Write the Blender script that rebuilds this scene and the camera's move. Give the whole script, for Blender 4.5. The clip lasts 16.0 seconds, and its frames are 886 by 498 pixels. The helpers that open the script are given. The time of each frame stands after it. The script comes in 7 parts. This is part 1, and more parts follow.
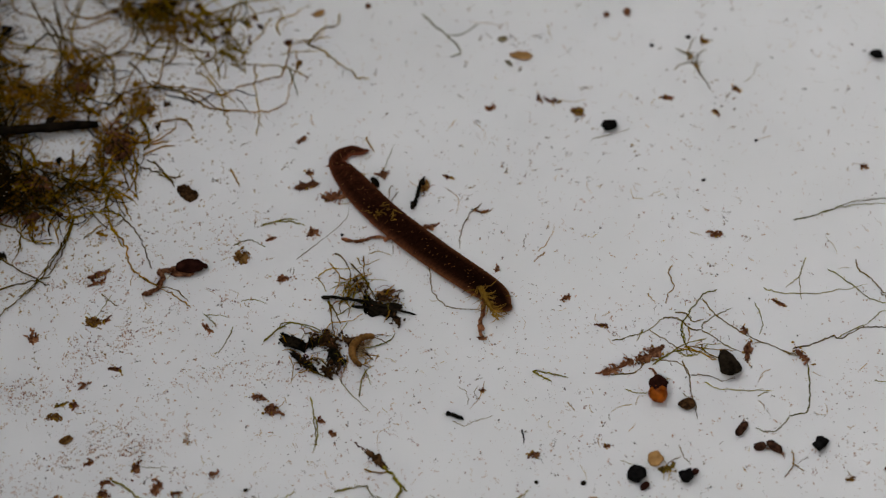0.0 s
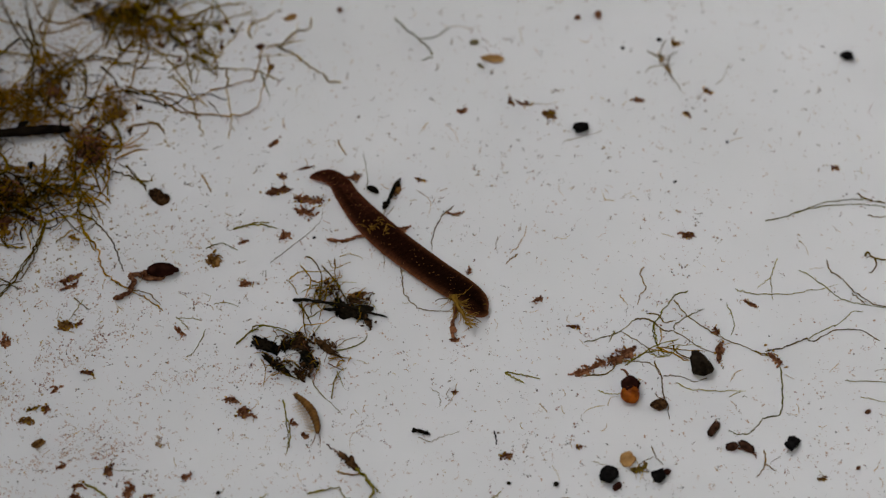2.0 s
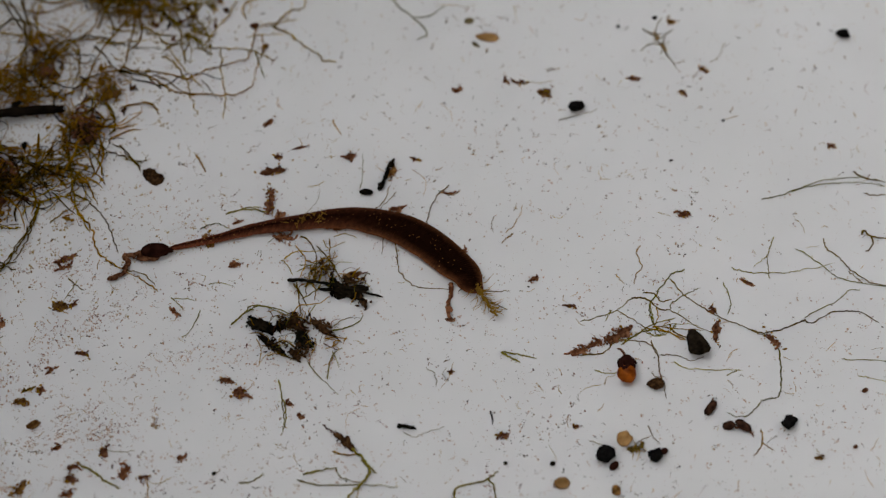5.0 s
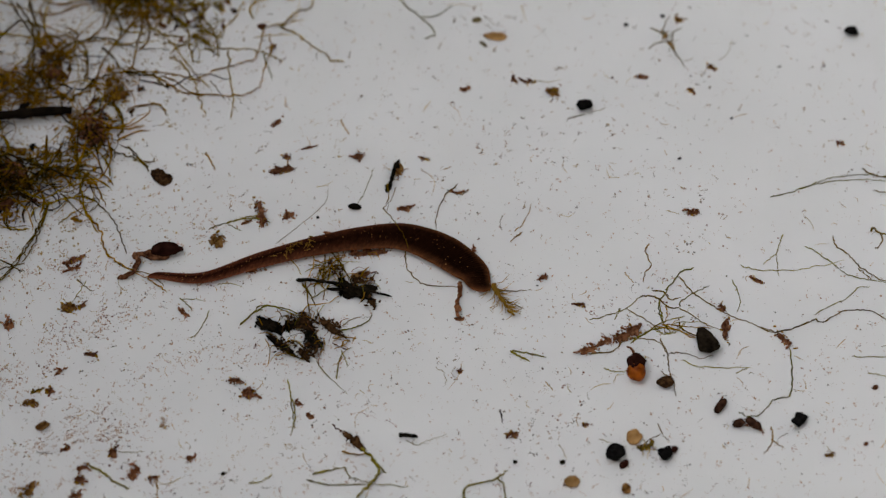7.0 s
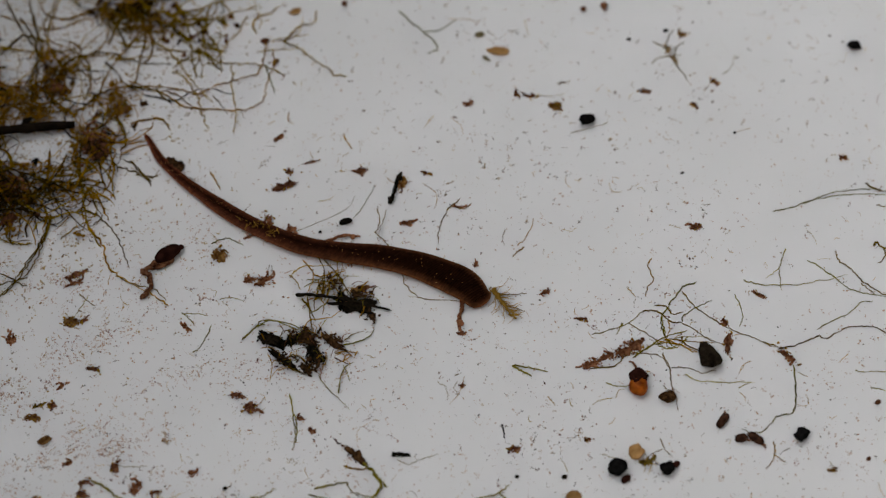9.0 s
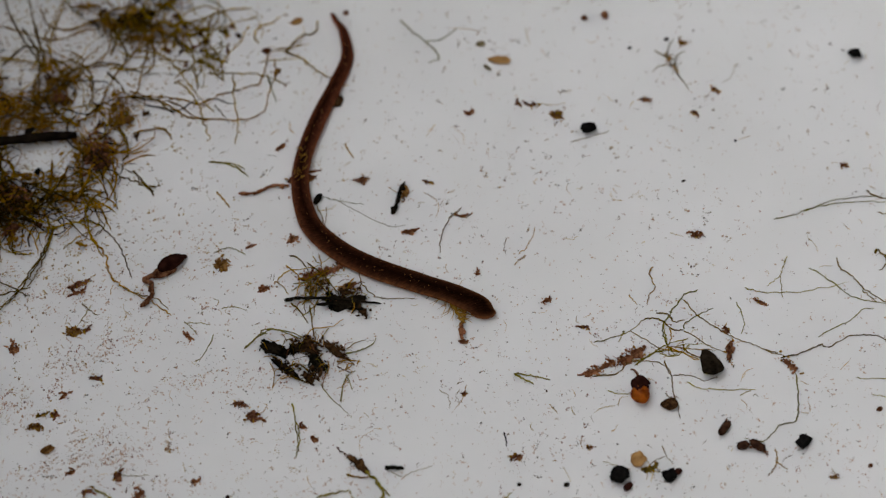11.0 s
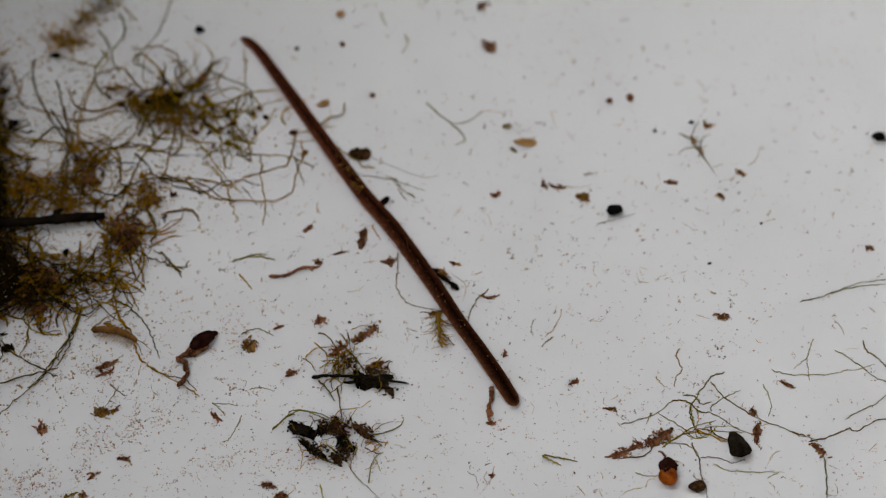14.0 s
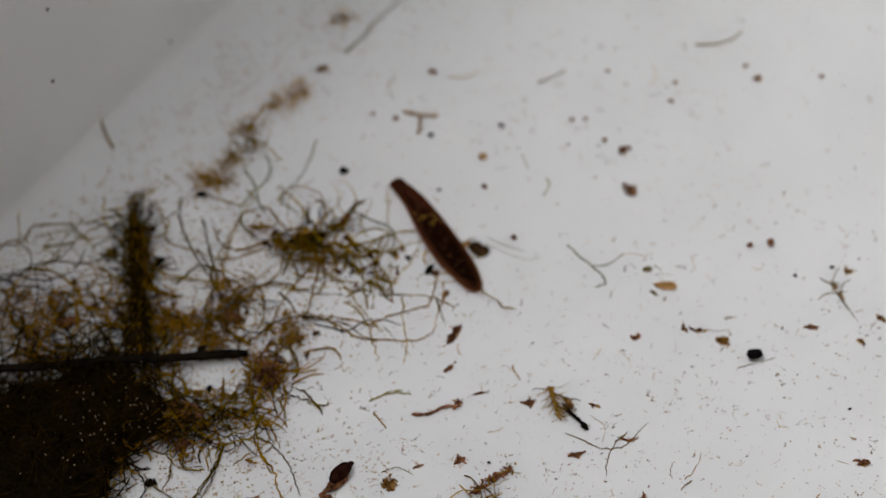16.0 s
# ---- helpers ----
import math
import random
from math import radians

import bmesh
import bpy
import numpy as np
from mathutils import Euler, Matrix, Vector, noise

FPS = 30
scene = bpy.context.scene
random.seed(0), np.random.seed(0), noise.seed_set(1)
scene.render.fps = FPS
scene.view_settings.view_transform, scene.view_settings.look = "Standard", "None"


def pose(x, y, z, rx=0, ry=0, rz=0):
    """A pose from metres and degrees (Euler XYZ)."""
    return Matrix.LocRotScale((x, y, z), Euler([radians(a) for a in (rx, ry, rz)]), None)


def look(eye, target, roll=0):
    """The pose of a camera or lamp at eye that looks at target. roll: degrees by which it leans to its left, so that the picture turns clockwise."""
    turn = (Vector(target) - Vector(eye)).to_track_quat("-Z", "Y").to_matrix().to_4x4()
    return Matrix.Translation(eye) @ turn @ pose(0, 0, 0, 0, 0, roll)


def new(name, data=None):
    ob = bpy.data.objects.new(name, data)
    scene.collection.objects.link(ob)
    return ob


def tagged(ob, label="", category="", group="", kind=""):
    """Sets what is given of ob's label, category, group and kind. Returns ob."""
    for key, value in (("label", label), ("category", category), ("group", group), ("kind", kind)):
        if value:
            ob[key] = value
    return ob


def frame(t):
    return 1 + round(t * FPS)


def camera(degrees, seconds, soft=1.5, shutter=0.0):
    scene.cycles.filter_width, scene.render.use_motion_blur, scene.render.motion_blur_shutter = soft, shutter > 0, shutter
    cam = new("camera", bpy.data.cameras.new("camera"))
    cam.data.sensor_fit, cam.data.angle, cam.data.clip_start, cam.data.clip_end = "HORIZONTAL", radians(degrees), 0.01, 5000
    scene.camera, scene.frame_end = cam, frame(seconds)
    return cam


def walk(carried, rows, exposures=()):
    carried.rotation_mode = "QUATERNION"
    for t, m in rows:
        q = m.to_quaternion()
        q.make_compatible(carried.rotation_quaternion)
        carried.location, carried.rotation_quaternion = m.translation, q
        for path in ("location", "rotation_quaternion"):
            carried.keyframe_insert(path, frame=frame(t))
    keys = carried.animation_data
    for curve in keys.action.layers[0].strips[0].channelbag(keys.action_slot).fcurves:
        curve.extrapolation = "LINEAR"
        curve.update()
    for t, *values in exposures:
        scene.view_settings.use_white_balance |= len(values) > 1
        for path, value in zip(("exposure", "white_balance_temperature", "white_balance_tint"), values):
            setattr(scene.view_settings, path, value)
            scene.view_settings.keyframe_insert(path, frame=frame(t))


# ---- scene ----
MM = 0.001
cam = camera(20.0, 16.0, soft=1.35)
cam.data.dof.use_dof = True
cam.data.dof.focus_distance = 0.336
cam.data.dof.aperture_fstop = 14.0
walk(cam, [(t, pose(x * MM, y * MM, z * MM, rx, ry, rz)) for t, x, y, z, rx, ry, rz in (
    (0, -1.13, -168.04, 297.11, 29.920, -0.039, 0.781),
    (0.5, -0.06, -167.98, 297.62, 29.922, -0.129, 0.714),
    (1, -0.16, -168.38, 297.09, 30.102, -0.384, 0.622),
    (1.5, -0.11, -169.06, 296.59, 30.222, -0.386, 0.461),
    (2, 0.14, -169.88, 296.51, 30.294, -0.291, 0.363),
    (2.5, 1.06, -169.62, 296.82, 30.258, -0.298, 0.323),
    (3, 0.40, -168.32, 296.19, 29.937, -0.468, 0.261),
    (3.5, -0.22, -168.79, 296.14, 29.800, -0.574, 0.221),
    (4, -0.64, -169.28, 295.95, 29.782, -0.540, 0.166),
    (6.5, -0.02, -169.68, 294.86, 29.997, -0.104, 0.069),
    (7, 0.00, -170.14, 294.69, 30.001, 0.001, 0.000),
    (7.5, 0.22, -170.66, 294.78, 30.023, 0.198, -0.047),
    (8, 0.11, -170.29, 295.29, 30.021, 0.189, 0.060),
    (8.5, 1.30, -169.98, 294.60, 30.165, 0.210, 0.156),
    (11, 1.73, -170.96, 294.81, 30.637, 0.426, 0.036),
    (11.5, -0.07, -170.17, 295.28, 30.749, -0.019, 0.052),
    (12, 0.23, -170.78, 294.88, 31.014, 0.026, -0.103),
    (12.5, -0.60, -171.16, 294.72, 31.216, -0.018, -0.157),
    (13, -1.84, -172.48, 294.15, 31.542, 0.040, -0.101),
    (13.5, -1.08, -170.93, 295.92, 31.596, 0.388, 0.010),
    (14, -2.32, -171.22, 295.87, 32.445, 0.298, 0.141),
    (14.5, -2.68, -172.31, 295.99, 32.986, 0.600, 0.193),
    (15, -3.40, -172.78, 297.19, 33.477, 1.074, 0.386),
    (15.5, -6.45, -171.50, 299.59, 33.978, 1.505, 0.572),
    (16, -4.02, -172.36, 298.05, 35.667, 2.310, 2.378),
     )],
     exposures=[(t, stops + 0.27, 6930, 10) for t, stops in ((0.0, -0.45), (1.0, -0.45), (2.5, -0.53), (3.0, -0.62), (3.5, -0.67), (4.0, -0.63), (6.5, -0.385), (8.0, -0.46),
                                                     (11.0, -0.39), (12.0, -0.36), (14.5, -0.34), (15.5, -0.29), (16.0, -0.12))])

# ---------------------------------------------------------------- light: a bright overcast sky
SUN_TURN, SUN_HIGH = 168.0, 60.0       # bearing from +x, and height, in degrees
world = bpy.data.worlds.new("sky")
scene.world = world
world.use_nodes = True
wn = world.node_tree.nodes
sky = wn.new("ShaderNodeTexSky")
sky.sky_type, sky.sun_disc = "NISHITA", False
sky.sun_elevation, sky.sun_rotation = radians(SUN_HIGH), radians(90 - SUN_TURN)
sky.air_density, sky.dust_density, sky.ozone_density = 1.0, 6.0, 0.6
wn["Background"].inputs["Strength"].default_value = 0.09
veil = wn.new("ShaderNodeHueSaturation")      # cloud takes most of the blue out of the sky
veil.inputs["Saturation"].default_value = 0.15
world.node_tree.links.new(sky.outputs[0], veil.inputs["Color"])
world.node_tree.links.new(veil.outputs[0], wn["Background"].inputs["Color"])
sun_data = bpy.data.lights.new("sun", "SUN")
sun_data.energy, sun_data.angle, sun_data.color = 1.0, radians(60), (0.82, 0.955, 1.21)
sun = new("sun", sun_data)
sun_way = Vector((math.cos(radians(SUN_TURN)) * math.cos(radians(SUN_HIGH)), math.sin(radians(SUN_TURN)) * math.cos(radians(SUN_HIGH)), math.sin(radians(SUN_HIGH))))
sun.matrix_world = look(sun_way * 2, (0, 0, 0))

# ---------------------------------------------------------------- materials


def surface(name, dark, light, rough=0.6, scale=900.0, bump=0.3, spread=(0.35, 0.65), coarse=0.25,
            coat=0.0, through_light=0.0, vary=0.25, spec=0.03, relief=0.0001):
    """Two-scale mottling of two colours, a fine bump, and a little change from piece to piece."""
    m = bpy.data.materials.new(name)
    m.use_nodes = True
    nt = m.node_tree
    b = nt.nodes["Principled BSDF"]
    tc = nt.nodes.new("ShaderNodeTexCoord")
    fine, wide = nt.nodes.new("ShaderNodeTexNoise"), nt.nodes.new("ShaderNodeTexNoise")
    fine.inputs["Scale"].default_value, fine.inputs["Detail"].default_value = scale, 6
    wide.inputs["Scale"].default_value, wide.inputs["Detail"].default_value = scale * coarse, 3
    ramp = nt.nodes.new("ShaderNodeValToRGB")
    ramp.color_ramp.elements[0].position, ramp.color_ramp.elements[1].position = spread
    ramp.color_ramp.elements[0].color, ramp.color_ramp.elements[1].color = (*dark, 1), (*light, 1)
    mean = nt.nodes.new("ShaderNodeMath")
    mean.operation = "MULTIPLY_ADD"
    mean.inputs[1].default_value = 0.5
    half = nt.nodes.new("ShaderNodeMath")
    half.operation = "MULTIPLY"
    half.inputs[1].default_value = 0.5
    info = nt.nodes.new("ShaderNodeObjectInfo")
    hue = nt.nodes.new("ShaderNodeHueSaturation")
    rng = nt.nodes.new("ShaderNodeMapRange")
    rng.inputs["To Min"].default_value, rng.inputs["To Max"].default_value = 1 - vary, 1 + vary
    bmp = nt.nodes.new("ShaderNodeBump")
    bmp.inputs["Strength"].default_value, bmp.inputs["Distance"].default_value = bump, relief
    link = nt.links.new
    for n in (fine, wide):
        link(tc.outputs["Object"], n.inputs["Vector"])
    link(wide.outputs["Fac"], half.inputs[0])
    link(fine.outputs["Fac"], mean.inputs[0])
    link(half.outputs[0], mean.inputs[2])
    link(mean.outputs[0], ramp.inputs["Fac"])
    link(info.outputs["Random"], rng.inputs["Value"])
    link(rng.outputs[0], hue.inputs["Value"])
    link(ramp.outputs["Color"], hue.inputs["Color"])
    link(hue.outputs["Color"], b.inputs["Base Color"])
    link(fine.outputs["Fac"], bmp.inputs["Height"])
    link(bmp.outputs["Normal"], b.inputs["Normal"])
    b.inputs["Roughness"].default_value = rough
    b.inputs["Specular IOR Level"].default_value = spec
    b.inputs["Coat Weight"].default_value = coat
    b.inputs["Coat Roughness"].default_value = 0.12
    if through_light:
        out, mix = nt.nodes["Material Output"], nt.nodes.new("ShaderNodeMixShader")
        tl = nt.nodes.new("ShaderNodeBsdfTranslucent")
        link(hue.outputs["Color"], tl.inputs["Color"])
        mix.inputs[0].default_value = through_light
        link(b.outputs[0], mix.inputs[1])
        link(tl.outputs[0], mix.inputs[2])
        link(mix.outputs[0], out.inputs["Surface"])
    return m


def island_surface(name, colours, rough=0.7):
    """For heaps of grains: each grain takes one of the colours."""
    m = bpy.data.materials.new(name)
    m.use_nodes = True
    nt = m.node_tree
    b = nt.nodes["Principled BSDF"]
    geo, ramp = nt.nodes.new("ShaderNodeNewGeometry"), nt.nodes.new("ShaderNodeValToRGB")
    el = ramp.color_ramp.elements
    ramp.color_ramp.interpolation = "CONSTANT"
    while len(el) < len(colours):
        el.new(0.5)
    for k, c in enumerate(colours):
        el[k].position, el[k].color = k / len(colours), (*c, 1)
    nt.links.new(geo.outputs["Random Per Island"], ramp.inputs["Fac"])
    nt.links.new(ramp.outputs["Color"], b.inputs["Base Color"])
    b.inputs["Roughness"].default_value = rough
    b.inputs["Specular IOR Level"].default_value = 0.1
    return m


plastic = surface("white_plastic", (0.70, 0.70, 0.69), (0.78, 0.78, 0.775), 0.42, 60, 0.05, (0.3, 0.7), vary=0.0, relief=0.0002, spec=0.5)
bsdf = plastic.node_tree.nodes["Principled BSDF"]       # thin white plastic lets light spread inside it
bsdf.subsurface_method = "BURLEY"
bsdf.inputs["Subsurface Weight"].default_value = 0.8
bsdf.inputs["Subsurface Radius"].default_value = (1.0, 0.95, 0.92)
bsdf.inputs["Subsurface Scale"].default_value = 0.002
stone_black = surface("black_stone", (0.003, 0.003, 0.003), (0.013, 0.012, 0.011), 0.85, 1500, 0.5, spec=0.0)
stone_grey = surface("dark_grey_stone", (0.004, 0.0031, 0.0022), (0.03, 0.022, 0.014), 0.9, 1200, 0.5, spec=0.0)
detritus = surface("brown_detritus", (0.1, 0.038, 0.018), (0.34, 0.152, 0.076), 0.8, 2600, 1.0, (0.42, 0.6), through_light=0.3)
detritus_red = surface("reddish_detritus", (0.14, 0.05, 0.022), (0.42, 0.18, 0.085), 0.8, 2600, 1.0, (0.42, 0.6), through_light=0.35)
detritus_dark = surface("dark_detritus", (0.025, 0.012, 0.005), (0.11, 0.055, 0.022), 0.8, 2600, 1.0, (0.42, 0.6), through_light=0.2)
detritus_tan = surface("tan_detritus", (0.14, 0.06, 0.015), (0.42, 0.22, 0.07), 0.75, 2400, 0.9, (0.4, 0.6), through_light=0.45)
detritus_olive = surface("olive_detritus", (0.10, 0.06, 0.01), (0.38, 0.26, 0.06), 0.75, 2400, 0.9, (0.4, 0.6), through_light=0.4)
detritus_black = surface("black_detritus", (0.003, 0.003, 0.002), (0.018, 0.013, 0.008), 0.6, 2600, 1.0, (0.42, 0.6), spec=0.0)
flake_tan = surface("tan_flake", (0.34, 0.18, 0.06), (0.56, 0.34, 0.14), 0.6, 1200, 0.3, through_light=0.35)
fibre_green = surface("green_filament", (0.08, 0.078, 0.002), (0.26, 0.235, 0.008), 0.6, 1500, 0.3, through_light=0.5, spec=0.0)
fibre_olive = surface("olive_filament", (0.26, 0.158, 0.002), (0.63, 0.425, 0.01), 0.6, 1500, 0.3, through_light=0.7, spec=0.0)
fibre_brown = surface("brown_filament", (0.21, 0.098, 0.002), (0.6, 0.335, 0.009), 0.6, 1500, 0.3, through_light=0.66, spec=0.0)
fibre_orange = surface("orange_filament", (0.5, 0.29, 0.03), (0.8, 0.56, 0.11), 0.5, 1500, 0.3, through_light=0.7)
fibre_dark = surface("dark_filament", (0.055, 0.031, 0.0005), (0.235, 0.14, 0.003), 0.6, 1500, 0.3, through_light=0.4, spec=0.0)
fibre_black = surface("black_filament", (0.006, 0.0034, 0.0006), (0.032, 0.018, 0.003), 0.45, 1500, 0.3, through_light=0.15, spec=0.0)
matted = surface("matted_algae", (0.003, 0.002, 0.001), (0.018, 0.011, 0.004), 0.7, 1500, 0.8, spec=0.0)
fibre_pale = surface("pale_filament", (0.2, 0.16, 0.08), (0.38, 0.32, 0.19), 0.6, 1500, 0.3, through_light=0.4)
seed_shell = surface("dark_seed_shell", (0.012, 0.004, 0.003), (0.05, 0.018, 0.012), 0.55, 900, 0.9, spec=0.0)
husk_brown = surface("brown_husk", (0.016, 0.007, 0.004), (0.1, 0.045, 0.026), 0.7, 1300, 0.9, (0.38, 0.66), through_light=0.1)
amber = surface("amber_seed", (0.07, 0.008, 0.001), (0.5, 0.125, 0.012), 0.3, 900, 0.3, (0.36, 0.58), coat=0.08, through_light=0.4)
floc_brown = surface("brown_floc", (0.26, 0.12, 0.006), (0.62, 0.36, 0.04), 0.7, 2200, 0.6, through_light=0.7)
floc_red = surface("red_brown_floc", (0.3, 0.12, 0.045), (0.58, 0.31, 0.16), 0.7, 2200, 0.6, through_light=0.7)
strand_olive = surface("olive_strand", (0.15, 0.12, 0.008), (0.42, 0.35, 0.05), 0.6, 1500, 0.3, through_light=0.6, spec=0.0)
fibre_wan = surface("wan_filament", (0.42, 0.36, 0.22), (0.6, 0.54, 0.38), 0.6, 1500, 0.3, through_light=0.6)
bark = surface("black_bark", (0.003, 0.0025, 0.002), (0.013, 0.009, 0.006), 0.8, 900, 0.9, spec=0.0)
shell_skin = surface("shrimp_shell", (0.14, 0.055, 0.012), (0.38, 0.19, 0.055), 0.35, 2000, 0.4, through_light=0.4)
shell_pale = surface("shrimp_foot", (0.5, 0.34, 0.16), (0.7, 0.53, 0.3), 0.35, 900, 0.2, through_light=0.7)
# warm brown, so the added unseen walls bounce warm light onto the tray
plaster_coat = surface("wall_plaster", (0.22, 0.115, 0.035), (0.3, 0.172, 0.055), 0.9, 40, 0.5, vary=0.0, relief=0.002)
paving = surface("grey_paving", (0.10, 0.095, 0.09), (0.19, 0.185, 0.18), 0.85, 25, 0.4, vary=0.0, relief=0.002)
grit = island_surface("grit", [(0.4, 0.2, 0.12), (0.26, 0.12, 0.07), (0.46, 0.28, 0.18), (0.09, 0.055, 0.035), (0.12, 0.11, 0.07),
                               (0.3, 0.17, 0.1), (0.07, 0.065, 0.05), (0.26, 0.2, 0.12), (0.16, 0.14, 0.1), (0.12, 0.08, 0.05)])
moss_gold = surface("golden_moss", (0.27, 0.135, 0.014), (0.53, 0.32, 0.06), 0.6, 1800, 0.5, through_light=0.45)
grit_red = island_surface("red_grit", [(0.36, 0.18, 0.13), (0.24, 0.11, 0.085), (0.46, 0.29, 0.23), (0.14, 0.07, 0.058), (0.4, 0.24, 0.19), (0.26, 0.16, 0.13)])
grit_tan = island_surface("tan_grit", [(0.36, 0.27, 0.17), (0.2, 0.15, 0.1), (0.45, 0.36, 0.25), (0.24, 0.2, 0.15), (0.34, 0.2, 0.13), (0.14, 0.1, 0.08), (0.42, 0.32, 0.2)])
dust = island_surface("ochre_shade_and_silt", [(0.4, 0.27, 0.09), (0.3, 0.19, 0.06), (0.5, 0.37, 0.16), (0.24, 0.14, 0.05), (0.44, 0.3, 0.12)])
silt_red = island_surface("pale_red_silt", [(0.56, 0.42, 0.33), (0.5, 0.34, 0.25), (0.6, 0.48, 0.4), (0.46, 0.3, 0.2)])
silt = island_surface("pale_silt", [(0.5, 0.4, 0.31), (0.46, 0.34, 0.25), (0.54, 0.46, 0.38), (0.44, 0.3, 0.21)])


def leech_skin(name, margin, back, flank, rim_share):
    """Dark back that passes into a paler, redder margin at the rim of each ring."""
    m = bpy.data.materials.new(name)
    m.use_nodes = True
    nt = m.node_tree
    b = nt.nodes["Principled BSDF"]
    tc, sep = nt.nodes.new("ShaderNodeTexCoord"), nt.nodes.new("ShaderNodeSeparateXYZ")
    ramp, spots, mix = nt.nodes.new("ShaderNodeValToRGB"), nt.nodes.new("ShaderNodeTexNoise"), nt.nodes.new("ShaderNodeMix")
    mix.data_type, mix.blend_type = "RGBA", "MULTIPLY"
    spot_ramp = nt.nodes.new("ShaderNodeValToRGB")
    spots.inputs["Scale"].default_value, spots.inputs["Detail"].default_value = 1400, 4
    el = ramp.color_ramp.elements
    el[0].position, el[0].color = 0.5, (1, 1, 1, 1)
    el[1].position, el[1].color = 0.92, (0, 0, 0, 1)
    el.new(0.62).color = (rim_share, rim_share, rim_share, 1)
    el.new(0.76).color = (rim_share * 0.35, rim_share * 0.35, rim_share * 0.35, 1)
    # flanks: the ends of a ring's short axis, which show only where the body is stretched
    off, far, wide = nt.nodes.new("ShaderNodeMath"), nt.nodes.new("ShaderNodeMath"), nt.nodes.new("ShaderNodeMapRange")
    off.operation, far.operation = "SUBTRACT", "ABSOLUTE"
    off.inputs[1].default_value = 0.5
    wide.inputs["From Min"].default_value, wide.inputs["From Max"].default_value = 0.0, 0.32
    skin, rim = nt.nodes.new("ShaderNodeMix"), nt.nodes.new("ShaderNodeMix")
    skin.data_type = rim.data_type = "RGBA"
    skin.inputs[6].default_value, skin.inputs[7].default_value = (*back, 1), (*flank, 1)
    rim.inputs[7].default_value = (*margin, 1)
    spot_ramp.color_ramp.elements[0].position, spot_ramp.color_ramp.elements[0].color = 0.35, (0.6, 0.6, 0.6, 1)
    spot_ramp.color_ramp.elements[1].position, spot_ramp.color_ramp.elements[1].color = 0.7, (1.4, 1.35, 1.3, 1)
    link = nt.links.new
    link(tc.outputs["Generated"], sep.inputs[0])
    link(sep.outputs["Z"], ramp.inputs["Fac"])
    info, spread, shift = nt.nodes.new("ShaderNodeObjectInfo"), nt.nodes.new("ShaderNodeMath"), nt.nodes.new("ShaderNodeVectorMath")
    spread.operation = "MULTIPLY"
    spread.inputs[1].default_value = 7.0
    link(info.outputs["Random"], spread.inputs[0])
    link(tc.outputs["Object"], shift.inputs[0])
    link(spread.outputs[0], shift.inputs[1])
    link(shift.outputs[0], spots.inputs["Vector"])
    link(spots.outputs["Fac"], spot_ramp.inputs["Fac"])
    mix.inputs[0].default_value = 1.0
    link(sep.outputs["Y"], off.inputs[0])
    link(off.outputs[0], far.inputs[0])
    link(far.outputs[0], wide.inputs["Value"])
    link(wide.outputs[0], skin.inputs[0])
    link(skin.outputs[2], rim.inputs[6])
    link(ramp.outputs["Color"], rim.inputs[0])
    link(rim.outputs[2], mix.inputs[6])
    link(spot_ramp.outputs["Color"], mix.inputs[7])
    # fine pale specks all over
    dots, pick, speck = nt.nodes.new("ShaderNodeTexNoise"), nt.nodes.new("ShaderNodeValToRGB"), nt.nodes.new("ShaderNodeMix")
    dots.inputs["Scale"].default_value, dots.inputs["Detail"].default_value = 5200, 2
    pick.color_ramp.elements[0].position, pick.color_ramp.elements[1].position = 0.68, 0.8
    speck.data_type = "RGBA"
    speck.inputs[7].default_value = (0.08, 0.042, 0.022, 1)
    link(shift.outputs[0], dots.inputs["Vector"])
    link(dots.outputs["Fac"], pick.inputs["Fac"])
    link(pick.outputs["Color"], speck.inputs[0])
    link(mix.outputs[2], speck.inputs[6])
    link(speck.outputs[2], b.inputs["Base Color"])
    relief = nt.nodes.new("ShaderNodeBump")
    relief.inputs["Strength"].default_value, relief.inputs["Distance"].default_value = 0.5, 0.0001
    link(spots.outputs["Fac"], relief.inputs["Height"])
    link(relief.outputs["Normal"], b.inputs["Normal"])
    b.inputs["Roughness"].default_value = 0.5
    b.inputs["Specular IOR Level"].default_value = 0.0
    return m


# ---------------------------------------------------------------- geometry helpers
def mesh_of(name, verts, faces, material, smooth=True):
    me = bpy.data.meshes.new(name)
    me.from_pydata([tuple(v) for v in verts], [], faces)
    if smooth:
        me.polygons.foreach_set("use_smooth", [True] * len(me.polygons))
    me.materials.append(material)
    return me


def thing(name, x, y, turn=0.0, z=0.0):
    ob = new(name)
    ob.empty_display_size = 0.002
    ob.matrix_world = pose(x * MM, y * MM, z * MM, 0, 0, turn)
    return ob


def part(name, geo, material, parent, label="", kind="", smooth=True):
    ob = new(name, mesh_of(name, geo[0], geo[1], material, smooth))
    ob.parent = parent
    return tagged(ob, label, kind=kind)


def lone(name, geo, material, x, y, label, category, turn=0.0, group="", kind="", smooth=True, z=0.0):
    ob = new(name, mesh_of(name, geo[0], geo[1], material, smooth))
    ob.matrix_world = pose(x * MM, y * MM, z * MM, 0, 0, turn)
    return tagged(ob, label, category, group, kind)


def merge(*geos):
    verts, faces = [], []
    for v, f in geos:
        k = len(verts)
        verts += list(v)
        faces += [tuple(i + k for i in face) for face in f]
    return verts, faces


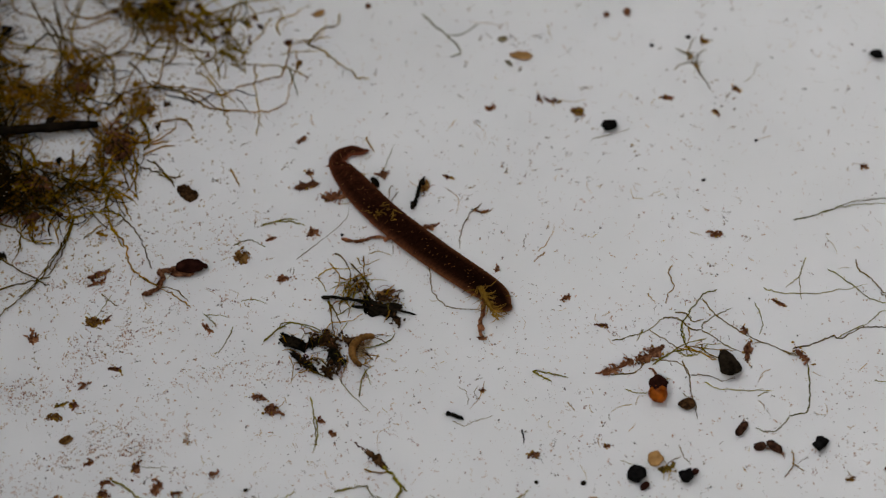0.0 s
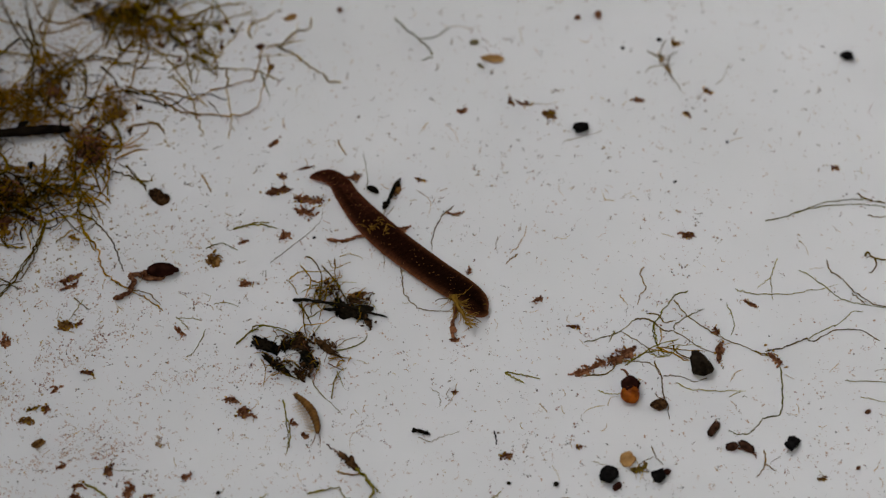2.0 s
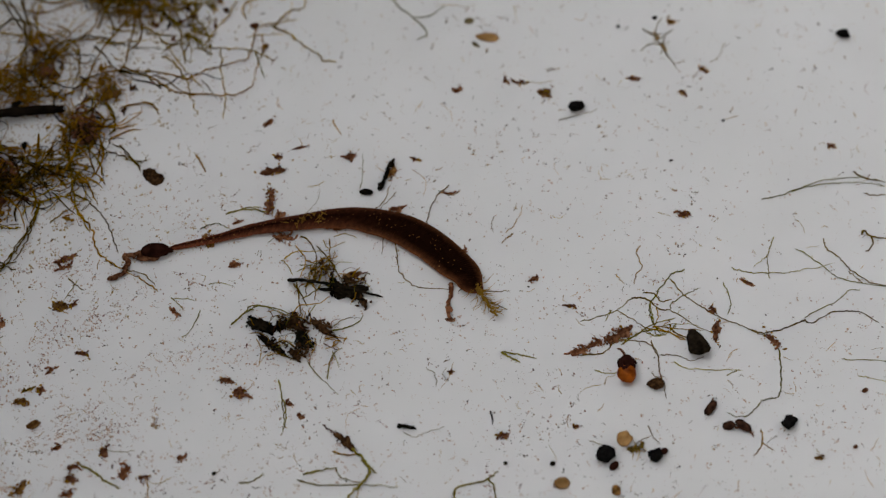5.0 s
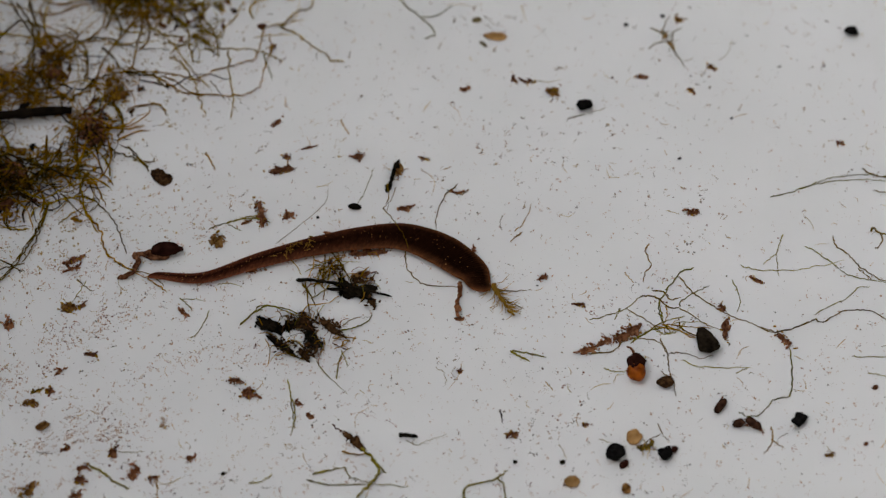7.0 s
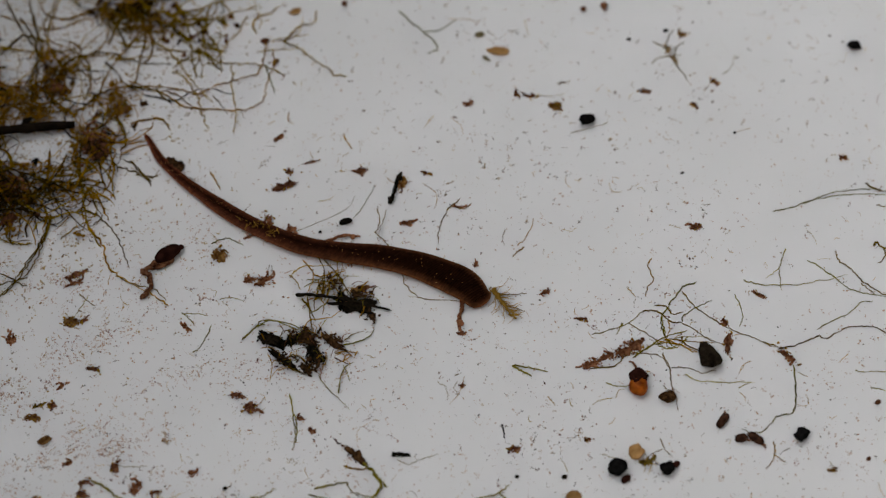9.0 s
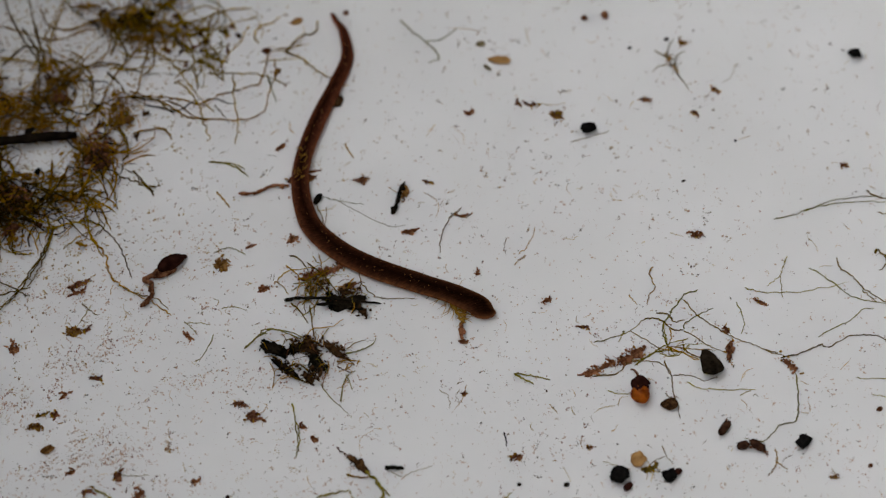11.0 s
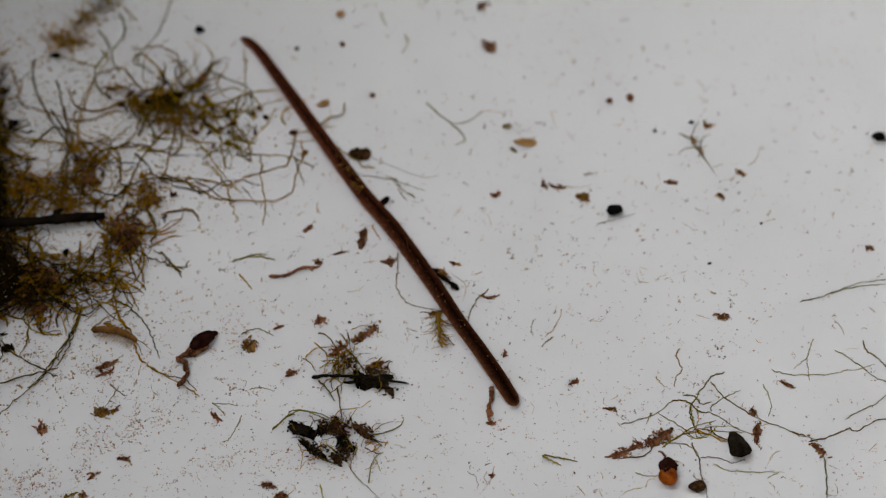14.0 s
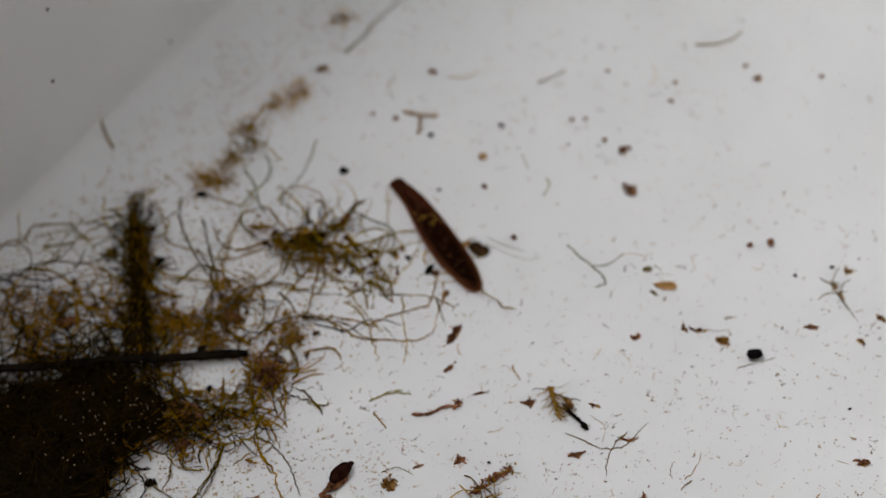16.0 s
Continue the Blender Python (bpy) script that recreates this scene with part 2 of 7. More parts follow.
def spline(pts, steps):
    """Catmull-Rom through the points."""
    pts = [Vector(p) for p in pts]
    ext = [2 * pts[0] - pts[1]] + pts + [2 * pts[-1] - pts[-2]]
    out = []
    for k in range(1, len(ext) - 2):
        a, b, c, d = ext[k - 1:k + 3]
        for s in range(steps):
            u = s / steps
            out.append(0.5 * (2 * b + (c - a) * u + (2 * a - 5 * b + 4 * c - d) * u * u + (3 * b - a - 3 * c + d) * u ** 3))
    return out + [ext[-2]]


def tube(path, r0, r1, sides=5, rough=0.0, seed=0.0, tip=0.45):
    """A tapered tube along a path, in metres, closed at both ends."""
    verts, faces = [], []
    n = len(path)
    for k, p in enumerate(path):
        d = (path[min(k + 1, n - 1)] - path[max(k - 1, 0)])
        d = d.normalized() if d.length > 0 else Vector((1, 0, 0))
        side = d.cross(Vector((0, 0, 1)))
        side = side.normalized() if side.length > 1e-6 else Vector((1, 0, 0))
        up = side.cross(d)
        u = k / (n - 1)
        r = (r0 + (r1 - r0) * u) * (tip if k in (0, n - 1) else 1.0)
        if rough:
            r *= 1 + rough * noise.noise(Vector((seed, k * 0.9, 0.3)))
        for s in range(sides):
            a = 2 * math.pi * s / sides
            verts.append(p + side * (r * math.cos(a)) + up * (r * math.sin(a)))
    for k in range(n - 1):
        for s in range(sides):
            t = (s + 1) % sides
            faces.append((k * sides + s, k * sides + t, (k + 1) * sides + t, (k + 1) * sides + s))
    faces.append(tuple(reversed(range(sides))))
    faces.append(tuple((n - 1) * sides + s for s in range(sides)))
    return verts, faces


def ball(lx, ly, lz, rough=0.0, seed=0.0, rings=8, segs=14, fine=2.2):
    """A lumpy ellipsoid that stands on z = 0; lengths in mm."""
    verts, faces = [Vector((0, 0, -1))], []
    for i in range(1, rings):
        for j in range(segs):
            a, b = math.pi * i / rings - math.pi / 2, 2 * math.pi * j / segs
            verts.append(Vector((math.cos(a) * math.cos(b), math.cos(a) * math.sin(b), math.sin(a))))
    verts.append(Vector((0, 0, 1)))
    if rough:
        off = Vector((seed * 3.1, seed * 1.7, seed))
        verts = [v * (1 + rough * (noise.noise(v * 1.1 + off) + 0.6 * noise.noise(v * fine + off))) for v in verts]
    low = min(v.z for v in verts)
    verts = [Vector((v.x * lx / 2, v.y * ly / 2, (v.z - low) * lz / 2)) * MM for v in verts]
    for j in range(segs):
        t = (j + 1) % segs
        faces.append((0, 1 + t, 1 + j))
        for i in range(rings - 2):
            a, b = 1 + i * segs, 1 + (i + 1) * segs
            faces.append((a + j, a + t, b + t, b + j))
        faces.append((1 + (rings - 2) * segs + j, 1 + (rings - 2) * segs + t, len(verts) - 1))
    return verts, faces


def rag(lx, ly, lz, bend=0.0, seed=0.0, ragged=0.6, n=56, teeth=0.5):
    """One flat ragged bit of rotted matter, long in x, lying on z = 0; lengths in mm."""
    rings, top, faces = 4, [], []
    small = min(lx, ly)
    for i in range(rings + 1):
        q = (i / rings) ** 0.8
        for j in range(n):
            a = 2 * math.pi * j / n
            x, y = math.cos(a) * lx / 2, math.sin(a) * ly / 2
            p = Vector((x, y, seed))
            out = ragged * small * (1.1 * noise.noise(p * 1.0 / small) + 0.5 * noise.noise(p * 3.1 / small) + 0.5 * teeth * noise.noise(p * 9.0 / small))
            r = math.hypot(x, y)
            k = q * max(0.25, 1 + out / r)
            x, y = x * k, y * k
            y += bend * (4 * (x / lx) ** 2 - 0.5)
            h = (1 - 0.75 * (i / rings) ** 3) * lz * (0.75 + 0.6 * noise.noise(Vector((x * 1.6, y * 1.6, seed + 9))))
            top.append(Vector((x, y, max(0.06, h))) * MM)
    m = len(top)
    low = [Vector((v.x, v.y, 0)) for v in top[rings * n:]]
    for i in range(rings):
        for j in range(n):
            t = (j + 1) % n
            faces.append((i * n + j, (i + 1) * n + j, (i + 1) * n + t, i * n + t))
    for j in range(n):
        t = (j + 1) % n
        faces.append((rings * n + j, m + j, m + t, rings * n + t))
    faces.append(tuple(m + j for j in reversed(range(n))))
    return top + low, faces


def torn(lx, ly, lz, seed, spikes):
    """A curled scrap of rotted leaf with a spiked, torn rim, long in x; lengths in mm."""
    rg, n, rings = random.Random(int(seed * 1000)), 80, 5
    horns = [(2 * math.pi * (k + rg.uniform(-0.55, 0.55)) / spikes, rg.choice((0.15, 0.35, 0.6, 1.0)), rg.uniform(0.14, 0.5)) for k in range(spikes)]
    rim = []
    for j in range(n):
        a = 2 * math.pi * j / n
        r = 0.62 + 0.3 * noise.noise(Vector((math.cos(a) * 1.7, math.sin(a) * 1.7, seed))) + 0.1 * noise.noise(Vector((math.cos(a) * 6, math.sin(a) * 6, seed)))
        for b, tall, wide in horns:
            d = abs((a - b + math.pi) % (2 * math.pi) - math.pi)
            r += tall * 0.5 * max(0.0, 1 - d / wide) ** 1.3
        rim.append((math.cos(a) * r * lx / 2, math.sin(a) * r * ly / 2))
    top = []
    for i in range(rings + 1):
        q = i / rings
        for x, y in rim:
            h = 0.3 + lz * (0.35 + 0.65 * noise.noise(Vector((x * q * 0.9, y * q * 0.9, seed + 4)))) + 0.25 * lz * q * q
            top.append(Vector((x * q, y * q, max(0.22, h))) * MM)
    low = [v - Vector((0, 0, 0.2 * MM)) for v in top]
    m, faces = len(top), []
    for i in range(rings):
        for j in range(n):
            t = (j + 1) % n
            faces.append((i * n + j, (i + 1) * n + j, (i + 1) * n + t, i * n + t))
            faces.append((m + i * n + t, m + (i + 1) * n + t, m + (i + 1) * n + j, m + i * n + j))
    for j in range(n):
        t = (j + 1) % n
        faces.append((rings * n + j, m + rings * n + j, m + rings * n + t, rings * n + t))
    drop = min(v.z for v in low)
    return [v - Vector((0, 0, drop)) for v in top + low], faces


def gritty(lx, ly, lz, bend, seed, count):
    """A ragged core with many small grains stuck on and about it; lengths in mm."""
    rg = random.Random(int(seed * 1000))
    geos = [rag(lx * 0.82, ly * 0.75, lz * 0.7, bend, seed, 0.6, 36 if lx < 2 else 64, 0.9)]
    for arm in range(2 + int(lx * 0.6)):          # crooked rows of clods that run out from the core
        x, y, a = rg.uniform(-0.35, 0.35) * lx, rg.uniform(-0.2, 0.2) * ly, rg.uniform(0, 2 * math.pi)
        s = rg.uniform(0.32, 0.55) * min(1.3, 0.5 + 0.35 * ly)
        for _ in range(rg.randint(2, 4)):
            geos.append(moved(ball(s * rg.uniform(1.0, 1.9), s * rg.uniform(0.8, 1.2), s * 0.9, 0.5, rg.random() * 60, 5, 8), x, y + bend * (4 * (x / lx) ** 2 - 0.5), 0, math.degrees(a)))
            a += rg.uniform(-0.9, 0.9)
            x, y, s = x + math.cos(a) * s, y + math.sin(a) * s * min(1.0, 0.4 + ly / lx), s * 0.88
    for _ in range(count):
        a, q = rg.uniform(0, 2 * math.pi), rg.uniform(0.2, 1.1) ** 0.8
        x, y = math.cos(a) * lx / 2 * q, math.sin(a) * ly / 2 * q
        y += bend * (4 * (x / lx) ** 2 - 0.5)
        s = rg.uniform(0.1, 0.3) * min(1.0, 0.45 + 0.3 * ly)
        geos.append(moved(ball(s * rg.uniform(1, 2), s * rg.uniform(0.7, 1.2), s, 0.4, rg.random() * 60, 4, 6), x, y, max(0.0, lz * 0.6 * (1 - q * q)) * rg.random(), rg.uniform(0, 180)))
    return merge(*geos)


def moved(geo, dx=0, dy=0, dz=0, turn=0.0):
    m = pose(dx * MM, dy * MM, dz * MM, 0, 0, turn)
    return [m @ Vector(v) for v in geo[0]], geo[1]


# ---------------------------------------------------------------- tray, table, room
TRAY_TURN = 55.0


def rounded(half_u, half_v, r, n=7):
    out = []
    for cu, cv, a0 in ((1, 1, 0), (-1, 1, 90), (-1, -1, 180), (1, -1, 270)):
        for k in range(n):
            a = radians(a0 + 90 * k / (n - 1))
            out.append((cu * (half_u - r) + r * math.cos(a), cv * (half_v - r) + r * math.sin(a)))
    return out


def tray():
    hu, hv, foot = 225.0, 175.0, 2.2
    prof = [(-60, 0.0), (-1.7, 0.0)]
    for k in range(1, 13):             # rounded foot of the wall
        a = radians(80 * k / 12)
        prof.append((-1.7 + foot * math.sin(a), foot * (1 - math.cos(a))))
    prof += [(9, 60), (17.5, 106), (19.5, 109), (29.5, 109.5), (30.5, 108), (30, 106), (20.5, 105.5), (12, 60), (4.4, 4), (2.4, -2.2), (-60, -2.2)]
    loops = [[(u * MM, v * MM, z * MM) for u, v in rounded(hu + o, hv + o, 46 + o)] if o > -60 else
             [(u * MM, v * MM, z * MM) for u, v in rounded(hu - 60, hv - 60, 20)] for o, z in prof]
    n = len(loops[0])
    verts = [p for lp in loops for p in lp]
    faces = [(k * n + j, k * n + (j + 1) % n, (k + 1) * n + (j + 1) % n, (k + 1) * n + j)
             for k in range(len(loops) - 1) for j in range(n)]
    faces.append(tuple(reversed(range(n))))
    faces.append(tuple((len(loops) - 1) * n + j for j in range(n)))
    me = mesh_of("tray", verts, [tuple(reversed(f)) for f in faces], plastic)
    ob = new("tray", me)
    px, py = on_tray(15.0, 176.0)
    ob.matrix_world = pose(px * MM, py * MM, 0, 0, 0, TRAY_TURN)
    return tagged(ob, "white plastic tray with rounded foot and sloping wall", "tray", kind="structure")


def on_tray(along, across):
    """A plan point (mm), counted along the tray's left wall from (-91, 46) and across from it."""
    c, s = math.cos(radians(TRAY_TURN)), math.sin(radians(TRAY_TURN))
    return -91.0 + along * c + across * s, 46.0 + along * s - across * c


tray()


def shade_wall(name, x0, x1, y0, y1, high):
    """A plain plastered wall, added out of view to block sky light on one side."""
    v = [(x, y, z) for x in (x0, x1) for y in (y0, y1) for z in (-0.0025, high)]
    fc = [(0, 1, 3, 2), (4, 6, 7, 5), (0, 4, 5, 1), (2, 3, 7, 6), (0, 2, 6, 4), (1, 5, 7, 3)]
    tagged(new(name, mesh_of(name, v, fc, plaster_coat, False)), "plain brown wall added out of view to shade the tray", "wall", kind="structure")


# invented walls: they dim the left and near side of the floor
shade_wall("wall_west", -0.475, -0.275, -0.6, 2.2, 0.42)
shade_wall("wall_south", -0.273, 2.2, -0.6, -0.4, 0.4)
me = bpy.data.meshes.new("ground")
me.from_pydata([(-60, -60, -0.0025), (60, -60, -0.0025), (60, 60, -0.0025), (-60, 60, -0.0025)], [], [(0, 1, 2, 3)])
me.materials.append(paving)
tagged(new("ground", me), "plain grey paving under the white tray", "ground", kind="structure")


# ---------------------------------------------------------------- kinds of small things
rnd = random.Random(7)


def path_mm(pts, lift, steps=5, wob=0.05, seed=0.0, arch=0.0):
    """A smooth path through plan points (mm), resting at the given height, with a little wobble."""
    flat = spline([(x, y, 0) for x, y in pts], steps)
    out = []
    for k, p in enumerate(flat):
        u = k / (len(flat) - 1)
        n1, n2 = noise.noise(Vector((seed, k * 0.55, 1.7))), noise.noise(Vector((seed, k * 0.55, 9.1)))
        n1 += 0.6 * noise.noise(Vector((seed, k * 1.9, 4.4)))
        n2 += 0.6 * noise.noise(Vector((seed, k * 1.9, 6.2)))
        out.append(Vector((p.x + wob * n1, p.y + wob * n2, lift + arch * math.sin(math.pi * u))) * MM)
    return out


def strand(pts, material, label, width=0.24, tip=0.6, name="algae_strand", category="strand", group="loose strands on the tray",
           branches=(), arch=0.0, steps=7, wob=0.2):
    """A thin thread lying on the floor; pts in mm on the plan."""
    x, y = pts[0]
    sd = rnd.random() * 50
    local = [(a - x, b - y) for a, b in pts]
    r = width * 0.36
    material = strand_olive if material is fibre_olive else material
    geo = tube(path_mm(local, r, steps, wob, sd, arch), r * MM, r * tip * MM, 5, 0.7, sd)
    if not branches:
        return lone(name, geo, material, x, y, label, category, group=group)
    ob = thing(name, x, y)
    part("stem", geo, material, ob)
    for br in branches:
        sd += 3.3
        rb = r * 0.8
        part("branch", tube(path_mm([(a - x, b - y) for a, b in br], rb, steps, wob, sd, arch), rb * MM, rb * tip * MM, 5, 0.35, sd), material, ob)
    return tagged(ob, label, category, group)


def pebble(at, lx, ly, lz, turn, material, label, category="stone", name="stone", rough=0.22, group="dark stones on the tray"):
    if material is stone_black:            # broken, with flat faces
        return lone(name, ball(lx * 0.98, ly * 0.98, lz, 0.55, rnd.random() * 90, 8, 12, 3.4), material, at[0], at[1], label, category, turn, group, smooth=False)
    return lone(name, ball(lx, ly, lz, rough, rnd.random() * 90, 12, 20), material, at[0], at[1], label, category, turn, group)


loose_bits = random.Random(41)


def fuzzy(lx, ly, bend):
    """A thin veil of rotted bits and hairs that surrounds a crumb; mm."""
    rg, geos = loose_bits, []
    for _ in range(int(5 + 4 * lx * ly)):
        x, y, s = rg.gauss(0, 0.3) * lx, rg.gauss(0, 0.36) * ly, rg.uniform(0.12, 0.45)
        y += bend * (4 * (x / lx) ** 2 - 0.5)
        geos.append(moved(ball(s * rg.uniform(0.9, 1.9), s * rg.uniform(0.5, 1.0), s * 0.35, 0.5, rg.random() * 60, 4, 6), x, y, 0, rg.uniform(0, 180)))
    for _ in range(int(0.4 * lx)):
        x, y, a, L = rg.gauss(0, 0.4) * lx, rg.gauss(0, 0.45) * ly, rg.uniform(0, 6.3), rg.uniform(0.3, 0.9)
        b = a + rg.uniform(-1, 1)
        geos.append(tube(path_mm([(x, y), (x + L * math.cos(a), y + L * math.sin(a)), (x + L * (math.cos(a) + math.cos(b)), y + L * (math.sin(a) + math.sin(b)))], 0.08, 3, 0.08, rg.random() * 40), 0.045 * MM, 0.025 * MM, 4))
    return merge(*geos)


def crumb(at, lx, ly, turn, material, label, lumps=6, height=0.5, fibres=0, fibre_material=None, name="detritus_crumb",
          reach=1.6, bend=0.0, group="detritus crumbs on the tray", thick=0.07):
    """A ragged bit of rotted matter: lumps strung along its length, and loose fibres."""
    geo = gritty(lx * 1.05, ly * 1.1, height * 0.7, bend, rnd.random() * 90, int(8 + 4 * lx * ly))
    ob = thing(name, at[0], at[1], turn)
    part("lump", geo, material, ob)
    part("fuzz", fuzzy(lx, ly, bend), floc_brown if material is not detritus_red else floc_red, ob, "soft translucent brown fuzz", "stuff")
    for k in range(fibres):
        a, u = rnd.uniform(0, 2 * math.pi), rnd.uniform(-0.45, 0.45)
        x0, y0, L = u * lx, 0.0, reach * rnd.uniform(0.5, 1.0)
        b = a + rnd.uniform(-0.7, 0.7)
        pts = [(x0, y0), (x0 + math.cos(a) * L * 0.5, y0 + math.sin(a) * L * 0.5),
               (x0 + math.cos(a) * L * 0.5 + math.cos(b) * L * 0.5, y0 + math.sin(a) * L * 0.5 + math.sin(b) * L * 0.5)]
        part("fibre", tube(path_mm(pts, 0.1, 4, 0.1, rnd.random() * 40, 0.2), thick * MM, thick * 0.4 * MM, 4), fibre_material or material, ob)
    return tagged(ob, label, "detritus", group)


def flake(at, lx, ly, turn, material, label, thick=0.12, name="flake"):
    """A thin, slightly cupped leaf-like flake with a ragged rim."""
    n, rings, top, sd = 22, 4, [], rnd.random() * 60
    for i in range(rings + 1):
        for j in range(n):
            a = 2 * math.pi * j / n
            r = i / rings * (1 + 0.3 * noise.noise(Vector((math.cos(a) * 1.6, math.sin(a) * 1.6, sd))))
            x, y = r * math.cos(a) * lx / 2, r * math.sin(a) * ly / 2 * (1 - 0.35 * abs(math.cos(a)) ** 3)
            top.append(Vector((x, y, thick + 0.22 * r * r + 0.06 * noise.noise(Vector((x, y, sd))))) * MM)
    low = [v - Vector((0, 0, thick * MM)) for v in top]
    m = len(top)
    faces = []
    for i in range(rings):
        for j in range(n):
            k = (j + 1) % n
            faces.append((i * n + j, (i + 1) * n + j, (i + 1) * n + k, i * n + k))
            faces.append((m + i * n + k, m + (i + 1) * n + k, m + (i + 1) * n + j, m + i * n + j))
    for j in range(n):
        k = (j + 1) % n
        faces.append((rings * n + j, m + rings * n + j, m + rings * n + k, rings * n + k))
    return lone(name, (top + low, faces), material, at[0], at[1], label, "flake", turn, "flakes on the tray")


def at_turn(a, b):
    """Middle, length and bearing of the line from a to b, in mm and degrees."""
    dx, dy = b[0] - a[0], b[1] - a[1]
    return ((a[0] + b[0]) / 2, (a[1] + b[1]) / 2), math.hypot(dx, dy), math.degrees(math.atan2(dy, dx))


def stem(a, b, width, material, label, name="plant_stem", crumbs=2):
    """A straight bit of rotted stem with swollen knots."""
    mid, L, turn = at_turn(a, b)
    ob = thing(name, mid[0], mid[1], turn)
    pts = [(-L / 2, 0), (-L / 6, 0.06 * L * rnd.uniform(-1, 1)), (L / 6, 0.06 * L * rnd.uniform(-1, 1)), (L / 2, 0)]
    part("shaft", tube(path_mm(pts, width / 2, 7, 0.12, rnd.random() * 50), width / 2 * MM, width / 2.6 * MM, 7, 0.7, rnd.random() * 9), material, ob)
    for k in range(crumbs):
        part("knot", moved(ball(width * 1.7, width * 1.3, width * 1.1, 0.4, rnd.random() * 50, 6, 9), (-0.5 if k % 2 else 0.5) * L * rnd.uniform(0.5, 1), 0, 0, rnd.uniform(0, 90)), material, ob)
    return tagged(ob, label, "stem", "plant stems on the tray")


# ---------------------------------------------------------------- stones and seeds
BLACK = "small matt black angular stone on the white tray"
pebble((19.8, 22.8), 2.1, 1.8, 1.3, 20, stone_black, BLACK)
pebble((58.1, 35.5), 2.2, 1.35, 1.2, -10, stone_black, BLACK)
pebble((40.3, 21.0), 0.5, 0.4, 0.35, 0, stone_black, "tiny black grain on the tray", name="grain")
pebble((46.4, -26.1), 2.3, 1.8, 1.3, 25, stone_black, BLACK)
pebble((28.8, -30.8), 1.9, 1.8, 1.3, 5, stone_black, BLACK)
pebble((29.9, -30.1), 1.0, 0.9, 0.8, 40, seed_shell, "small dark brown grain beside a black stone", name="grain")
pebble((22.3, -30.8), 2.5, 2.2, 1.6, -20, stone_black, BLACK)
pebble((23.3, -32.2), 1.5, 1.0, 0.8, 50, seed_shell, "dark brown grain beside a black stone", name="grain")
gv, gf = ball(2.9, 3.8, 2.0, 0.26, 5.0, 14, 22)
cx, cy = (34.7, -14.6)
lone("stone", ([Vector((p.x * (0.92 - 0.42 * p.y / (1.9 * MM)), p.y, p.z)) for p in gv], gf), stone_grey, cx, cy, "dark grey pebble with a pointed end", "stone", 26, "dark stones on the tray")
pebble((29.2, -20.5), 2.3, 1.5, 1.0, 12, detritus_dark, "dark brown oval seed on the tray", "seed", "seed", 0.4, "seeds")


def seed_husk(at, lx, ly, turn, seed, count, label):
    """A plump oval husk with a ragged, frayed tip."""
    ob = thing("seed_husk", at[0], at[1], turn)
    part("husk_body", ball(lx, ly, ly * 0.8, 0.3, seed, 12, 18, 3.0), husk_brown, ob)
    frays = []
    for _ in range(count):
        y, L, off, x = rnd.uniform(-0.3, 0.3) * ly, rnd.uniform(0.4, 0.9), rnd.uniform(-0.3, 0.3), lx * 0.4
        frays.append(tube(path_mm([(x, y), (x + L * 0.5, y * 1.3), (x + L, y * 1.3 + off)], 0.12, 3, 0.1, rnd.random() * 30, 0.2), 0.11 * MM, 0.04 * MM, 4))
    part("frayed_tip", merge(*frays), detritus, ob, "brown frayed tip", "stuff")
    return tagged(ob, label, "seed", "seeds")


seed_husk((36.2, -23.9), 2.4, 1.15, 60, 21, 3, "brown oblong seed husk with a frayed tip")
seed_husk((38.5, -26.4), 1.75, 1.15, 8, 22, 4, "dark brown oval seed husk with a frayed tip")
seed_husk((40.4, -26.5), 2.4, 1.2, -38, 23, 4, "dark brown long seed husk with a frayed tip")
pebble((15.4, -31.9), 0.75, 0.65, 0.5, 10, stone_grey, "tiny dark grey grain on the tray", name="grain")
pebble((-17.1, 4.9), 0.45, 0.35, 0.3, 10, stone_black, "tiny black grain on the tray", name="grain")
pebble((-28.3, -33.5), 0.6, 0.5, 0.4, 10, stone_grey, "tiny dark grey grain on the tray", name="grain")
pebble((56.7, -21.1), 0.9, 0.6, 0.5, 30, detritus, "small brown grain on the tray", name="grain")
pebble((54.8, -29.3), 0.6, 0.55, 0.5, 30, detritus, "small brown grain on the tray", name="grain")
pebble((-40.4, 55.0), 1.35, 1.1, 0.9, 0, stone_black, BLACK)
pebble((-61.3, 50.3), 1.5, 0.9, 0.8, 0, stone_black, BLACK)
pebble((-66.4, 38.1), 1.6, 1.3, 1.0, 20, stone_black, BLACK)
pebble((-17.0, 64.0), 0.7, 0.8, 0.5, 0, stone_grey, "tiny dark grey grain on the tray", name="grain")
pebble((-27.6, 62.1), 1.0, 0.65, 0.5, 10, stone_grey, "tiny dark grey grain on the tray", name="grain")
pebble((22.7, 42.6), 1.0, 1.3, 0.8, 0, detritus, "dark brown grain on the tray", name="grain")
pebble((19.7, 42.1), 0.9, 0.8, 0.6, 0, detritus, "dark brown grain on the tray", name="grain")
pebble((-14.6, 43.1), 0.8, 0.9, 0.6, -20, detritus, "dark brown grain on the tray", name="grain")
pebble((-19.2, 52.4), 0.7, 0.9, 0.5, 20, detritus, "dark brown grain on the tray", name="grain")
pebble((-25.9, 51.7), 0.8, 0.5, 0.4, 20, stone_grey, "tiny grey grain on the tray", name="grain")
